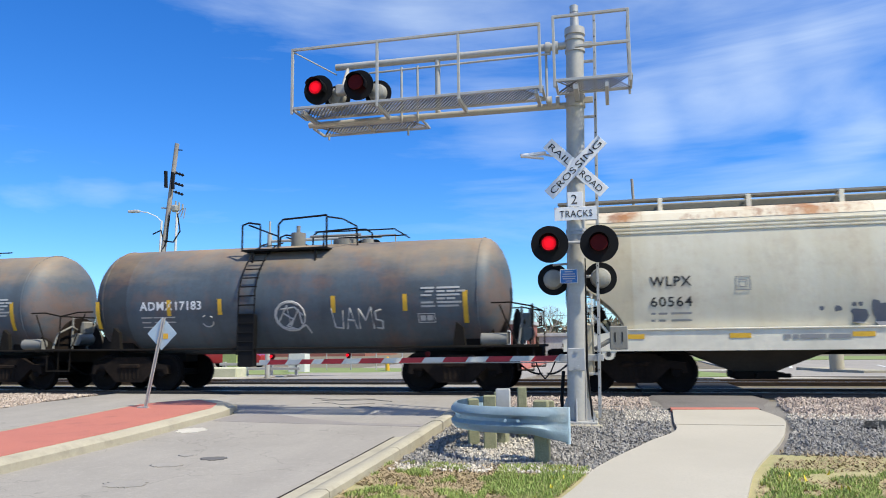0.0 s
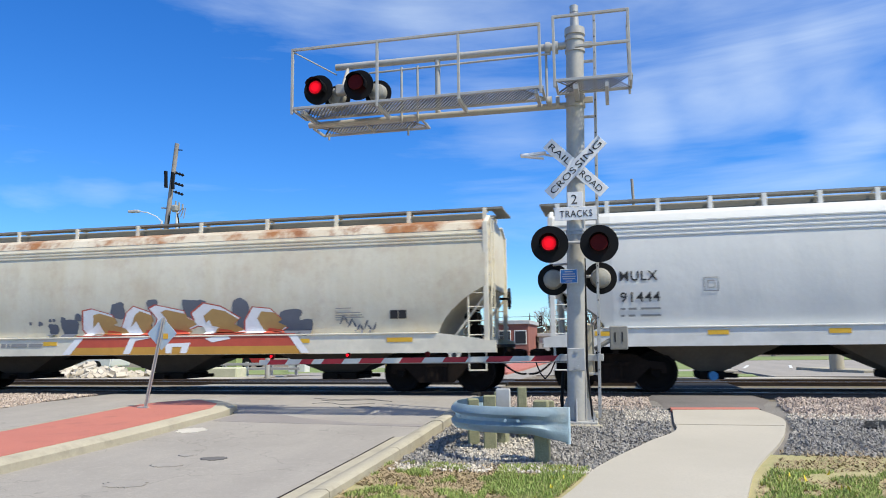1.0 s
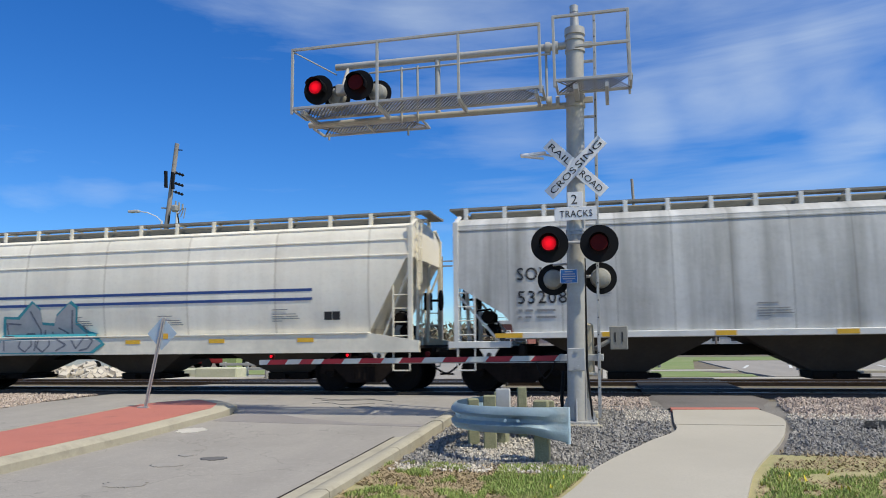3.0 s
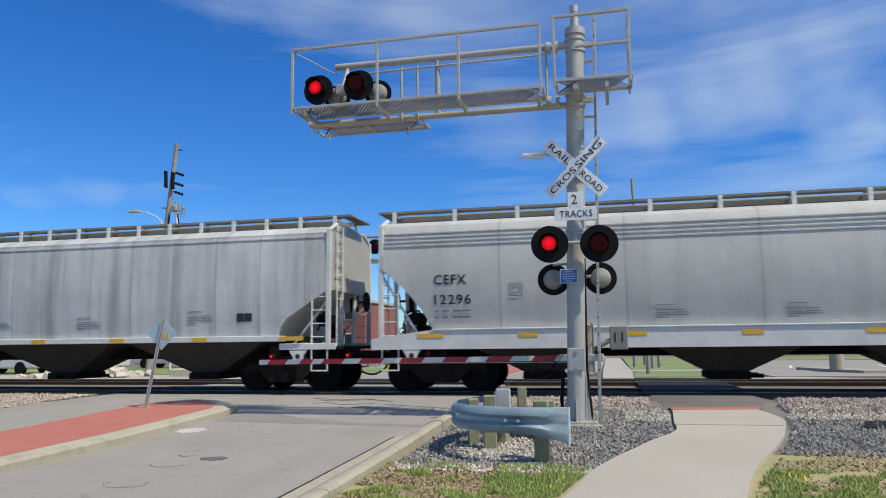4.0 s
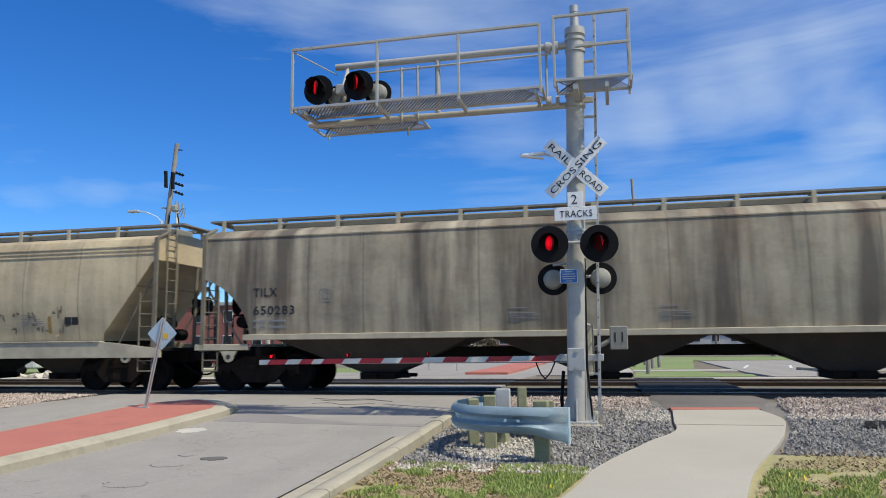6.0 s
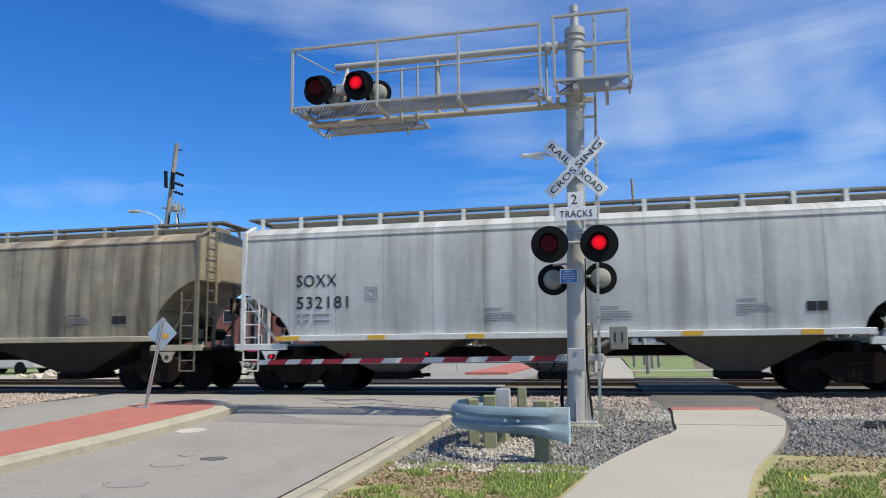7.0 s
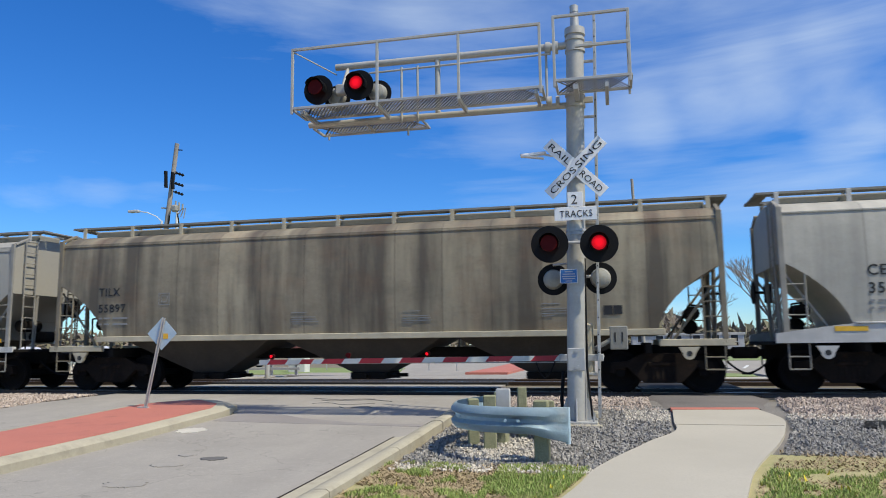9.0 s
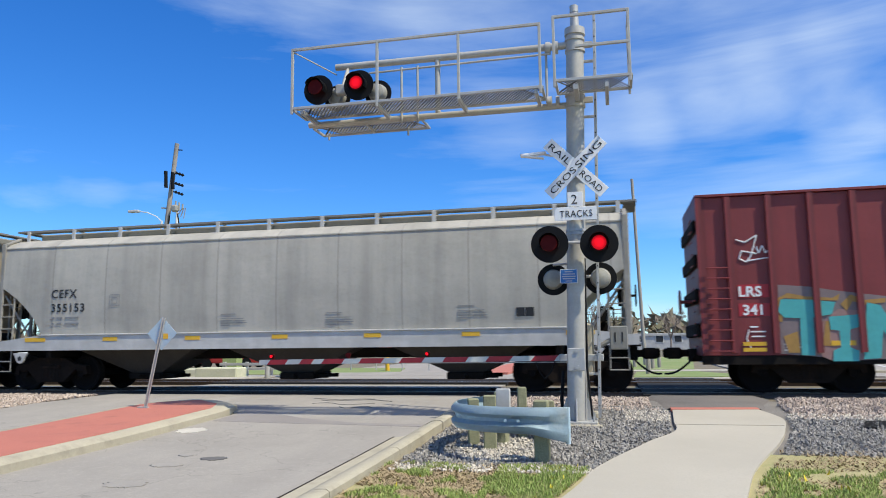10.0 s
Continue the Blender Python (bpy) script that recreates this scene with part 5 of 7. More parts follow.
def boxcar(left):
    L = 16.2
    car = thing("boxcar", (0, 0, 0), "maroon steel boxcar with ribs, white lettering and turquoise graffiti", "railcar", "freight train")
    bm = bmesh.new()
    box(bm, 0.0, L, -1.45, 1.45, 0.80, 4.22, 0.02)
    part("body", bm, P["maroon"], car)
    bm = bmesh.new()
    prism(bm, [(0, 0), (L, 0), (L, 0.05), (0, 0.05)], -1.52, 1.52)
    bmesh.ops.translate(bm, verts=bm.verts, vec=(0, 0, 4.222))
    box(bm, 0.1, L - 0.1, -1.2, 1.2, 4.26, 4.34, 0.03)
    part("roof", bm, P["maroon"], car)
    me_bm = bmesh.new()
    prism(me_bm, [(-0.06, 0.86), (0.06, 0.86), (0.06, 4.2), (-0.06, 4.2)], -1.54, -1.445)
    rib = mesh_from("side_rib", me_bm, P["maroon"], None)
    for x in [0.06] + [0.66 + k * 0.82 for k in range(19)]:
        part_at("side_rib", rib, (x, 0, 0), car)
    bm = bmesh.new()
    for k in range(9):
        rod(bm, (0.16, -1.6, 0.9 + 0.22 * k * 1.0), (0.62, -1.6, 0.9 + 0.22 * k), 0.015, 6)
    for k in range(12):
        rod(bm, (-0.09, -1.3, 1.0 + 0.25 * k), (-0.09, -0.85, 1.0 + 0.25 * k), 0.015, 6)
    rod(bm, (-0.32, -0.6, 2.0), (-0.35, -0.6, 2.0), 0.27, 18)
    rod(bm, (0, -0.6, 2.0), (-0.33, -0.6, 2.0), 0.04, 6)
    part("ladder", bm, P["maroon"], car)
    bm = bmesh.new()
    for s in (-1, 1):
        prism(bm, [(0, 0.62), (L, 0.62), (L, 0.82), (0, 0.82)], s * 1.3, s * 1.44)
    box(bm, -0.15, L + 0.15, -0.3, 0.3, 0.66, 0.95, 0.02)
    for k in range(4):
        box(bm, -0.07, -0.002, -1.4, 1.4, 1.2 + 0.75 * k, 1.5 + 0.75 * k, 0.03)
    part("underframe", bm, M["under"], car)

    def lay(me, x, z, nm, y=-1.462):
        ob = new(nm, me)
        ob.parent = car
        ob.location = (x, y, z)
        return ob

    lay(text_mesh("reporting_mark", "LRS", 0.30, M["white"], 0.003, 1.02, 0.008), 0.78, 2.05, "reporting_mark", -1.464)
    lay(text_mesh("car_number", "341", 0.30, M["white"], 0.003, 1.0, 0.008), 0.85, 1.66, "car_number", -1.464)
    for x0, x1, z0, z1 in ((0.82, 1.28, 1.01, 1.09), (0.82, 1.28, 0.89, 0.97), (2.52, 2.98, 1.0, 1.1), (5.2, 5.66, 1.0, 1.1)):
        bm = bmesh.new()
        box(bm, x0, x1, -1.476, -1.458, z0, z1)
        part("reflector", bm, M["yellow"], car)
    for z0, z1 in ((2.02, 2.30), (1.63, 1.90)):
        bm = bmesh.new()
        box(bm, 0.78, 1.40, -1.458, -1.452, z0, z1)
        part("mark_panel", bm, M["redstripe"], car, "fresh red panel behind the lettering")
    lay(bars_mesh([[(0, 0.16)], [(0.0, 0.3)], [(0.02, 0.26)]], M["white"], 0.03, 0.1), 0.98, 1.42, "fine_print")
    lay(bars_mesh([[(0, 0.3)], [(0.03, 0.32)], [(0.0, 0.28)]], P["trim_grey"], 0.035, 0.06), 1.62, 1.05, "fine_print")
    tq, am = plain("turquoise_spray", (0.08, 0.42, 0.42), 0.6, 0, 0.7), plain("amber_spray", (0.42, 0.24, 0.06), 0.6, 0, 0.6)
    def spray(nm, mt, outline, d):
        bm = bmesh.new()
        prism(bm, outline, d - 0.003, d + 0.003)
        part(nm, bm, mt, car)

    am2 = plain("grey_violet_spray", (0.22, 0.17, 0.17), 0.6, 0, 0.7)
    haze = plain("pale_pink_spray", (0.34, 0.20, 0.18), 0.6, 0, 0.7)
    spray("graffiti_fill", am2, [(1.55, 0.84), (3.1, 0.70), (5.7, 0.84), (5.8, 1.9), (4.6, 2.05), (3.6, 1.99), (2.67, 2.13), (2.2, 2.22), (1.57, 2.28)], -1.456)
    spray("graffiti_fill", haze, [(2.2, 0.84), (2.5, 0.7), (3.1, 0.7), (3.2, 1.7), (2.7, 1.75), (2.4, 1.5)], -1.460)
    for o in ([(1.56, 2.0), (1.75, 2.1), (2.1, 2.02), (2.6, 1.98), (2.75, 2.06), (2.7, 1.92), (2.2, 1.94), (1.66, 2.0), (1.62, 1.5), (1.54, 1.5)], [(1.62, 1.2), (1.9, 1.3), (1.92, 0.86), (1.7, 0.86)], [(2.75, 1.85), (2.95, 2.04), (3.2, 1.92), (3.6, 1.95), (3.58, 1.86), (3.2, 1.82), (2.98, 1.9), (2.85, 1.7)], [(2.36, 1.0), (2.44, 1.5), (2.52, 1.5), (2.5, 1.05), (2.6, 0.98)]):
        spray("graffiti_outline", am, o, -1.466)
    for o in ([(1.61, 1.97), (1.54, 1.72), (1.65, 1.59), (1.96, 1.57), (1.94, 0.81), (2.2, 0.80), (2.21, 1.58), (2.57, 1.64), (2.65, 1.89), (2.19, 1.95)], [(2.51, 1.59), (3.11, 1.63), (3.09, 1.38), (2.89, 1.32), (2.86, 0.96), (3.03, 0.89), (3.01, 0.68), (2.53, 0.68), (2.55, 0.9), (2.69, 0.96), (2.69, 1.3), (2.52, 1.33)], [(3.1, 0.72), (3.24, 1.87), (3.48, 1.81), (3.8, 1.2), (3.82, 1.84), (4.1, 1.84), (4.05, 0.74), (3.8, 0.74), (3.5, 1.3), (3.42, 0.74)], [(4.3, 0.8), (4.3, 1.84), (5.2, 1.86), (5.2, 1.58), (4.62, 1.52), (4.64, 0.8)]):
        spray("graffiti_letter", tq, o, -1.474)
    bm = bmesh.new()
    for pts in ([(0.80, 3.27), (0.97, 3.2), (1.22, 3.35), (1.08, 2.9), (0.98, 2.78), (0.84, 2.86), (0.9, 3.02), (1.2, 2.95)], [(1.2, 3.1), (1.24, 2.96), (1.32, 3.12), (1.38, 2.96), (1.47, 3.06)], [(1.0, 2.8), (1.42, 2.86), (1.46, 2.74)], [(0.95, 1.35), (0.9, 1.15), (0.98, 0.95)]):
        for (x1, z1), (x2, z2) in zip(pts[:-1], pts[1:]):
            rod(bm, (x1, -1.458, z1), (x2, -1.458, z2), 0.016, 5)
    part("scrawl", bm, M["white"], car)
    running_gear(car, L, 2.15)
    CARS.append((car, left))
    return car


lrs = boxcar(195.85)


# ---- graffiti on the hoppers ----
def blob(cx, cz, w, h, lean, seed, n=26, spike=0.16):
    """An uneven rounded letter-like outline in x and z."""
    out = []
    for i in range(n):
        a = 2 * math.pi * i / n
        k = 1 + spike * math.sin(3 * a + seed) + 0.5 * spike * math.sin(5 * a + 2.1 * seed)
        sq = max(abs(math.cos(a)), abs(math.sin(a))) ** -0.55
        x, z = w * 0.5 * k * sq * math.cos(a), h * 0.5 * k * sq * math.sin(a)
        out.append((cx + x + lean * z, cz + z))
    return out


def paint_on(car, kind, outlines, material, off, name):
    """Spray paint on a flank, each stroke a part of its own."""
    if len(outlines) > 1 and len(outlines) < 60:
        for o in outlines:
            paint_on(car, kind, [o], material, off, name)
        return
    bm = bmesh.new()
    for o in outlines:
        vs = [bm.verts.new((x, 0, z)) for x, z in o]
        try:
            bm.faces.new(vs)
        except ValueError:
            continue
    for k in range(10):
        bmesh.ops.bisect_plane(bm, geom=list(bm.verts) + list(bm.edges) + list(bm.faces), plane_co=(0, 0, 1.0 + 0.16 * k), plane_no=(0, 0, 1))
    for v in bm.verts:
        z = v.co.z
        y = half_width(kind, z) if z > 1.475 else 1.572
        v.co.y = -y - off
    part(name, bm, material, car)


SP = {
    "white": plain("white_spray", (0.86, 0.85, 0.85), 0.6, 0, 0.85),
    "gold": surface("gold_spray", (0.46, 0.29, 0.10), (0.38, 0.22, 0.08), 0.6, 0, 1.2, 9, 0),
    "rust": plain("red_orange_spray", (0.55, 0.09, 0.05), 0.6, 0, 0.8),
    "amber": plain("amber_spray_fade", (0.58, 0.30, 0.05), 0.6, 0, 0.8),
    "grey": plain("dark_grey_spray", (0.13, 0.14, 0.17), 0.6, 0, 0.8),
    "silver": surface("silver_spray", (0.40, 0.41, 0.42), (0.30, 0.31, 0.32), 0.5, 0, 2.0, 9, 0),
    "teal": plain("teal_spray", (0.05, 0.30, 0.34), 0.6, 0, 0.8),
    "stripe": plain("blue_stripe_paint", (0.03, 0.07, 0.24), 0.5, 0, 0.8),
}
random.seed(11)
LETTERS = [
    [(6.95, 1.42), (6.84, 1.61), (6.86, 2.02), (7.09, 2.06), (7.60, 1.92), (7.71, 1.76), (7.56, 1.70), (7.99, 1.58), (8.08, 1.44)],
    [(8.06, 1.44), (7.98, 1.65), (8.12, 1.97), (8.29, 2.10), (8.71, 1.96), (8.76, 1.79), (8.66, 1.68), (8.85, 1.44)],
    [(8.86, 1.44), (9.02, 1.82), (8.82, 2.05), (8.98, 2.12), (9.67, 1.98), (9.72, 1.86), (9.92, 1.77), (10.02, 1.66), (9.74, 1.56), (9.84, 1.44)],
    [(10.12, 1.66), (10.02, 1.92), (10.31, 2.13), (10.72, 2.05), (11.16, 1.80), (11.0, 1.68), (11.32, 1.50), (11.11, 1.44), (10.36, 1.44), (10.5, 1.58)],
    [(11.44, 1.46), (11.46, 1.74), (11.64, 2.02), (12.04, 1.98), (12.28, 1.77), (12.16, 1.70), (12.42, 1.58), (12.2, 1.44)],
]


def shifted(pts, grow, dx=0.0, dz=0.0):
    """The outline scaled about its middle and moved."""
    cx, cz = sum(q[0] for q in pts) / len(pts), sum(q[1] for q in pts) / len(pts)
    return [(cx + (a - cx) * grow + dx, max(1.43, cz + (b - cz) * grow + dz)) for a, b in pts]


clouds = [(6.3, 1.62, 0.5), (5.8, 1.60, 0.3), (6.1, 1.84, 0.16), (6.55, 1.9, 0.2), (7.75, 2.05, 0.42), (8.5, 1.75, 0.5), (8.75, 2.18, 0.3), (9.85, 2.05, 0.5), (10.15, 2.15, 0.25), (11.2, 2.05, 0.46), (11.3, 1.7, 0.4), (12.5, 1.7, 0.6), (12.9, 1.56, 0.4), (12.75, 1.9, 0.16)]
paint_on(wlpx, "round", [blob(x, z, r, r, 0, i, 16, 0.1) for i, (x, z, r) in enumerate(clouds)] + [blob(4.95 + 0.14 * i + random.uniform(0, 0.3), 1.6 + random.uniform(0, 0.3), 0.09, 0.09, 0, i, 10, 0.1) for i in range(8)] + [blob(13.85 + 0.1 * i, 1.48 + random.uniform(0, 0.25), 0.05, 0.2, 0.5 * (-1) ** i, i, 10, 0.25) for i in range(9)], SP["grey"], 0.010, "graffiti_shadow")
paint_on(wlpx, "round", [shifted(q, 1.22, -0.06) for q in LETTERS], SP["rust"], 0.012, "graffiti_edge")
paint_on(wlpx, "round", [shifted(q, 1.14, -0.06) for q in LETTERS], SP["white"], 0.015, "graffiti_outline")
paint_on(wlpx, "round", [shifted(q, 0.84, 0.07, -0.01) for q in LETTERS], SP["gold"], 0.018, "graffiti_letter")
paint_on(wlpx, "round", [[(q[0][0] + 0.14, 1.435), (q[0][0] + 0.05, 1.62), (q[0][0] + 0.22, 1.78), (q[0][0] + 0.30, 1.62), (q[0][0] + 0.42, 1.435)] for q in LETTERS], SP["white"], 0.022, "graffiti_stroke")
paint_on(wlpx, "round", [[(q[0][0] + 0.42, 1.43), (q[0][0] + 0.50, 1.56), (q[0][0] + 0.80, 1.52), (q[0][0] + 1.0, 1.43)] for q in LETTERS], SP["rust"], 0.021, "graffiti_stroke")
paint_on(wlpx, "round", [[(6.3, 0.93), (13.07, 0.93), (12.85, 1.12), (6.45, 1.12)]], SP["amber"], 0.012, "graffiti_base")
paint_on(wlpx, "round", [[(6.45, 1.12), (12.85, 1.12), (12.7, 1.42), (6.62, 1.42)]], SP["rust"], 0.012, "graffiti_base")
paint_on(wlpx, "round", [[(6.2, 0.94), (6.44, 0.94), (6.86, 1.40), (6.62, 1.40)], [(8.0, 0.95), (8.2, 0.95), (8.35, 1.28), (8.75, 1.34), (8.6, 1.41), (8.2, 1.38)], [(9.2, 1.20), (9.9, 1.22), (9.8, 0.96), (9.62, 0.96), (9.66, 1.12), (9.4, 1.12), (9.38, 0.96), (9.22, 0.96)], [(10.3, 1.32), (10.9, 1.40), (11.0, 1.30), (10.5, 1.22)], [(12.5, 1.40), (12.72, 1.40), (13.08, 0.94), (12.86, 0.94)]], SP["white"], 0.018, "graffiti_stroke")
on_side(bars_mesh([[(0, 0.14), (0.18, 0.1), (0.31, 0.5), (0.86, 0.42)]], M["print"], 0.09, 0.1), 4.3, 1.24, None, wlpx, "fine_print").location.y = -1.578
TAG = [(4.0, 0.98), (4.15, 1.15), (4.75, 1.25), (4.85, 1.92), (5.35, 1.9), (5.55, 2.05), (5.9, 2.32), (6.2, 2.12), (6.25, 1.75), (6.7, 1.72), (6.78, 1.95), (7.3, 2.3), (7.55, 2.15), (7.5, 1.75), (7.9, 1.5), (8.25, 1.42), (8.6, 1.2), (8.2, 0.98)]
TAG = [(3.5 + (x - 4.0) * 0.826, z) for x, z in TAG]
mx = sum(q[0] for q in TAG) / len(TAG)
paint_on(cmhx, "round", [[(mx + (x - mx) * 1.035, min(max(z + (0.05 if z > 1.3 else 0.0), 0.97), 2.4)) for x, z in TAG]], SP["teal"], 0.012, "graffiti_outline")
paint_on(cmhx, "round", [[(mx + (x - mx) * 0.97, z - 0.02 if z > 1.2 else z + 0.03) for x, z in TAG]], SP["silver"], 0.016, "graffiti_letter")
for pts in ([(4.25, 1.8), (4.3, 1.05)], [(4.3, 1.78), (4.7, 1.75)], [(4.3, 1.45), (4.6, 1.42)], [(4.85, 1.5), (4.75, 1.15), (4.95, 1.03), (5.15, 1.2), (5.1, 1.5), (4.85, 1.5)], [(5.0, 2.1), (5.3, 1.6), (5.25, 1.05)], [(5.45, 1.6), (5.3, 1.15), (5.5, 1.02), (5.7, 1.2), (5.65, 1.55)], [(5.85, 1.65), (6.15, 1.5), (5.9, 1.35), (6.2, 1.2), (5.9, 1.05)], [(6.3, 2.1), (6.25, 1.5), (6.5, 1.1), (6.75, 1.4), (6.6, 1.7)], [(6.8, 1.45), (7.0, 1.3), (6.85, 1.1), (6.6, 1.05)]):
    strip = []
    for (x1, z1), (x2, z2) in zip(pts[:-1], pts[1:]):
        d = Vector((x2 - x1, z2 - z1)).normalized() * 0.022
        strip.append([(x1 - d.y, z1 + d.x), (x1 + d.y, z1 - d.x), (x2 + d.y, z2 - d.x), (x2 - d.y, z2 + d.x)])
    paint_on(cmhx, "round", strip, SP["grey"], 0.02, "graffiti_stroke")
for z0, z1 in ((2.20, 2.27), (2.42, 2.49)):
    paint_on(cmhx, "round", [[(2.35, z0), (13.0, z0), (13.0, z1), (2.35, z1)]], SP["stripe"], 0.007, "blue_stripe")
paint_on(aokx, "flat", [blob(0.35 + 0.16 * i, 2.62 - 0.03 * i, 0.05, 0.26, 0.5 * (-1) ** i, i * 1.3, 12, 0.2) for i in range(5)], SP["grey"], 0.01, "scrawl")
random.seed(5)
marks_aex = []
for cx in (2.6, 3.1, 3.5, 4.3, 4.9, 5.6, 6.2, 6.5, 7.3, 7.8, 8.4, 9.0, 9.6, 10.3, 10.8, 11.2, 11.9, 12.5, 13.1):
    for k in range(7):
        x, z = cx + random.uniform(-0.3, 0.3), random.uniform(1.5, 2.15 if k else 2.4)
        w, h = random.choice(((0.035, 0.3), (0.05, 0.18), (0.16, 0.04), (0.09, 0.09)))
        marks_aex.append(blob(x, z, w, h * random.uniform(0.6, 1.3), random.uniform(-0.25, 0.25), 7 * cx + k, 10, 0.3))
paint_on(aex, "round", marks_aex, plain("faded_black_spray", (0.21, 0.165, 0.11), 0.85, 0, 0.6), 0.008, "faded_graffiti")
paint_on(aex, "round", [blob(x, 1.12, 0.3, 0.09, 0.3, x, 12, 0.4) for x in (4.6, 5.0, 5.6, 6.6, 7.2, 7.7, 9.9, 10.5)], plain("faded_sill_spray", (0.2, 0.16, 0.11), 0.85, 0, 0.6), 0.01, "faded_graffiti")
paint_on(aex, "round", [[(x, 1.5), (x + 0.1, 1.5), (x + 0.1, 1.95), (x, 1.95)] for x in (1.42, 5.9, 9.6, 12.7)], plain("faded_amber_patch", (0.42, 0.27, 0.08), 0.8), 0.011, "faded_patch")

# ---- crossing signal with cantilever ----
FLASH = []
LENS_BM = bmesh.new()
rod(LENS_BM, (0, 0.006, 0), (0, -0.012, 0), 0.118, 28, 0.108, mat_index=0)
rod(LENS_BM, (0, 0.026, 0), (0, 0.008, 0), 0.128, 28, 0.138, mat_index=1)
LENS = mesh_from("lens", LENS_BM, [M["lit"], M["unlit"]], 30)


def signal_head(x, y, z, parent, lit_first, r=0.305, face=-1):
    """A round black background with hood, housing and a lens that turns its lit side to the road."""
    bm = bmesh.new()
    disc_y(bm, (x, y, z), r, 0.012, 36)
    rows = []
    for k in range(15):
        a = math.radians(-28 + k * 236 / 14)
        deep = 0.26 if 20 < math.degrees(a) < 160 else 0.17
        c, s = math.cos(a), math.sin(a)
        rows.append([(x + q * c, yy, z + q * s) for q, yy in ((0.162, y), (0.162, y + face * deep), (0.155, y + face * deep), (0.155, y))])
    vs = [[bm.verts.new(p) for p in r_] for r_ in rows]
    for a, b in zip(vs[:-1], vs[1:]):
        for i in range(4):
            bm.faces.new((a[i], a[(i + 1) % 4], b[(i + 1) % 4], b[i]))
    head = part("signal_head", bm, M["black"], parent, "black round signal head with hood")
    bm = bmesh.new()
    rod(bm, (x, y, z), (x, y - face * 0.16, z), 0.175, 20, 0.14)
    rod(bm, (x, y - face * 0.16, z), (x, y - face * 0.20, z), 0.14, 20, 0.06)
    part("housing", bm, M["black"] if face < 0 else M["glass"], head, "round lamp housing")
    lens = part_at("lens", LENS, (x, y + face * 0.155, z), head)
    FLASH.append((lens, lit_first, lens.location.copy(), 0 if face < 0 else 180))
    return head


def lean_x(z):
    return -0.64 + 0.025 * (z + 0.15)


def cantilever():
    base = (-0.64, -5.73, gz(-5.73))
    sig = thing("crossing_signal", base, "tall galvanised railway crossing signal with cantilever walkway and red flashers", "crossing signal")
    x, y = -0.64, -5.73
    bm = bmesh.new()
    rod(bm, (x - 0.01, y, -0.13), (lean_x(6.42), y, 6.42), 0.158, 28, 0.150)
    rod(bm, (lean_x(6.4), y, 6.38), (lean_x(6.4), y, 6.50), 0.175, 28, 0.172)
    part("mast", bm, M["silver"], sig, "silver painted steel mast")
    bm = bmesh.new()
    rod(bm, (lean_x(6.5), y, 6.48), (lean_x(6.5), y, 6.85), 0.085, 18, 0.065)
    rod(bm, (lean_x(6.5), y, 6.8), (lean_x(6.5), y, 6.92), 0.075, 18)
    part("mast_cap", bm, M["galv"], sig)
    bm = bmesh.new()
    box(bm, x - 0.32, x + 0.32, y - 0.32, y + 0.32, -0.17, -0.13, 0.006)
    for a in range(4):
        c, s = math.cos(a * math.pi / 2), math.sin(a * math.pi / 2)
        vs = prism(bm, [(0.15, -0.13), (0.31, -0.13), (0.17, 0.22), (0.15, 0.22)], -0.008, 0.008)
        bmesh.ops.transform(bm, matrix=Matrix.Translation((x, y, 0)) @ Matrix.Rotation(a * math.pi / 2, 4, "Z"), verts=vs)
        rod(bm, (x + 0.26 * (c - s), y + 0.26 * (c + s), -0.2), (x + 0.26 * (c - s), y + 0.26 * (c + s), -0.05), 0.018, 6)
    part("base_plate", bm, M["galv"], sig)
    # arm
    for nm, z0, xa, xb, r in (("arm_pipe", 6.22, -4.86, -0.5, 0.062), ("arm_pipe", 5.15, -5.38, -0.5, 0.055)):
        bm = bmesh.new()
        rod(bm, (xa, y, z0 + 0.02), (xb, y, z0), r, 16)
        part(nm, bm, M["silver"], sig)
    bm = bmesh.new()
    for xx, r in ((-2.92, 0.05), (-0.98, 0.022)):
        rod(bm, (xx, y, 5.22), (xx, y, 6.22), r, 12)
    for xx in (-3.28, -3.58):
        rod(bm, (xx, y - 0.05, 5.05), (xx, y - 0.05, 6.1), 0.022, 8)
    rod(bm, (-4.2, y - 0.05, 6.05), (-0.9, y - 0.05, 6.08), 0.02, 8)
    for z0 in (6.2, 5.22):
        rod(bm, (-0.98, y, z0), (-0.9, y, z0), 0.11, 16)
        rod(bm, (-0.83, y, z0), (-0.77, y, z0), 0.11, 16)
        for dz in (-0.10, 0.10):
            rod(bm, (lean_x(z0), y, z0 + dz - 0.025), (lean_x(z0), y, z0 + dz + 0.025), 0.170, 24)
        box(bm, lean_x(z0) + 0.14, lean_x(z0) + 0.30, y - 0.03, y + 0.03, z0 - 0.05, z0 + 0.05, 0.006)
    part("arm_bracing", bm, M["silver"], sig)
    # walkway: floor bars, frame and railing
    yf, yb = -6.5, -5.85
    bm = bmesh.new()
    for xa, xb, zf in ((-5.39, -1.0, 5.27), (-0.78, 0.42, 5.35)):
        for yy in (yf, yb):
            box(bm, xa, xb, yy - 0.02, yy + 0.02, zf - 0.045, zf, 0.004)
        for xx in (xa, xb):
            box(bm, xx - 0.02, xx + 0.02, yf, yb, zf - 0.045, zf, 0.004)
    for xx in (-5.2, -3.81, -2.39, -1.1):
        box(bm, xx - 0.025, xx + 0.025, yf, y + 0.05, 5.14, 5.22, 0.004)
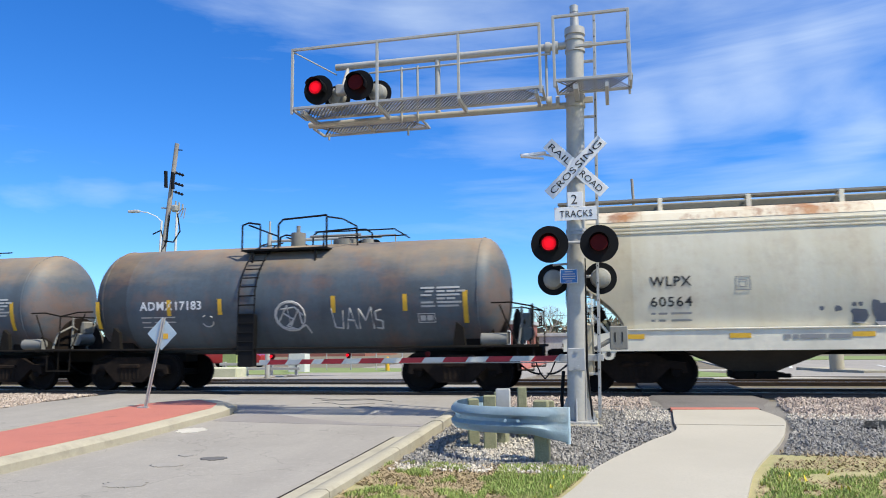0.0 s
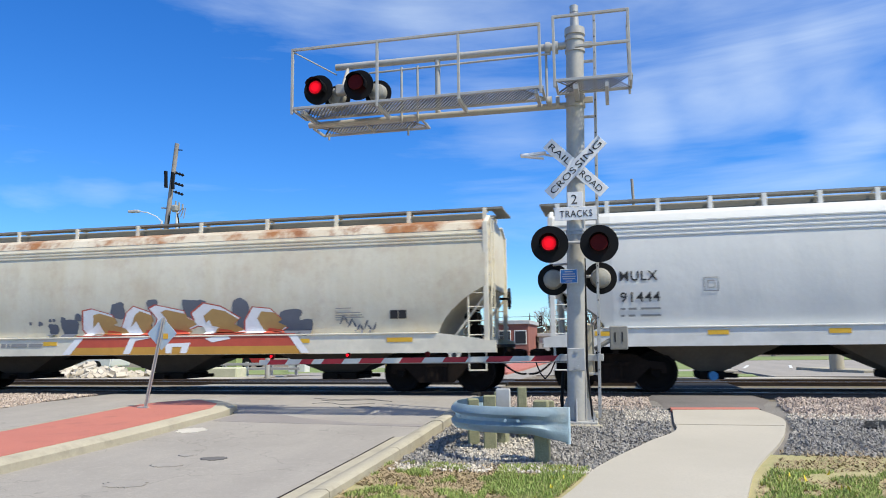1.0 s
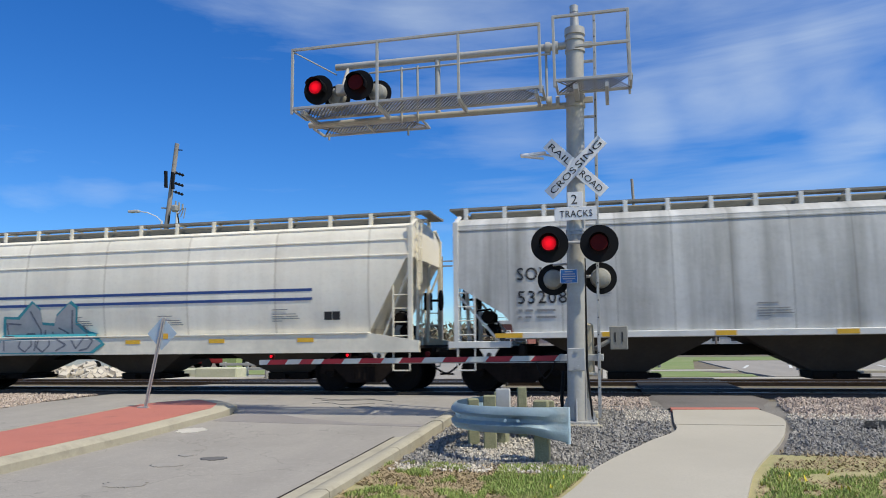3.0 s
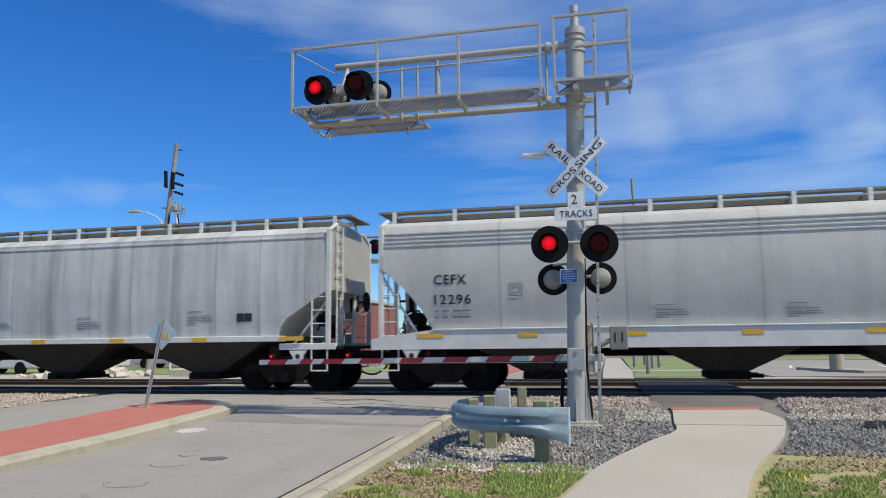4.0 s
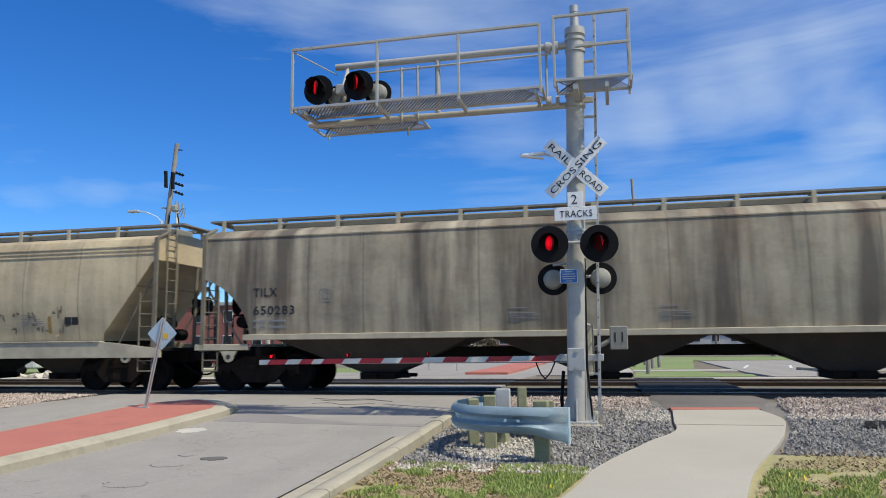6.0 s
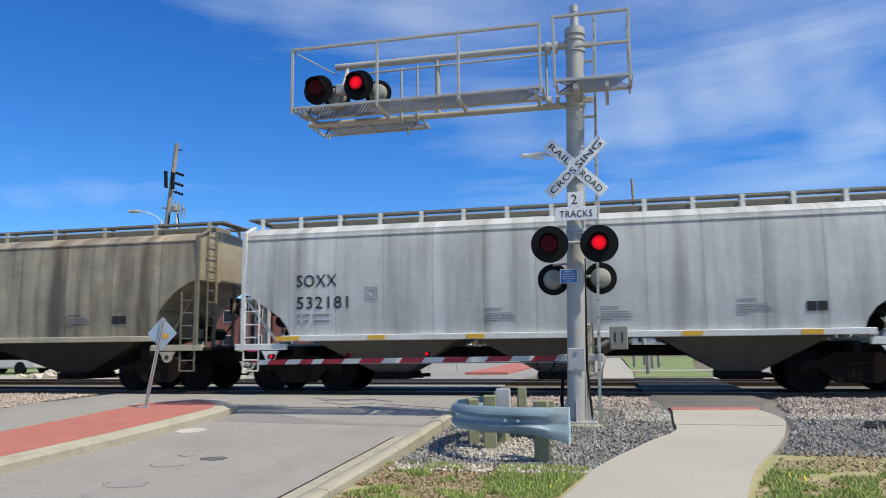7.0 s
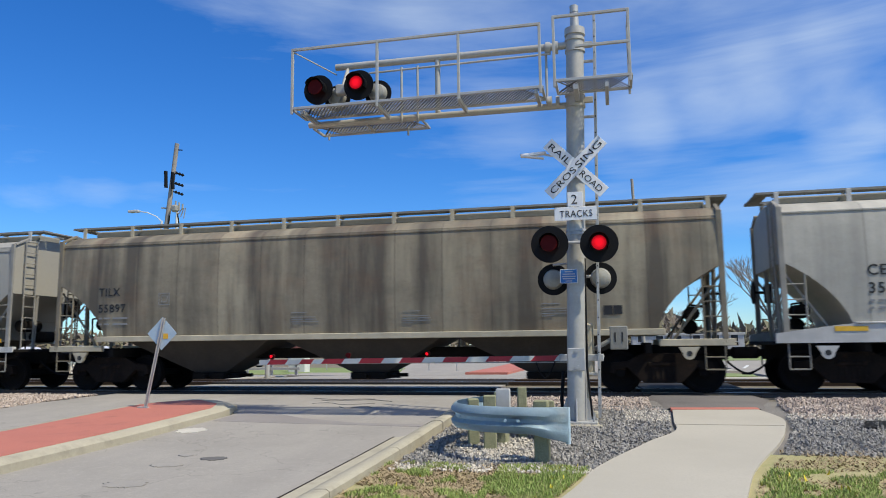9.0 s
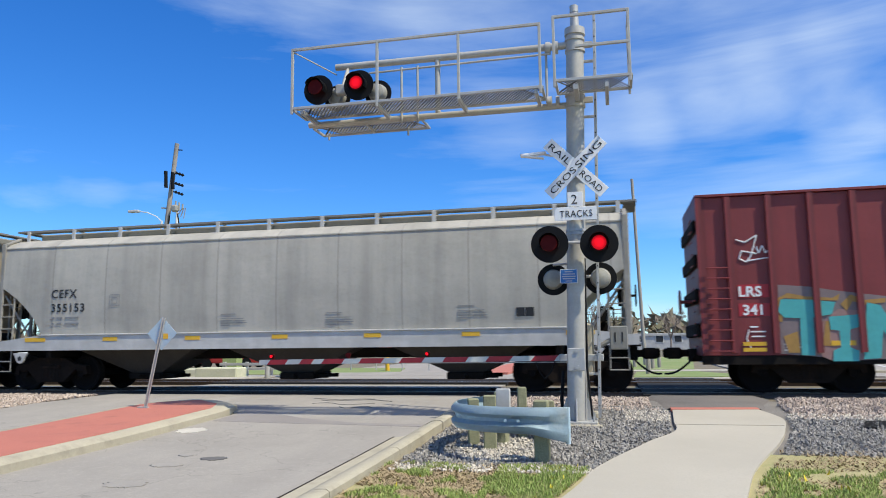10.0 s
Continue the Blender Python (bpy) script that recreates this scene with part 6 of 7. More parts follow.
    box(bm, -0.5, -0.42, yf, y, 5.16, 5.25, 0.004)
    box(bm, 0.0, 0.06, yf, y + 0.2, 5.16, 5.25, 0.004)
    part("walkway_frame", bm, M["galv"], sig)
    bm = bmesh.new()
    for xa, xb, zf, ym, hl in ((-5.37, -1.0, 5.255, -6.175, 0.37), (-0.76, 0.40, 5.335, -6.175, 0.37), (-5.32, -3.25, 5.17, -5.36, 0.30)):
        step = 0.062
        k = 0
        while xa + k * step < xb:
            xx = xa + k * step
            for a, b in ((yf, yb), (yb, yf)):
                vs = box(bm, -0.008, 0.008, -hl, hl, -0.006, 0.006)
                ang = 0.55 if a == yf else -0.55
                bmesh.ops.transform(bm, matrix=Matrix.Translation((min(max(xx, xa + 0.17), xb - 0.17), ym, zf)) @ Matrix.Rotation(ang, 4, "Z"), verts=vs)
            k += 1
    # dark grating colour carries the shade of the floor's underside
    part("walkway_mesh", bm, M["board"], sig, "expanded metal walkway floor")
    bm = bmesh.new()
    for yy in (-5.64, -5.10):
        box(bm, -5.34, -3.22, yy - 0.02, yy + 0.02, 5.12, 5.165, 0.004)
    for xx in (-5.34, -4.3, -3.24):
        box(bm, xx - 0.02, xx + 0.02, -5.62, -5.12, 5.12, 5.165, 0.004)
    rod(bm, (-3.62, -5.2, 5.0), (-3.62, -5.2, 5.16), 0.02, 6)
    rod(bm, (-5.2, -5.2, 5.02), (-5.2, -5.2, 5.16), 0.02, 6)
    part("rear_walkway_frame", bm, M["galv"], sig)
    for xx, za, zb in ((-5.38, 5.15, 6.34), (-3.81, 5.15, 6.34), (-2.38, 5.15, 6.34), (-1.02, 5.15, 6.34), (-0.79, 5.22, 6.42), (0.40, 5.22, 6.42)):
        bm = bmesh.new()
        box(bm, xx - 0.022, xx + 0.022, yf - 0.022, yf + 0.022, za, zb, 0.004)
        part("railing_post", bm, M["silver"], sig)
    for xa, xb, z in ((-5.40, -1.0, 6.322), (-0.81, 0.42, 6.41), (-0.45, 0.42, 5.878)):
        bm = bmesh.new()
        box(bm, xa, xb, yf - 0.024, yf + 0.024, z - 0.022, z + 0.022, 0.004)
        part("handrail", bm, M["silver"], sig)
    bm = bmesh.new()
    rod(bm, (-5.36, yf, 6.28), (-4.85, y, 6.1), 0.014, 6)
    part("brace_rod", bm, M["silver"], sig)
    for zz in (6.41, 5.88):
        bm = bmesh.new()
        rod(bm, (0.4, yf, zz), (0.4, yf + 0.65, zz), 0.018, 6)
        part("handrail", bm, M["silver"], sig)
    bm = bmesh.new()
    box(bm, 0.38, 0.42, yf + 0.62, yf + 0.66, 5.22, 6.42, 0.004)
    part("railing_post", bm, M["silver"], sig)
    # flashers on the arm, facing both ways
    bm = bmesh.new()
    rod(bm, (-5.1, -6.06, 5.66), (-4.1, -6.06, 5.66), 0.03, 10)
    rod(bm, (-4.62, -6.06, 5.66), (-4.62, y, 6.2), 0.035, 10)
    box(bm, -4.72, -4.52, -6.14, -5.98, 5.58, 5.76, 0.02)
    part("flasher_bracket", bm, M["silver"], sig)
    signal_head(-5.01, -6.2, 5.66, sig, True, 0.275)
    signal_head(-4.25, -6.2, 5.68, sig, False, 0.275)
    signal_head(-4.78, -5.85, 5.60, sig, False, 0.25, 1)
    signal_head(-4.0, -5.85, 5.62, sig, True, 0.25, 1)
    # flashers on the mast
    bm = bmesh.new()
    rod(bm, (-0.98, -5.98, 2.74), (-0.2, -5.98, 2.74), 0.028, 10)
    for dz in (-0.03, 0.03):
        rod(bm, (lean_x(2.95), y, 2.92 + dz), (lean_x(2.95), y, 2.96 + dz), 0.172, 24)
    part("flasher_bracket", bm, M["galv"], sig)
    bm = bmesh.new()
    rod(bm, (-1.0, -5.48, 2.22), (-0.2, -5.48, 2.22), 0.028, 10)
    rod(bm, (-0.98, -5.6, 2.42), (-0.6, -5.6, 2.44), 0.02, 8)
    part("flasher_bracket", bm, M["galv"], sig)
    signal_head(-0.98, -6.12, 2.71, sig, True)
    signal_head(-0.19, -6.12, 2.69, sig, False)
    signal_head(-0.99, -5.42, 2.19, sig, False, 0.27, 1)
    signal_head(-0.20, -5.42, 2.19, sig, True, 0.27, 1)
    # mast fittings
    bm = bmesh.new()
    for z in (0.72, 0.98):
        disc_y(bm, (lean_x(z), y - 0.17, z), 0.035, 0.05, 10)
    box(bm, lean_x(0.85) - 0.15, lean_x(0.85) + 0.13, y - 0.175, y - 0.15, 0.66, 1.03, 0.01)
    part("inspection_plate", bm, M["galv"], sig)
    bm = bmesh.new()
    tube(bm, [(-0.44, y - 0.05, 2.5), (-0.46, y - 0.06, 0.7), (-0.43, y - 0.1, 0.3), (-0.40, y - 0.12, -0.1)], 0.018, 6)
    tube(bm, [(-0.86, y + 0.2, 0.65), (-0.9, y + 0.15, 0.2), (-0.88, y + 0.1, -0.15)], 0.03, 8)
    part("cable", bm, M["black"], sig)
    # ladder on the mast's side
    bm = bmesh.new()
    for yy in (-5.62, -5.22):
        vs = box(bm, -0.022, 0.022, yy - 0.035, yy + 0.035, -0.1, 6.8, 0.004)
        bmesh.ops.transform(bm, matrix=Matrix.Translation((-0.29, 0, 0)) @ Matrix.Shear("XY", 4, (0, 0)) @ Matrix(((1, 0, 0.022, 0), (0, 1, 0, 0), (0, 0, 1, 0), (0, 0, 0, 1))), verts=vs)
    for k in range(22):
        z = 0.1 + 0.3 * k
        rod(bm, (-0.29 + 0.022 * z, -5.66, z), (-0.29 + 0.022 * z, -5.2, z), 0.013, 6)
    for z in (0.6, 3.2, 5.0, 6.0):
        box(bm, lean_x(z), -0.27 + 0.022 * z, -5.5, -5.45, z - 0.02, z + 0.02, 0.004)
    part("ladder", bm, M["galv"], sig)
    bm = bmesh.new()
    for k in range(24):
        z = 0.1 + 0.285 * k
        rod(bm, (-0.29 + 0.022 * z, -5.656, z), (-0.29 + 0.022 * z, -5.66, z), 0.012, 8)
    part("bolt_hole", bm, M["ink"], sig)
    bm = bmesh.new()
    vs = box(bm, -0.22, 0.22, -0.05, 0.05, -0.025, 0.025, 0.01)
    bmesh.ops.transform(bm, matrix=Matrix.Translation((-1.24, -5.8, 4.31)) @ Matrix.Rotation(-0.05, 4, "Y"), verts=vs)
    box(bm, -1.40, -1.05, -5.95, -5.85, 4.22, 4.25, 0.008, rot=Matrix.Rotation(0.16, 4, "Y"))
    rod(bm, (-1.05, -5.78, 4.3), (-0.55, y, 4.2), 0.02, 8)
    part("small_lamp", bm, M["white"], sig)
    return sig


SIGNAL = cantilever()


def crossbuck():
    """White X boards with black lettering on the mast."""
    c = Vector((-0.53, -5.96, 4.0))
    sg = thing("crossbuck_sign", c, "white crossbuck sign with black railroad crossing lettering on the mast", "sign")
    for ang, words, off in ((-44.5, ("RAIL", "ROAD"), 0.0), (44.5, ("CROS", "SING"), -0.012)):
        rot = Matrix.Translation(c + Vector((0, off, 0))) @ Matrix.Rotation(radians(-ang), 4, "Y")
        bm = bmesh.new()
        vs = box(bm, -0.635, 0.635, -0.004, 0.004, -0.105, 0.105, 0.002)
        bmesh.ops.transform(bm, matrix=rot, verts=bm.verts[:])
        blade = part("blade", bm, M["white"], sg)
        near = 0.125 if off == 0.0 else 0.025
        for sx, word in zip((-1, 1), words):
            me = text_mesh("lettering", word, 0.15, M["ink"], 0.001, 1.0, 0.0)
            xs = [v.co.x for v in me.vertices]
            w = max(xs) - min(xs)
            wide = 0.575 - near
            me.transform(rot @ Matrix.Translation((sx * (near + 0.575) / 2, -0.008, -0.054)) @ Matrix.Diagonal((wide / w, 1, 1, 1)) @ Matrix.Translation((-min(xs) - w / 2, 0, 0)))
            me.transform(Matrix.Translation(-c))
            ob = new("lettering", me)
            ob.parent = blade
            tagged(ob, "black letters")
    return sg


crossbuck()


def flat_sign(name, label, x0, x1, z0, z1, y, mat_, words, size, lx, lz, ink, stretch=None):
    c = Vector(((x0 + x1) / 2, y, z0))
    sg = thing(name, c, label, "sign")
    bm = bmesh.new()
    box(bm, x0, x1, y - 0.004, y + 0.004, z0, z1, 0.003)
    plate = part("plate", bm, mat_, sg)
    if words:
        me = text_mesh("lettering", words, size, ink, 0.001, 1.1, 0.0)
        if stretch:
            xs = [v.co.x for v in me.vertices]
            me.transform(Matrix.Diagonal((stretch / (max(xs) - min(xs)), 1, 1, 1)))
        me.transform(Matrix.Translation(Vector((lx, y - 0.008, lz)) - c))
        ob = new("lettering", me)
        ob.parent = plate
    return sg, plate


flat_sign("track_count_sign", "small white sign with the black figure 2 on the mast", -0.68, -0.43, 3.345, 3.59, -5.955, M["white"], "2", 0.22, -0.625, 3.39, M["ink"])
flat_sign("tracks_sign", "white sign with the black word tracks on the mast", -0.90, -0.215, 3.115, 3.34, -5.955, M["white"], "TRACKS", 0.16, -0.815, 3.17, M["ink"], 0.53)
bsign, bplate = flat_sign("notice_sign", "small blue notice with pale fine print on the mast", -0.84, -0.56, 2.08, 2.31, -5.93, M["blue"], "", 0, 0, 0, None)
bm = bmesh.new()
for i, w in enumerate((0.13, 0.2, 0.22, 0.2, 0.1)):
    box(bm, -0.7 - w / 2, -0.7 + w / 2, -5.938, -5.934, 2.275 - 0.038 * i - 0.014, 2.275 - 0.038 * i)
part("fine_print", bm, P["trim_grey"], bplate)
bm = bmesh.new()
for a, b, c_, d in ((-0.84, -0.56, 2.08, 2.088), (-0.84, -0.56, 2.302, 2.31), (-0.84, -0.832, 2.08, 2.31), (-0.568, -0.56, 2.08, 2.31)):
    box(bm, a, b, -5.937, -5.934, c_, d)
part("sign_border", bm, M["white"], bplate)


# ---- gate ----
def gate():
    g = thing("crossing_gate", (-0.25, -5.2, gz(-5.2)), "lowered crossing gate arm striped red and white with small red lamps", "crossing gate")
    bm = bmesh.new()
    rod(bm, (-0.52, -5.1, -0.15), (-0.52, -5.1, 1.2), 0.07, 14)
    box(bm, -0.66, -0.36, -5.22, -4.92, 0.55, 1.45, 0.04)
    box(bm, -0.7, -0.32, -5.3, -4.9, -0.17, -0.05, 0.02)
    part("gate_mechanism", bm, P["trim_tan"], g)

    def zarm(xx):
        return 0.80 + 0.008 * (xx + 6.55)

    edges = [-6.55, -6.36, -6.0, -5.72, -5.48, -5.28, -4.88, -4.55, -4.12, -3.78, -3.36, -2.98, -2.56, -2.20, -1.78, -1.40, -1.0, -0.78]
    for i in range(len(edges) - 1):
        a, b = edges[i], edges[i + 1]
        bm = bmesh.new()
        sh = 0.035
        prism(bm, [(a - (sh if i else 0), zarm(a) - 0.035), (b - sh, zarm(b) - 0.035), (b + sh, zarm(b) + 0.055), (a + (sh if i else 0), zarm(a) + 0.055)], -5.225, -5.175)
        part("arm_stripe", bm, M["redstripe"] if i % 2 else M["whitestripe"], g)
    bm = bmesh.new()
    box(bm, -6.5, -0.8, -5.19, -5.17, 0.775, 0.795, 0.003)
    box(bm, -0.95, -0.2, -5.24, -5.16, 0.80, 0.92, 0.01)
    part("arm_tube", bm, M["galv"], g)
    bm = bmesh.new()
    box(bm, -0.09, 0.21, -5.18, -5.08, 0.99, 1.39, 0.015)
    for xx in (-0.0, 0.12):
        box(bm, xx - 0.012, xx + 0.012, -5.186, -5.178, 1.12, 1.28, mat_index=1)
    rod(bm, (-0.35, -5.13, 1.0), (0.0, -5.13, 1.2), 0.04, 8)
    part("counterweight", bm, [M["board"], M["ink"]], g)
    for i, xx in enumerate((-6.29, -4.78, -3.28)):
        bm = bmesh.new()
        z = zarm(xx) + 0.06
        rod(bm, (xx, -5.2, z), (xx, -5.2, z + 0.03), 0.03, 10)
        rod(bm, (xx, -5.17, z + 0.06), (xx, -5.22, z + 0.06), 0.042, 14)
        lamp = part("gate_lamp", bm, M["unlit"], g)
        lm = bmesh.new()
        rod(lm, (0, 0.003, 0), (0, -0.006, 0), 0.026, 12, mat_index=0)
        rod(lm, (0, 0.012, 0), (0, 0.004, 0), 0.036, 12, mat_index=1)
        lens = part_at("lens", mesh_from("lens", lm, [M["lit"], M["unlit"]], None), (xx, -5.268, z + 0.06), lamp)
        if i:
            FLASH.append((lens, i == 1, lens.location.copy(), 0))
    bm = bmesh.new()
    tube(bm, [(-1.35, -5.2, 0.78), (-1.28, -5.2, 0.6), (-1.2, -5.2, 0.5), (-1.1, -5.2, 0.62), (-1.02, -5.2, 0.8)], 0.012, 6)
    part("cable", bm, M["black"], g)
    return g


gate()


# ---- guard rail ----
def guard_rail():
    g = thing("guard_rail", (-1.4, -8.6, gz(-8.6)), "curved blue-grey steel guard rail on weathered timber posts", "guard rail")
    line = smooth_line([(-0.59, -9.12), (-0.85, -9.2), (-1.15, -9.2), (-1.55, -9.08), (-1.88, -8.8), (-2.07, -8.4), (-2.12, -7.9), (-2.02, -7.35), (-1.8, -6.9)], 5)
    sect = [(0.0, 0.155), (0.03, 0.15), (0.075, 0.10), (0.08, 0.065), (0.02, 0.02), (0.02, -0.02), (0.08, -0.065), (0.075, -0.10), (0.03, -0.15), (0.0, -0.155)]

    def sweep(i0, i1, flare):
        bm = bmesh.new()
        rows = []
        for i in range(i0, i1):
            p = line[i]
            a, b = line[max(0, i - 1)], line[min(len(line) - 1, i + 1)]
            t = Vector((b[0] - a[0], b[1] - a[1])).normalized()
            nrm = Vector((t.y, -t.x)) * -1
            k = max(0.0, 1 - i / 8) if flare else 0.0
            push = 0.012 if flare else 0.0
            mid = 0.205 - 0.055 * k - 0.02 * max(0, (i - 14) / 26)
            rows.append([bm.verts.new((p[0] - nrm.x * -(d * (1 - 0.75 * k) + push), p[1] - nrm.y * -(d * (1 - 0.75 * k) + push), mid + h * (1 + 0.36 * k))) for d, h in sect])
        for a, b in zip(rows[:-1], rows[1:]):
            for i in range(len(sect) - 1):
                bm.faces.new((a[i], a[i + 1], b[i + 1], b[i]))
        bmesh.ops.solidify(bm, geom=list(bm.faces), thickness=0.006)
        return bm

    part("rail", sweep(9, len(line), False), M["bluegalv"], g, "corrugated blue-grey steel rail", smooth=40)
    part("terminal", sweep(0, 12, True), M["bluegalv"], g, "flared blue-grey end section", smooth=40)
    bm = bmesh.new()
    rod(bm, (-0.585, -9.09, -0.07), (-0.585, -9.09, 0.355), 0.03, 12)
    part("rail_end", bm, M["bluegalv"], g)
    for i in (10, 12, 22, 32):
        p = line[i]
        bm = bmesh.new()
        rod(bm, (p[0], p[1] - 0.075, 0.205), (p[0], p[1] - 0.10, 0.205), 0.018, 8)
        part("bolt", bm, M["bluegalv"], g)
    for x, y, h, w in ((-0.90, -9.02, 0.43, 0.17), (-1.66, -8.25, 0.43, 0.17), (-1.56, -7.75, 0.46, 0.13), (-1.95, -7.9, 0.36, 0.15), (-1.36, -7.2, 0.48, 0.13), (-0.98, -7.4, 0.30, 0.2), (-1.72, -7.0, 0.40, 0.14)):
        bm = bmesh.new()
        box(bm, x - w / 2, x + w / 2, y - 0.09, y + 0.09, gz(y) - 0.1, h, 0.012, rot=Matrix.Rotation(random.uniform(-0.3, 0.3), 4, "Z"))
        part("post", bm, M["wood"], g, "greenish weathered timber post")
    bm = bmesh.new()
    box(bm, -1.62, -1.43, -7.98, -7.88, 0.05, 0.50, 0.008)
    part("spacer_block", bm, P["trim_grey"], g)
    return g


guard_rail()


def diamond_sign():
    b = Vector((-8.59, -5.72, gz(-5.72) + 0.16))
    g = thing("road_sign", b, "grey back of a leaning diamond road sign on the island", "sign")
    top = Vector((-8.27, -5.72, 1.66))
    d = (top - b)
    m = Matrix.Translation(b) @ Matrix(((1, 0, d.x / d.z, 0), (0, 1, 0, 0), (0, 0, 1, 0), (0, 0, 0, 1)))
    bm = bmesh.new()
    for x0, x1, y0, y1 in ((-0.03, 0.03, -0.005, 0.0), (-0.03, -0.025, -0.03, 0.0), (0.025, 0.03, -0.03, 0.0)):
        box(bm, x0, x1, y0, y1, 0, d.z)
    bmesh.ops.transform(bm, matrix=m, verts=bm.verts[:])
    box(bm, b.x - 0.16, b.x + 0.05, b.y - 0.04, b.y + 0.04, b.z - 0.01, b.z + 0.025, 0.005)
    part("post", bm, M["galv"], g)
    bm = bmesh.new()
    prism(bm, [(0, -0.31), (0.31, 0), (0, 0.31), (-0.31, 0)], 0.004, 0.010)
    bmesh.ops.translate(bm, verts=bm.verts[:], vec=(-8.31, -5.72, 1.37))
    plate = part("plate", bm, M["bluegalv"], g)
    bm = bmesh.new()
    box(bm, -8.31 + 0.03, -8.31 + 0.13, -5.722, -5.718, 1.27, 1.37)
    part("sticker", bm, M["yellow"], plate)


diamond_sign()

# ---- wear on the paving ----
def patch(name, label, outline, material, lift):
    """A thin stain or repair that lies on the paving."""
    bm = bmesh.new()
    vs = [bm.verts.new((x, y, gz(y) + lift)) for x, y in outline]
    bm.faces.new(vs)
    r = bmesh.ops.extrude_face_region(bm, geom=list(bm.faces))
    bmesh.ops.translate(bm, verts=[v for v in r["geom"] if isinstance(v, bmesh.types.BMVert)], vec=(0, 0, -0.006))
    return solo(name, bm, material, label, "stain", "structure")


def spot(cx, cy, w, d, seed, n=40):
    rng = random.Random(seed)
    return [(cx + w / 2 * math.cos(6.283 * i / n) * rng.uniform(0.75, 1.15), cy + d / 2 * math.sin(6.283 * i / n) * rng.uniform(0.75, 1.15)) for i in range(n)]


DARK = surface("damp_stain", (0.26, 0.24, 0.215), (0.33, 0.305, 0.27), 0.8, 0, 3.0, 30, 0.1)
TAR = surface("crack_tar", (0.15, 0.14, 0.13), (0.10, 0.095, 0.088), 0.7, 0, 3.0, 30, 0.1)
CHALK = surface("pale_patch", (0.55, 0.52, 0.46), (0.42, 0.39, 0.34), 0.9, 0, 3.0, 30, 0.1)
patch("oil_stain", "dark damp stain on the road", spot(-5.05, -9.35, 0.34, 0.26, 1), TAR, 0.008)
patch("oil_stain", "faint dark stain on the road", spot(-5.4, -9.85, 0.4, 0.25, 2), DARK, 0.008)
patch("oil_stain", "faint dark stain on the road", spot(-5.2, -10.9, 0.5, 0.35, 3), DARK, 0.008)
patch("oil_stain", "small dark stain on the road", spot(-5.55, -9.2, 0.2, 0.12, 4), DARK, 0.008)
patch("pale_patch", "pale chipped patch by the island", spot(-6.75, -7.15, 0.5, 0.55, 5), CHALK, 0.008)
random.seed(21)
for k in range(4):
    cx, cy, ln = random.uniform(-6.0, -3.3), random.uniform(-5.4, -2.6), random.uniform(0.5, 1.8)
    pts, q = [], []
    for i in range(7):
        xx = cx + ln * (i / 6 - 0.5)
        yy = cy + 0.16 * math.sin(k + i * 1.3) + random.uniform(-0.05, 0.05)
        pts.append((xx, yy - 0.012))
        q.append((xx, yy + random.uniform(0.01, 0.035)))
    patch("road_crack", "dark crack in the worn road", pts + q[::-1], TAR, 0.007)
patch("worn_asphalt", "darker worn asphalt beside the tracks", [(-9.1, -1.4), (-3.1, -1.4), (-3.1, -6.4), (-4.4, -6.3), (-5.6, -6.25), (-6.98, -6.1), (-6.98, -5.0), (-7.3, -4.3), (-9.1, -4.0)], surface("worn_asphalt", (0.215, 0.195, 0.185), (0.275, 0.25, 0.235), 0.95, 0, 0.8, 30, 0.3), 0.004)
for y0 in (-12.4, -6.0):
    xa = float(np.interp(y0, [-12.4, -10.8, -9.33, -7.6, -6.6, -5.6], [-0.93, -0.52, -0.24, 0.36, 0.80, 0.86]))
    xb = float(np.interp(y0, [-13, -10.2, -9.0, -7.4, -6.3, -5.2], [0.7, 1.22, 1.52, 2.06, 2.36, 2.55]))
    patch("path_joint", "fine joint across the footpath", [(xa, y0), (xb, y0), (xb, y0 + 0.008), (xa, y0 + 0.008)], surface("joint_dirt", (0.38, 0.345, 0.28), (0.34, 0.31, 0.25), 0.9, 0, 3, 20, 0), 0.037)

# ---- beyond the tracks ----
slab([(-14.5, 12.02), (-0.7, 12.02), (-0.9, 60), (-14.5, 60)], 0.004, 0.2, M["asphalt"], "street", "pale street beyond the tracks", steps=6)
slab([(5.3, 9.5), (60, 9.5), (60, 37.5), (5.5, 35.5)], 0.006, 0.2, M["asphalt"], "parking_lot", "pale grey parking lot", steps=6)
slab([(0.55, 7.9), (4.6, 8.5), (5.0, 12), (3.4, 16.2), (0.85, 15.6)], 0.03, 0.2, M["lawn"], "lawn", "green mown lawn beyond the tracks", steps=3)
slab([(0.7, 18.5), (3.6, 19), (5.2, 36), (40, 38), (40, 48), (0.5, 48)], 0.02, 0.2, M["lawn"], "lawn_beyond", "green mown lawn by the parking lot", steps=6)
slab([(-60, 14), (-14.7, 14), (-10.2, 16.5), (-11.5, 22), (-60, 30)], 0.02, 0.2, M["lawn"], "lawn_corner", "thin lawn at the street corner", steps=4)
slab([(-60, 7.0), (-14.0, 7.0), (-14.0, 13.5), (-60, 13.5)], 0.0, 0.2, M["concrete"], "far_pavement", "pale concrete apron beyond the tracks", steps=4)
slab([(-6.2, 12.6), (-4.4, 12.6), (-4.4, 40), (-6.4, 40)], 0.10, 0.2, M["red"], "far_median", "red paved island in the far street", steps=6)
slab([(-0.45, 6.8), (0.52, 6.8), (0.7, 16), (0.3, 45), (-0.8, 45), (-0.6, 16)], 0.035, 0.2, M["concrete"], "far_footpath", "pale footpath beyond the tracks", steps=4)
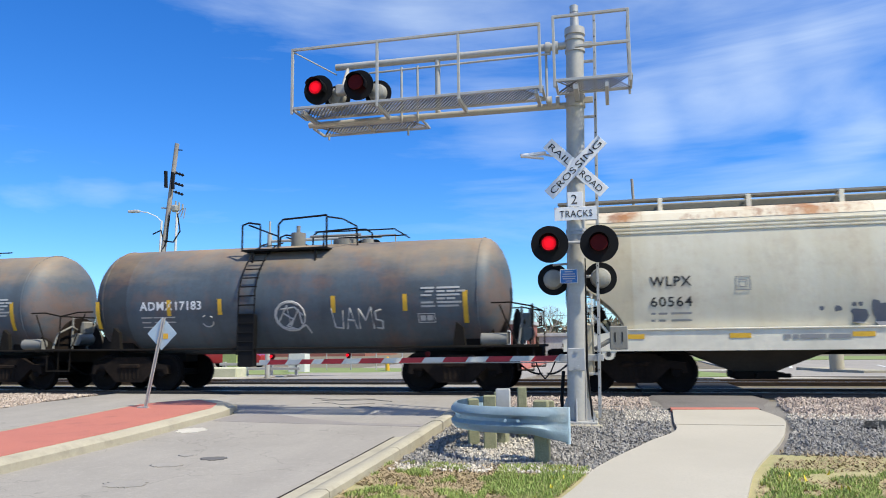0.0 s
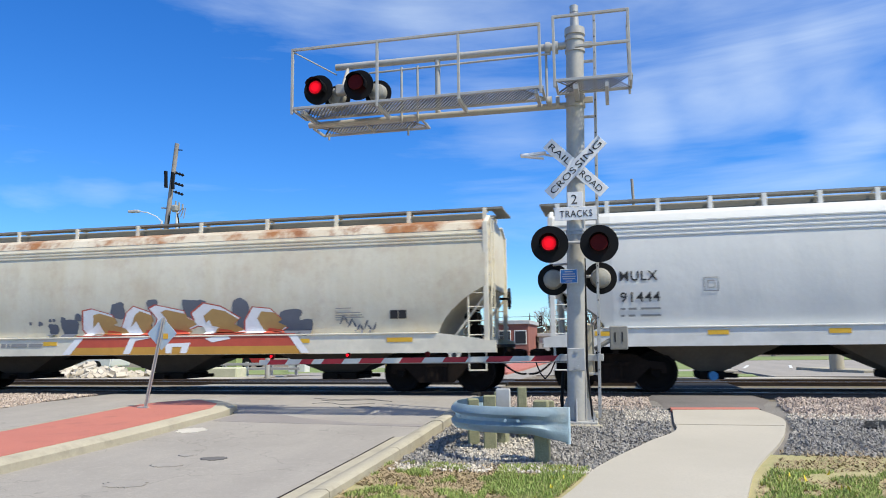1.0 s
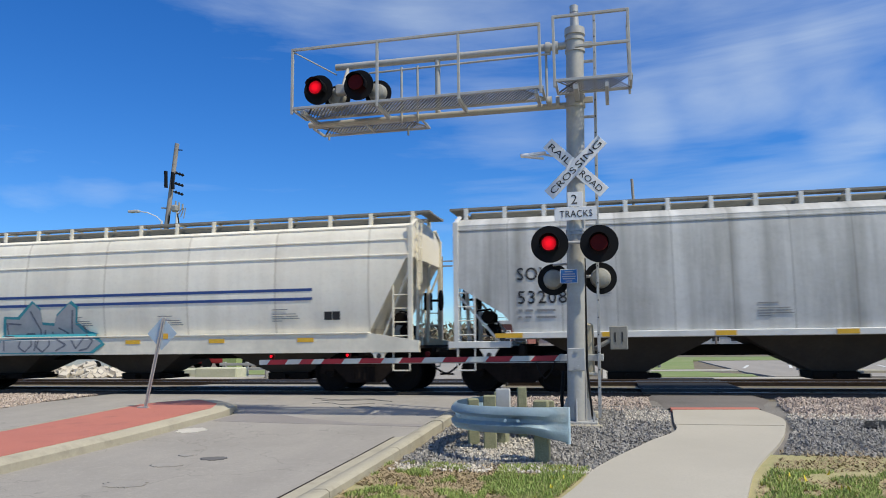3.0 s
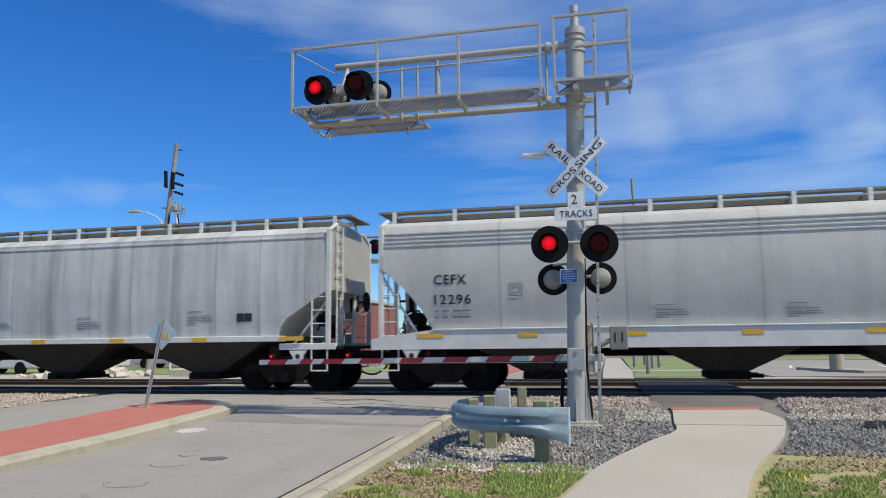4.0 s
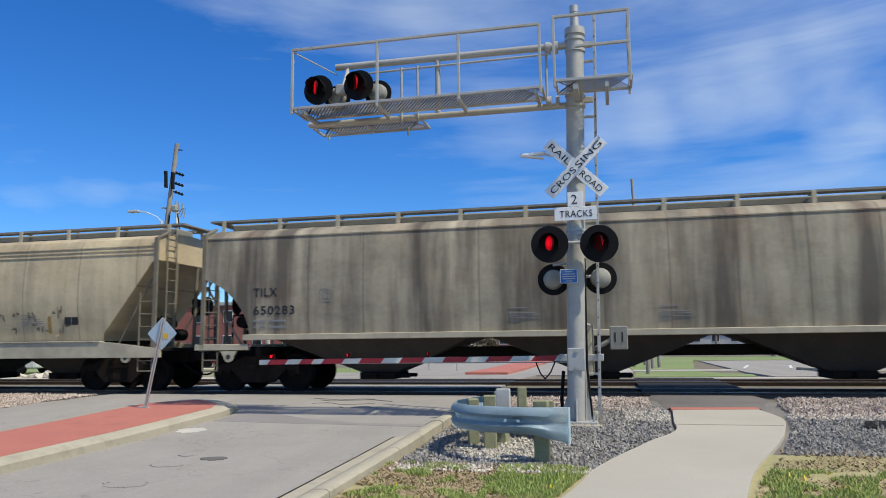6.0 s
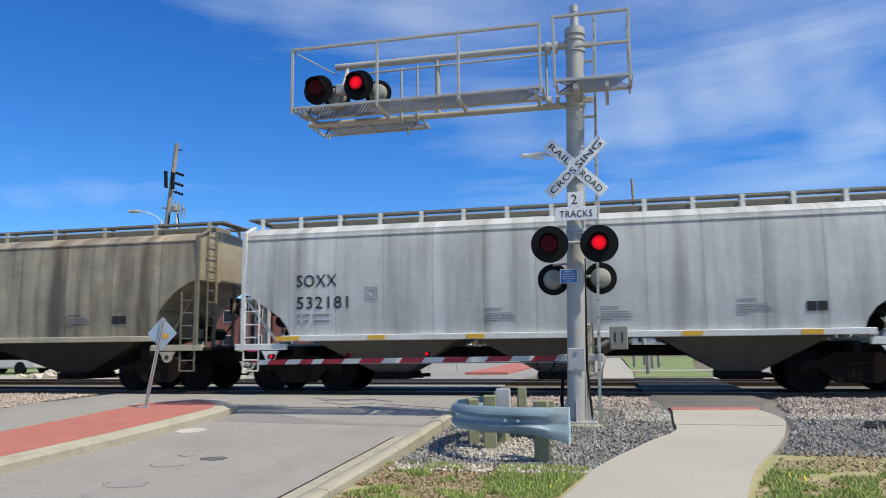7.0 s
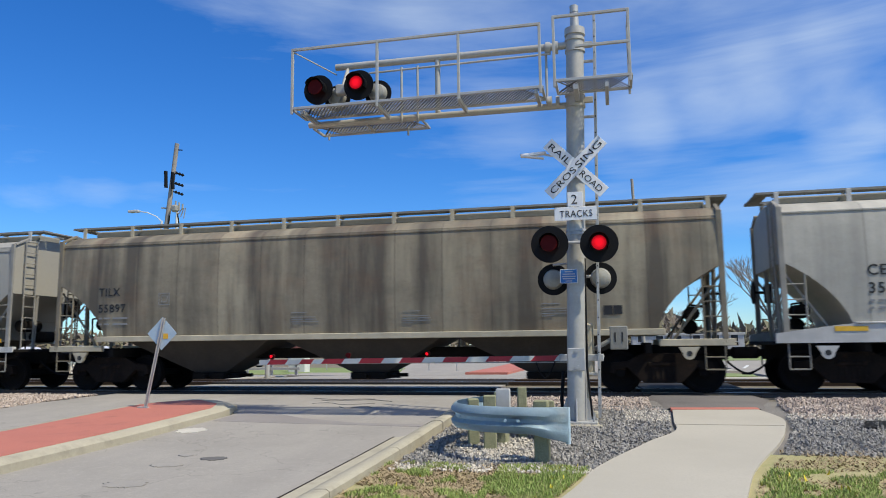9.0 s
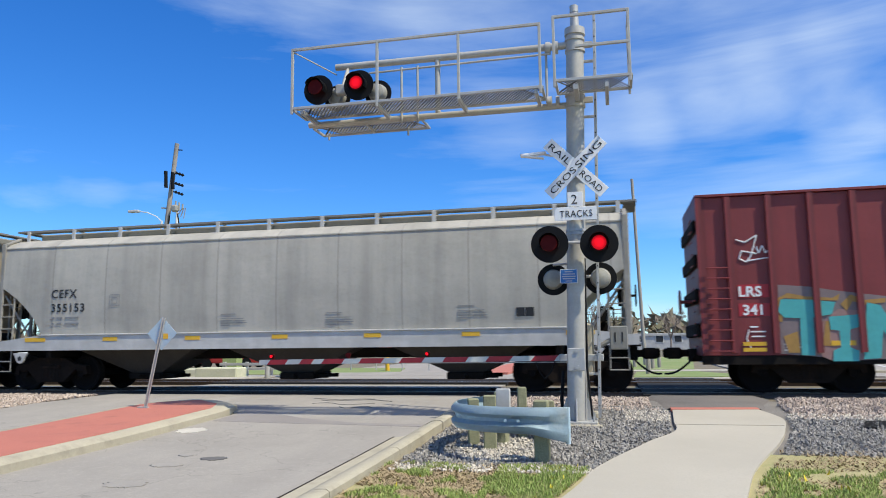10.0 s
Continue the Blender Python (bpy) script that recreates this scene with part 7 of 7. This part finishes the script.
slab([(7.9, 18.2), (9.3, 13.6), (10.4, 13.7), (9.2, 18.4)], 0.12, 0.2, M["kerb"], "parking_island", "concrete island in the parking lot", steps=3)


def building(x0, x1, y0, y1, h, mat_, label, wins=5, storeys=2):
    b = thing("building", ((x0 + x1) / 2, y0, gz(y0)), label, "building")
    bm = bmesh.new()
    box(bm, x0, x1, y0, y1, -0.3, h, 0.02)
    wall = part("wall", bm, mat_, b)
    bm = bmesh.new()
    box(bm, x0 - 0.2, x1 + 0.2, y0 - 0.2, y1 + 0.2, h, h + 0.45, 0.04)
    part("parapet", bm, P["trim_grey"], b)
    for s in range(storeys):
        for k in range(wins):
            cx = x0 + (x1 - x0) * (k + 0.5) / wins
            z = 1.0 + s * h / storeys
            bm = bmesh.new()
            box(bm, cx - 0.7, cx + 0.7, y0 - 0.06, y0 + 0.02, z, z + 1.6, 0.02)
            w = part("window", bm, P["trim_white"], b)
            bm = bmesh.new()
            box(bm, cx - 0.6, cx + 0.6, y0 - 0.075, y0 - 0.062, z + 0.1, z + 1.5)
            part("pane", bm, M["ink"], w)
    return b


building(-13.2, -9.6, 66, 76, 3.3, M["brick"], "small red brick building far beyond the crossing", 2, 1)
building(-9.2, 0.5, 74, 82, 1.9, P["trim_grey"], "long low grey building far beyond the street", 0, 1)
building(-60, -30.5, 70, 84, 6.5, M["brick"], "red brick building with white windows far off", 7, 2)
building(3, 22, 120, 130, 2.2, P["trim_grey"], "long low grey shop far across the parking lot", 6, 1)


def utility_pole(x, y, top, lean, r=0.16, label="weathered wooden utility pole"):
    p = thing("utility_pole", (x, y, gz(y)), label, "utility pole")
    bm = bmesh.new()
    rod(bm, (x, y, gz(y) - 0.2), (x + lean, y, top), r, 12, r * 0.75)
    part("pole", bm, M["polewood"], p)
    return p


up = utility_pole(-25.05, 18.0, 12.55, 1.3)
for z in (10.9, 10.3, 9.8):
    bm = bmesh.new()
    rod(bm, (-23.9, 18, z), (-23.3, 18, z - 0.24), 0.03, 6)
    for q in range(3):
        rod(bm, (-23.74 + 0.19 * q, 18, z - 0.07 * q), (-23.68 + 0.19 * q, 18, z - 0.10 - 0.07 * q), 0.075, 8)
    part("insulator", bm, M["black"], up)
bm = bmesh.new()
rod(bm, (-23.8, 18, 12.2), (-23.4, 18, 12.15), 0.03, 6)
part("pole_pin", bm, M["black"], up)
bm = bmesh.new()
for xx, z in ((-24.22, 10.6), (-23.78, 10.5)):
    rod(bm, (xx, 17.8, z - 0.6), (xx - 0.05, 17.8, z + 0.35), 0.10, 8)
part("fuse_cutout", bm, M["black"], up)
bm = bmesh.new()
box(bm, -23.85, -23.5, 17.75, 18.1, 8.6, 9.0, 0.08)
for q in range(3):
    rod(bm, (-23.7 + 0.22 * q, 18, 8.7), (-23.7 + 0.22 * q, 18, 9.25 - 0.1 * q), 0.05, 8)
    rod(bm, (-23.5 + 0.2 * q, 17.9, 8.4 - 0.1 * q), (-23.2 + 0.1 * q, 17.9, 8.8), 0.03, 6)
rod(bm, (-24.6, 18, 8.9), (-23.8, 18, 8.8), 0.04, 6)
part("transformer", bm, M["glass"], up)
bm = bmesh.new()
tube(bm, [(-23.5, 17.9, 8.5), (-23.3, 17.9, 7.5), (-23.7, 17.9, 6.9), (-24.3, 17.9, 7.0), (-24.5, 17.9, 7.6), (-25.0, 17.9, 7.4)], 0.04, 6)
tube(bm, [(-24.0, 17.9, 8.4), (-24.1, 17.9, 7.0), (-24.5, 17.9, 6.2)], 0.04, 6)
part("cable", bm, M["black"], up)
wp = utility_pole(-20.6, 70, 11.9, 0.1, 0.16, "distant wooden power pole with crossarms")
for z in (11.3, 10.7):
    bm = bmesh.new()
    box(bm, -21.8, -19.2, 69.9, 70.1, z - 0.08, z + 0.08)
    part("crossarm", bm, M["polewood"], wp)
bm = bmesh.new()
box(bm, -1.05, -0.22, -6.2, -5.3, -0.3, -0.165, 0.015)
solo("signal_footing", bm, M["kerb"], "pale concrete footing under the signal mast", "footing", "structure")
# thin black slab that makes a dark patch in the gravel
cover = slab([(3.45, -6.05), (5.4, -6.1), (5.4, -5.3), (3.7, -5.35)], 0.03, 0.06, M["black"], "black_slab", "thin black slab lying in the gravel", kind="", steps=3, category="cover")
st = thing("street_lamp", (-26.2, 20, gz(20)), "slim white street lamp with curved arm", "street lamp")
bm = bmesh.new()
rod(bm, (-26.1, 20, -0.2), (-25.9, 20, 8.55), 0.06, 10)
tube(bm, [(-25.9, 20, 8.5), (-26.3, 20, 8.85), (-26.9, 20, 9.1), (-27.5, 20, 9.2)], 0.03, 8)
part("pole", bm, P["trim_white"], st)
bm = bmesh.new()
box(bm, -28.15, -27.45, 19.85, 20.15, 9.14, 9.28, 0.03)
part("lamp_head", bm, P["trim_grey"], st)
for xx in (-25.0,):
    sp = thing("steel_pole", (xx, 20, gz(20)), "slim pale steel pole", "pole")
    bm = bmesh.new()
    rod(bm, (xx, 20, -0.2), (xx + 0.1, 20, 9.1), 0.07, 8)
    part("pole", bm, P["trim_white"], sp)
utility_pole(1.63, 26, 10.7, -0.3, 0.11, "tall brown wooden utility pole beyond the lawn")


def far_gate():
    """Cantilever signal of the other side, seen between the cars."""
    g = thing("far_crossing_signal", (-13.9, 9.9, gz(9.9)), "grey cantilever crossing signal on the far side", "crossing signal")
    bm = bmesh.new()
    rod(bm, (-13.9, 9.9, -0.2), (-13.9, 9.9, 5.8), 0.10, 14)
    rod(bm, (-13.9, 9.9, 5.8), (-13.9, 9.9, 6.3), 0.04, 10)
    rod(bm, (-13.9, 9.9, 5.45), (-9.0, 9.9, 5.45), 0.06, 10)
    rod(bm, (-13.9, 9.9, 4.5), (-8.7, 9.9, 4.5), 0.06, 10)
    part("mast", bm, M["silver"], g)
    for xx in (-12.9, -11.4, -10.1, -8.6):
        bm = bmesh.new()
        box(bm, xx - 0.02, xx + 0.02, 10.48, 10.52, 4.45, 5.62)
        part("railing_post", bm, M["silver"], g)
    bm = bmesh.new()
    box(bm, -12.9, -8.6, 10.48, 10.52, 5.58, 5.62)
    part("handrail", bm, M["silver"], g)
    bm = bmesh.new()
    box(bm, -12.9, -8.6, 9.7, 10.5, 4.43, 4.46)
    part("walkway", bm, M["silver"], g)
    signal_head(-9.78, 9.65, 5.0, g, True, 0.30)
    signal_head(-9.19, 9.6, 5.0, g, False, 0.30)
    bm = bmesh.new()
    rod(bm, (-9.9, 9.75, 5.0), (-9.0, 9.75, 5.0), 0.03, 8)
    rod(bm, (-9.5, 9.75, 5.0), (-9.5, 9.9, 5.45), 0.03, 8)
    part("flasher_bracket", bm, M["silver"], g)


far_gate()


def fence_far():
    f = thing("guard_fence", (-14, 13, -0.2), "pale grey steel guard rail by the far pavement", "guard rail")
    bm = bmesh.new()
    for z in (0.12, 0.32):
        box(bm, -17.5, -13.6, 12.4, 12.46, z - 0.06, z + 0.06, 0.01)
    part("rail", bm, M["silver"], f)
    for x in (-17.3, -16.2, -15.0, -13.8):
        bm = bmesh.new()
        box(bm, x - 0.06, x + 0.06, 12.46, 12.6, -0.3, 0.42, 0.01)
        part("post", bm, M["silver"], f)


fence_far()


def car_parked(x, y, col, turn=0.0):
    c = thing("parked_car", (x, y, gz(y)), "parked " + col + " car in the distance", "car")
    mt = plain(col + "_car_paint", {"white": (0.7, 0.7, 0.7), "silver": (0.45, 0.46, 0.48), "red": (0.4, 0.03, 0.03), "blue": (0.05, 0.1, 0.3)}[col], 0.25, 0.1, 0.9)
    z = gz(y)
    bm = bmesh.new()
    prism(bm, [(-2.2, 0.3), (2.2, 0.3), (2.25, 0.75), (1.5, 0.95), (0.8, 1.42), (-0.9, 1.45), (-1.7, 1.0), (-2.2, 0.9)], -0.85, 0.85)
    bmesh.ops.bevel(bm, geom=bm.edges[:], offset=0.06, segments=2, affect="EDGES")
    bmesh.ops.translate(bm, verts=bm.verts[:], vec=(x, y, z))
    part("body", bm, mt, c)
    bm = bmesh.new()
    prism(bm, [(1.3, 0.98), (0.72, 1.36), (-0.82, 1.38), (-1.45, 1.02)], -0.87, 0.87)
    bmesh.ops.translate(bm, verts=bm.verts[:], vec=(x, y, z))
    part("window", bm, M["ink"], c)
    for sx in (-1.35, 1.35):
        for sy in (-0.8, 0.8):
            bm = bmesh.new()
            disc_y(bm, (x + sx, y + sy, z + 0.32), 0.32, 0.2, 16)
            part("wheel", bm, M["black"], c)


for x, y, col in ((-31.6, 15.5, "white"), (-28.6, 17.5, "white"), (-27.5, 24, "silver"), (-39, 24, "white"), (-23.2, 24, "red"), (17, 58, "white"), (26, 56, "red"), (34, 54, "blue"), (38, 60, "white")):
    car_parked(x, y, col)


slab([(0.72, 16.25), (5.2, 16.6), (5.2, 18.3), (0.72, 17.9)], 0.034, 0.2, M["concrete"], "cross_path", "pale footpath across the lawn", steps=3)
slab([(0.52, 6.9), (8.0, 6.9), (5.6, 8.3), (0.52, 7.7)], 0.02, 0.2, M["concrete"], "path_edge", "pale concrete edge beside the far track", steps=3)
for k in range(9):
    x0 = 5.9 + 2.1 * k
    patch("bay_line", "white painted parking bay line", [(x0, 20.0), (x0 + 0.9, 24.5), (x0 + 1.05, 24.5), (x0 + 0.15, 20.0)], P["trim_white"], 0.02)


def block(name, label, category, x0, x1, y0, y1, z1, material, bevel=0.05):
    """A plain low block that stands on the land."""
    bm = bmesh.new()
    box(bm, x0, x1, y0, y1, gz(y0) - 0.1, z1, bevel)
    return solo(name, bm, material, label, category)


PALE = surface("mossy_pale_concrete", (0.52, 0.51, 0.38), (0.40, 0.41, 0.27), 0.9, 0, 0.9, 12, 0.4, (0.62, 0.58, 0.46))
CABINET = plain("pale_green_cabinet_paint", (0.36, 0.42, 0.16), 0.5)
block("concrete_block", "mossy pale concrete block beside the far track", "concrete block", -16.9, -15.0, 9.4, 10.4, 0.26, PALE)
block("concrete_block", "small pale concrete block beside the far track", "concrete block", -18.6, -17.3, 10.2, 11.0, 0.2, PALE)
block("utility_cabinet", "pale green electrical cabinet beyond the tracks", "cabinet", -19.3, -18.5, 15.8, 16.4, 0.95, CABINET, 0.03)
block("utility_cabinet", "white electrical cabinet beyond the tracks", "cabinet", -15.9, -15.0, 16.2, 16.8, 0.75, P["trim_white"], 0.03)


def rubble():
    """A heap of broken pale slabs, one mesh."""
    rng = random.Random(31)
    bm = bmesh.new()
    for k in range(130):
        u, v = rng.uniform(-1, 1), rng.uniform(-1, 1)
        h = max(0.0, 1 - math.hypot(u, v)) * 0.5
        w, d, t = rng.uniform(0.15, 0.5), rng.uniform(0.15, 0.4), rng.uniform(0.06, 0.2)
        vs = box(bm, -w / 2, w / 2, -d / 2, d / 2, -t / 2, t / 2)
        m = Matrix.Translation((-22.0 + u * 2.3, 9.4 + v * 1.5, gz(9.4) + h * rng.uniform(0.75, 1.05) + 0.05)) @ Euler((rng.uniform(-0.7, 0.7), rng.uniform(-0.7, 0.7), rng.uniform(0, 3))).to_matrix().to_4x4()
        bmesh.ops.transform(bm, matrix=m, verts=vs)
    ob = solo("rubble_heap", bm, M["palestone"], "heap of broken white concrete rubble by the far track", "rubble", "stuff", smooth=None)
    return ob


rubble()


def hydrant(x, y):
    z = gz(y)
    h = thing("fire_hydrant", (x, y, z), "small yellow fire hydrant on the lawn", "hydrant")
    bm = bmesh.new()
    rod(bm, (x, y, z), (x, y, z + 0.55), 0.11, 12)
    rod(bm, (x, y, z + 0.55), (x, y, z + 0.72), 0.13, 12, 0.04)
    part("barrel", bm, M["yellow"], h)
    for sx in (-1, 1):
        bm = bmesh.new()
        rod(bm, (x, y, z + 0.42), (x + sx * 0.2, y, z + 0.42), 0.06, 8)
        part("outlet", bm, M["yellow"], h)


hydrant(-11.3, 18.0)


def rail_fence(points, height, label):
    """Thin steel posts with two rails."""
    f = thing("rail_fence", (*points[0], gz(points[0][1])), label, "fence")
    for x, y in points:
        bm = bmesh.new()
        rod(bm, (x, y, gz(y) - 0.05), (x, y, gz(y) + height), 0.03, 6)
        part("post", bm, M["galv"], f)
    for z in (0.45, 0.95):
        for (x0, y0), (x1, y1) in zip(points[:-1], points[1:]):
            bm = bmesh.new()
            rod(bm, (x0, y0, gz(y0) + z * height), (x1, y1, gz(y1) + z * height), 0.02, 6)
            part("rail", bm, M["galv"], f)


rail_fence([(-15.2 + 1.5 * k, 19.5 - 0.3 * k) for k in range(6)], 0.95, "thin grey pipe fence along the far lawn")
for x, y, h in ((0.95, 22.5, 1.0), (1.25, 12.8, 1.05), (1.75, 20.0, 1.0), (2.15, 21.5, 1.0)):
    bm = bmesh.new()
    rod(bm, (x, y, gz(y) - 0.1), (x, y, gz(y) + h), 0.10, 10, 0.095)
    solo("bollard", bm, M["polewood"], "weathered timber bollard on the far lawn", "bollard")
bm = bmesh.new()
rod(bm, (8.9, 15.6, -0.2), (8.9, 15.6, 0.75), 0.28, 16)
solo("lamp_footing", bm, M["kerb"], "round concrete lamp footing on the parking island", "footing")


def bare_tree(x, y, h, seed):
    rng = random.Random(seed)
    t = thing("bare_tree", (x, y, gz(y)), "leafless brown tree in early spring", "tree", "bare trees")
    bm = bmesh.new()

    def grow(p, d, ln, r, depth):
        q = p + d * ln
        rod(bm, p, q, r, 6 if depth < 2 else 3, r * 0.65, caps=False)
        if depth >= 5:
            return
        for _ in range(3 if depth else 4):
            nd = (d + Vector((rng.uniform(-0.8, 0.8), rng.uniform(-0.8, 0.8), rng.uniform(-0.1, 0.55)))).normalized()
            grow(q, nd, ln * rng.uniform(0.6, 0.82), r * 0.6, depth + 1)

    grow(Vector((x, y, gz(y) - 0.1)), Vector((0.03, 0, 1)), h * 0.26, h * 0.018, 0)
    part("crown", bm, M["bark"], t, smooth=None)


for x, y, h, s in ((13.5, 52, 12.5, 1), (17.5, 48, 10.5, 2), (10.5, 66, 9, 3), (24, 60, 11, 4), (-3.0, 78, 8, 5), (-9, 84, 8.5, 6), (6.5, 75, 7, 7)):
    bare_tree(x, y, h, s)


def far_woods():
    rng = np.random.default_rng(9)
    V, F, k = [], [], 0
    for _ in range(9000):
        x = rng.uniform(-260, 260)
        y = rng.uniform(150, 190)
        top = 5 + 3.0 * noise.noise(Vector((x * 0.05, 1.3, 0))) + 1.5 * noise.noise(Vector((x * 0.23, 4.1, 0)))
        z = rng.uniform(0, 1) ** 0.8 * top
        s = rng.uniform(0.5, 1.6)
        for _ in range(2):
            a, b = rng.normal(size=3), rng.normal(size=3)
            V += [(x, y, z), (x + s * a[0], y + s * a[1], z + s * a[2]), (x + s * b[0], y + s * b[1], z + s * b[2])]
            F.append((k, k + 1, k + 2))
            k += 3
    me = bpy.data.meshes.new("far_woods")
    me.from_pydata(V, [], F)
    me.materials.append(surface("bare_wood_haze", (0.20, 0.15, 0.12), (0.14, 0.11, 0.09), 1, 0, 0.05, 0.5, 0, (0.16, 0.17, 0.09), 0.7))
    tagged(new("far_woods", me), "brownish bare woods along the horizon", "woods", kind="stuff")


far_woods()


def traffic_signal(x, y):
    t = thing("traffic_light", (x - 9, y, gz(y)), "dark traffic lights hung from a wire far off", "traffic light")
    bm = bmesh.new()
    rod(bm, (x - 9, y, -0.2), (x - 9, y, 5.5), 0.1, 8)
    rod(bm, (x - 9, y, 3.9), (x + 9, y, 4.15), 0.02, 4)
    part("wire", bm, M["black"], t)
    bm = bmesh.new()
    box(bm, x - 0.18, x + 0.18, y - 0.15, y + 0.15, 2.95, 4.0, 0.03)
    head = part("head", bm, M["black"], t)
    for i in range(3):
        bm = bmesh.new()
        disc_y(bm, (x, y - 0.16, 3.15 + 0.33 * i), 0.1, 0.02, 10)
        part("lamp", bm, M["glass"], head)


traffic_signal(-7.8, 62)


# ---- what moves ----
def motions():
    steps = [k * 0.25 for k in range(41)]
    for car, left in CARS:
        walk(car, [(t, pose(left - (19.27 * t + 0.0135 * t * t), 0, 0)) for t in steps])
    for w in SPINNING:
        loc = w.location.copy()
        rows = []
        for k in range(301):
            t = k / 30
            a = math.degrees((19.27 * t + 0.0135 * t * t) / WHEEL_R)
            rows.append((t, Matrix.LocRotScale(loc, Euler((0, radians(-(a % 360)), 0)), None)))
        walk(w, rows)
    turns = [0.12 + 0.532 * k for k in range(19)]
    for lens, lit_first, loc, face in FLASH:
        side = 0 if lit_first else 180
        rows = [(0.0, side)]
        for t in turns:
            if t > 9.85:
                break
            f0 = round(t * 30) - 1
            rows.append((f0 / 30, side))
            for q in (1, 2):
                rows.append(((f0 + q) / 30, side + 60 * q))
            side += 180
            rows.append(((f0 + 3) / 30, side))
        rows.append((10.0, side))
        walk(lens, [(t, Matrix.LocRotScale(loc, Euler((0, 0, radians(a + face))), None)) for t, a in rows])


motions()
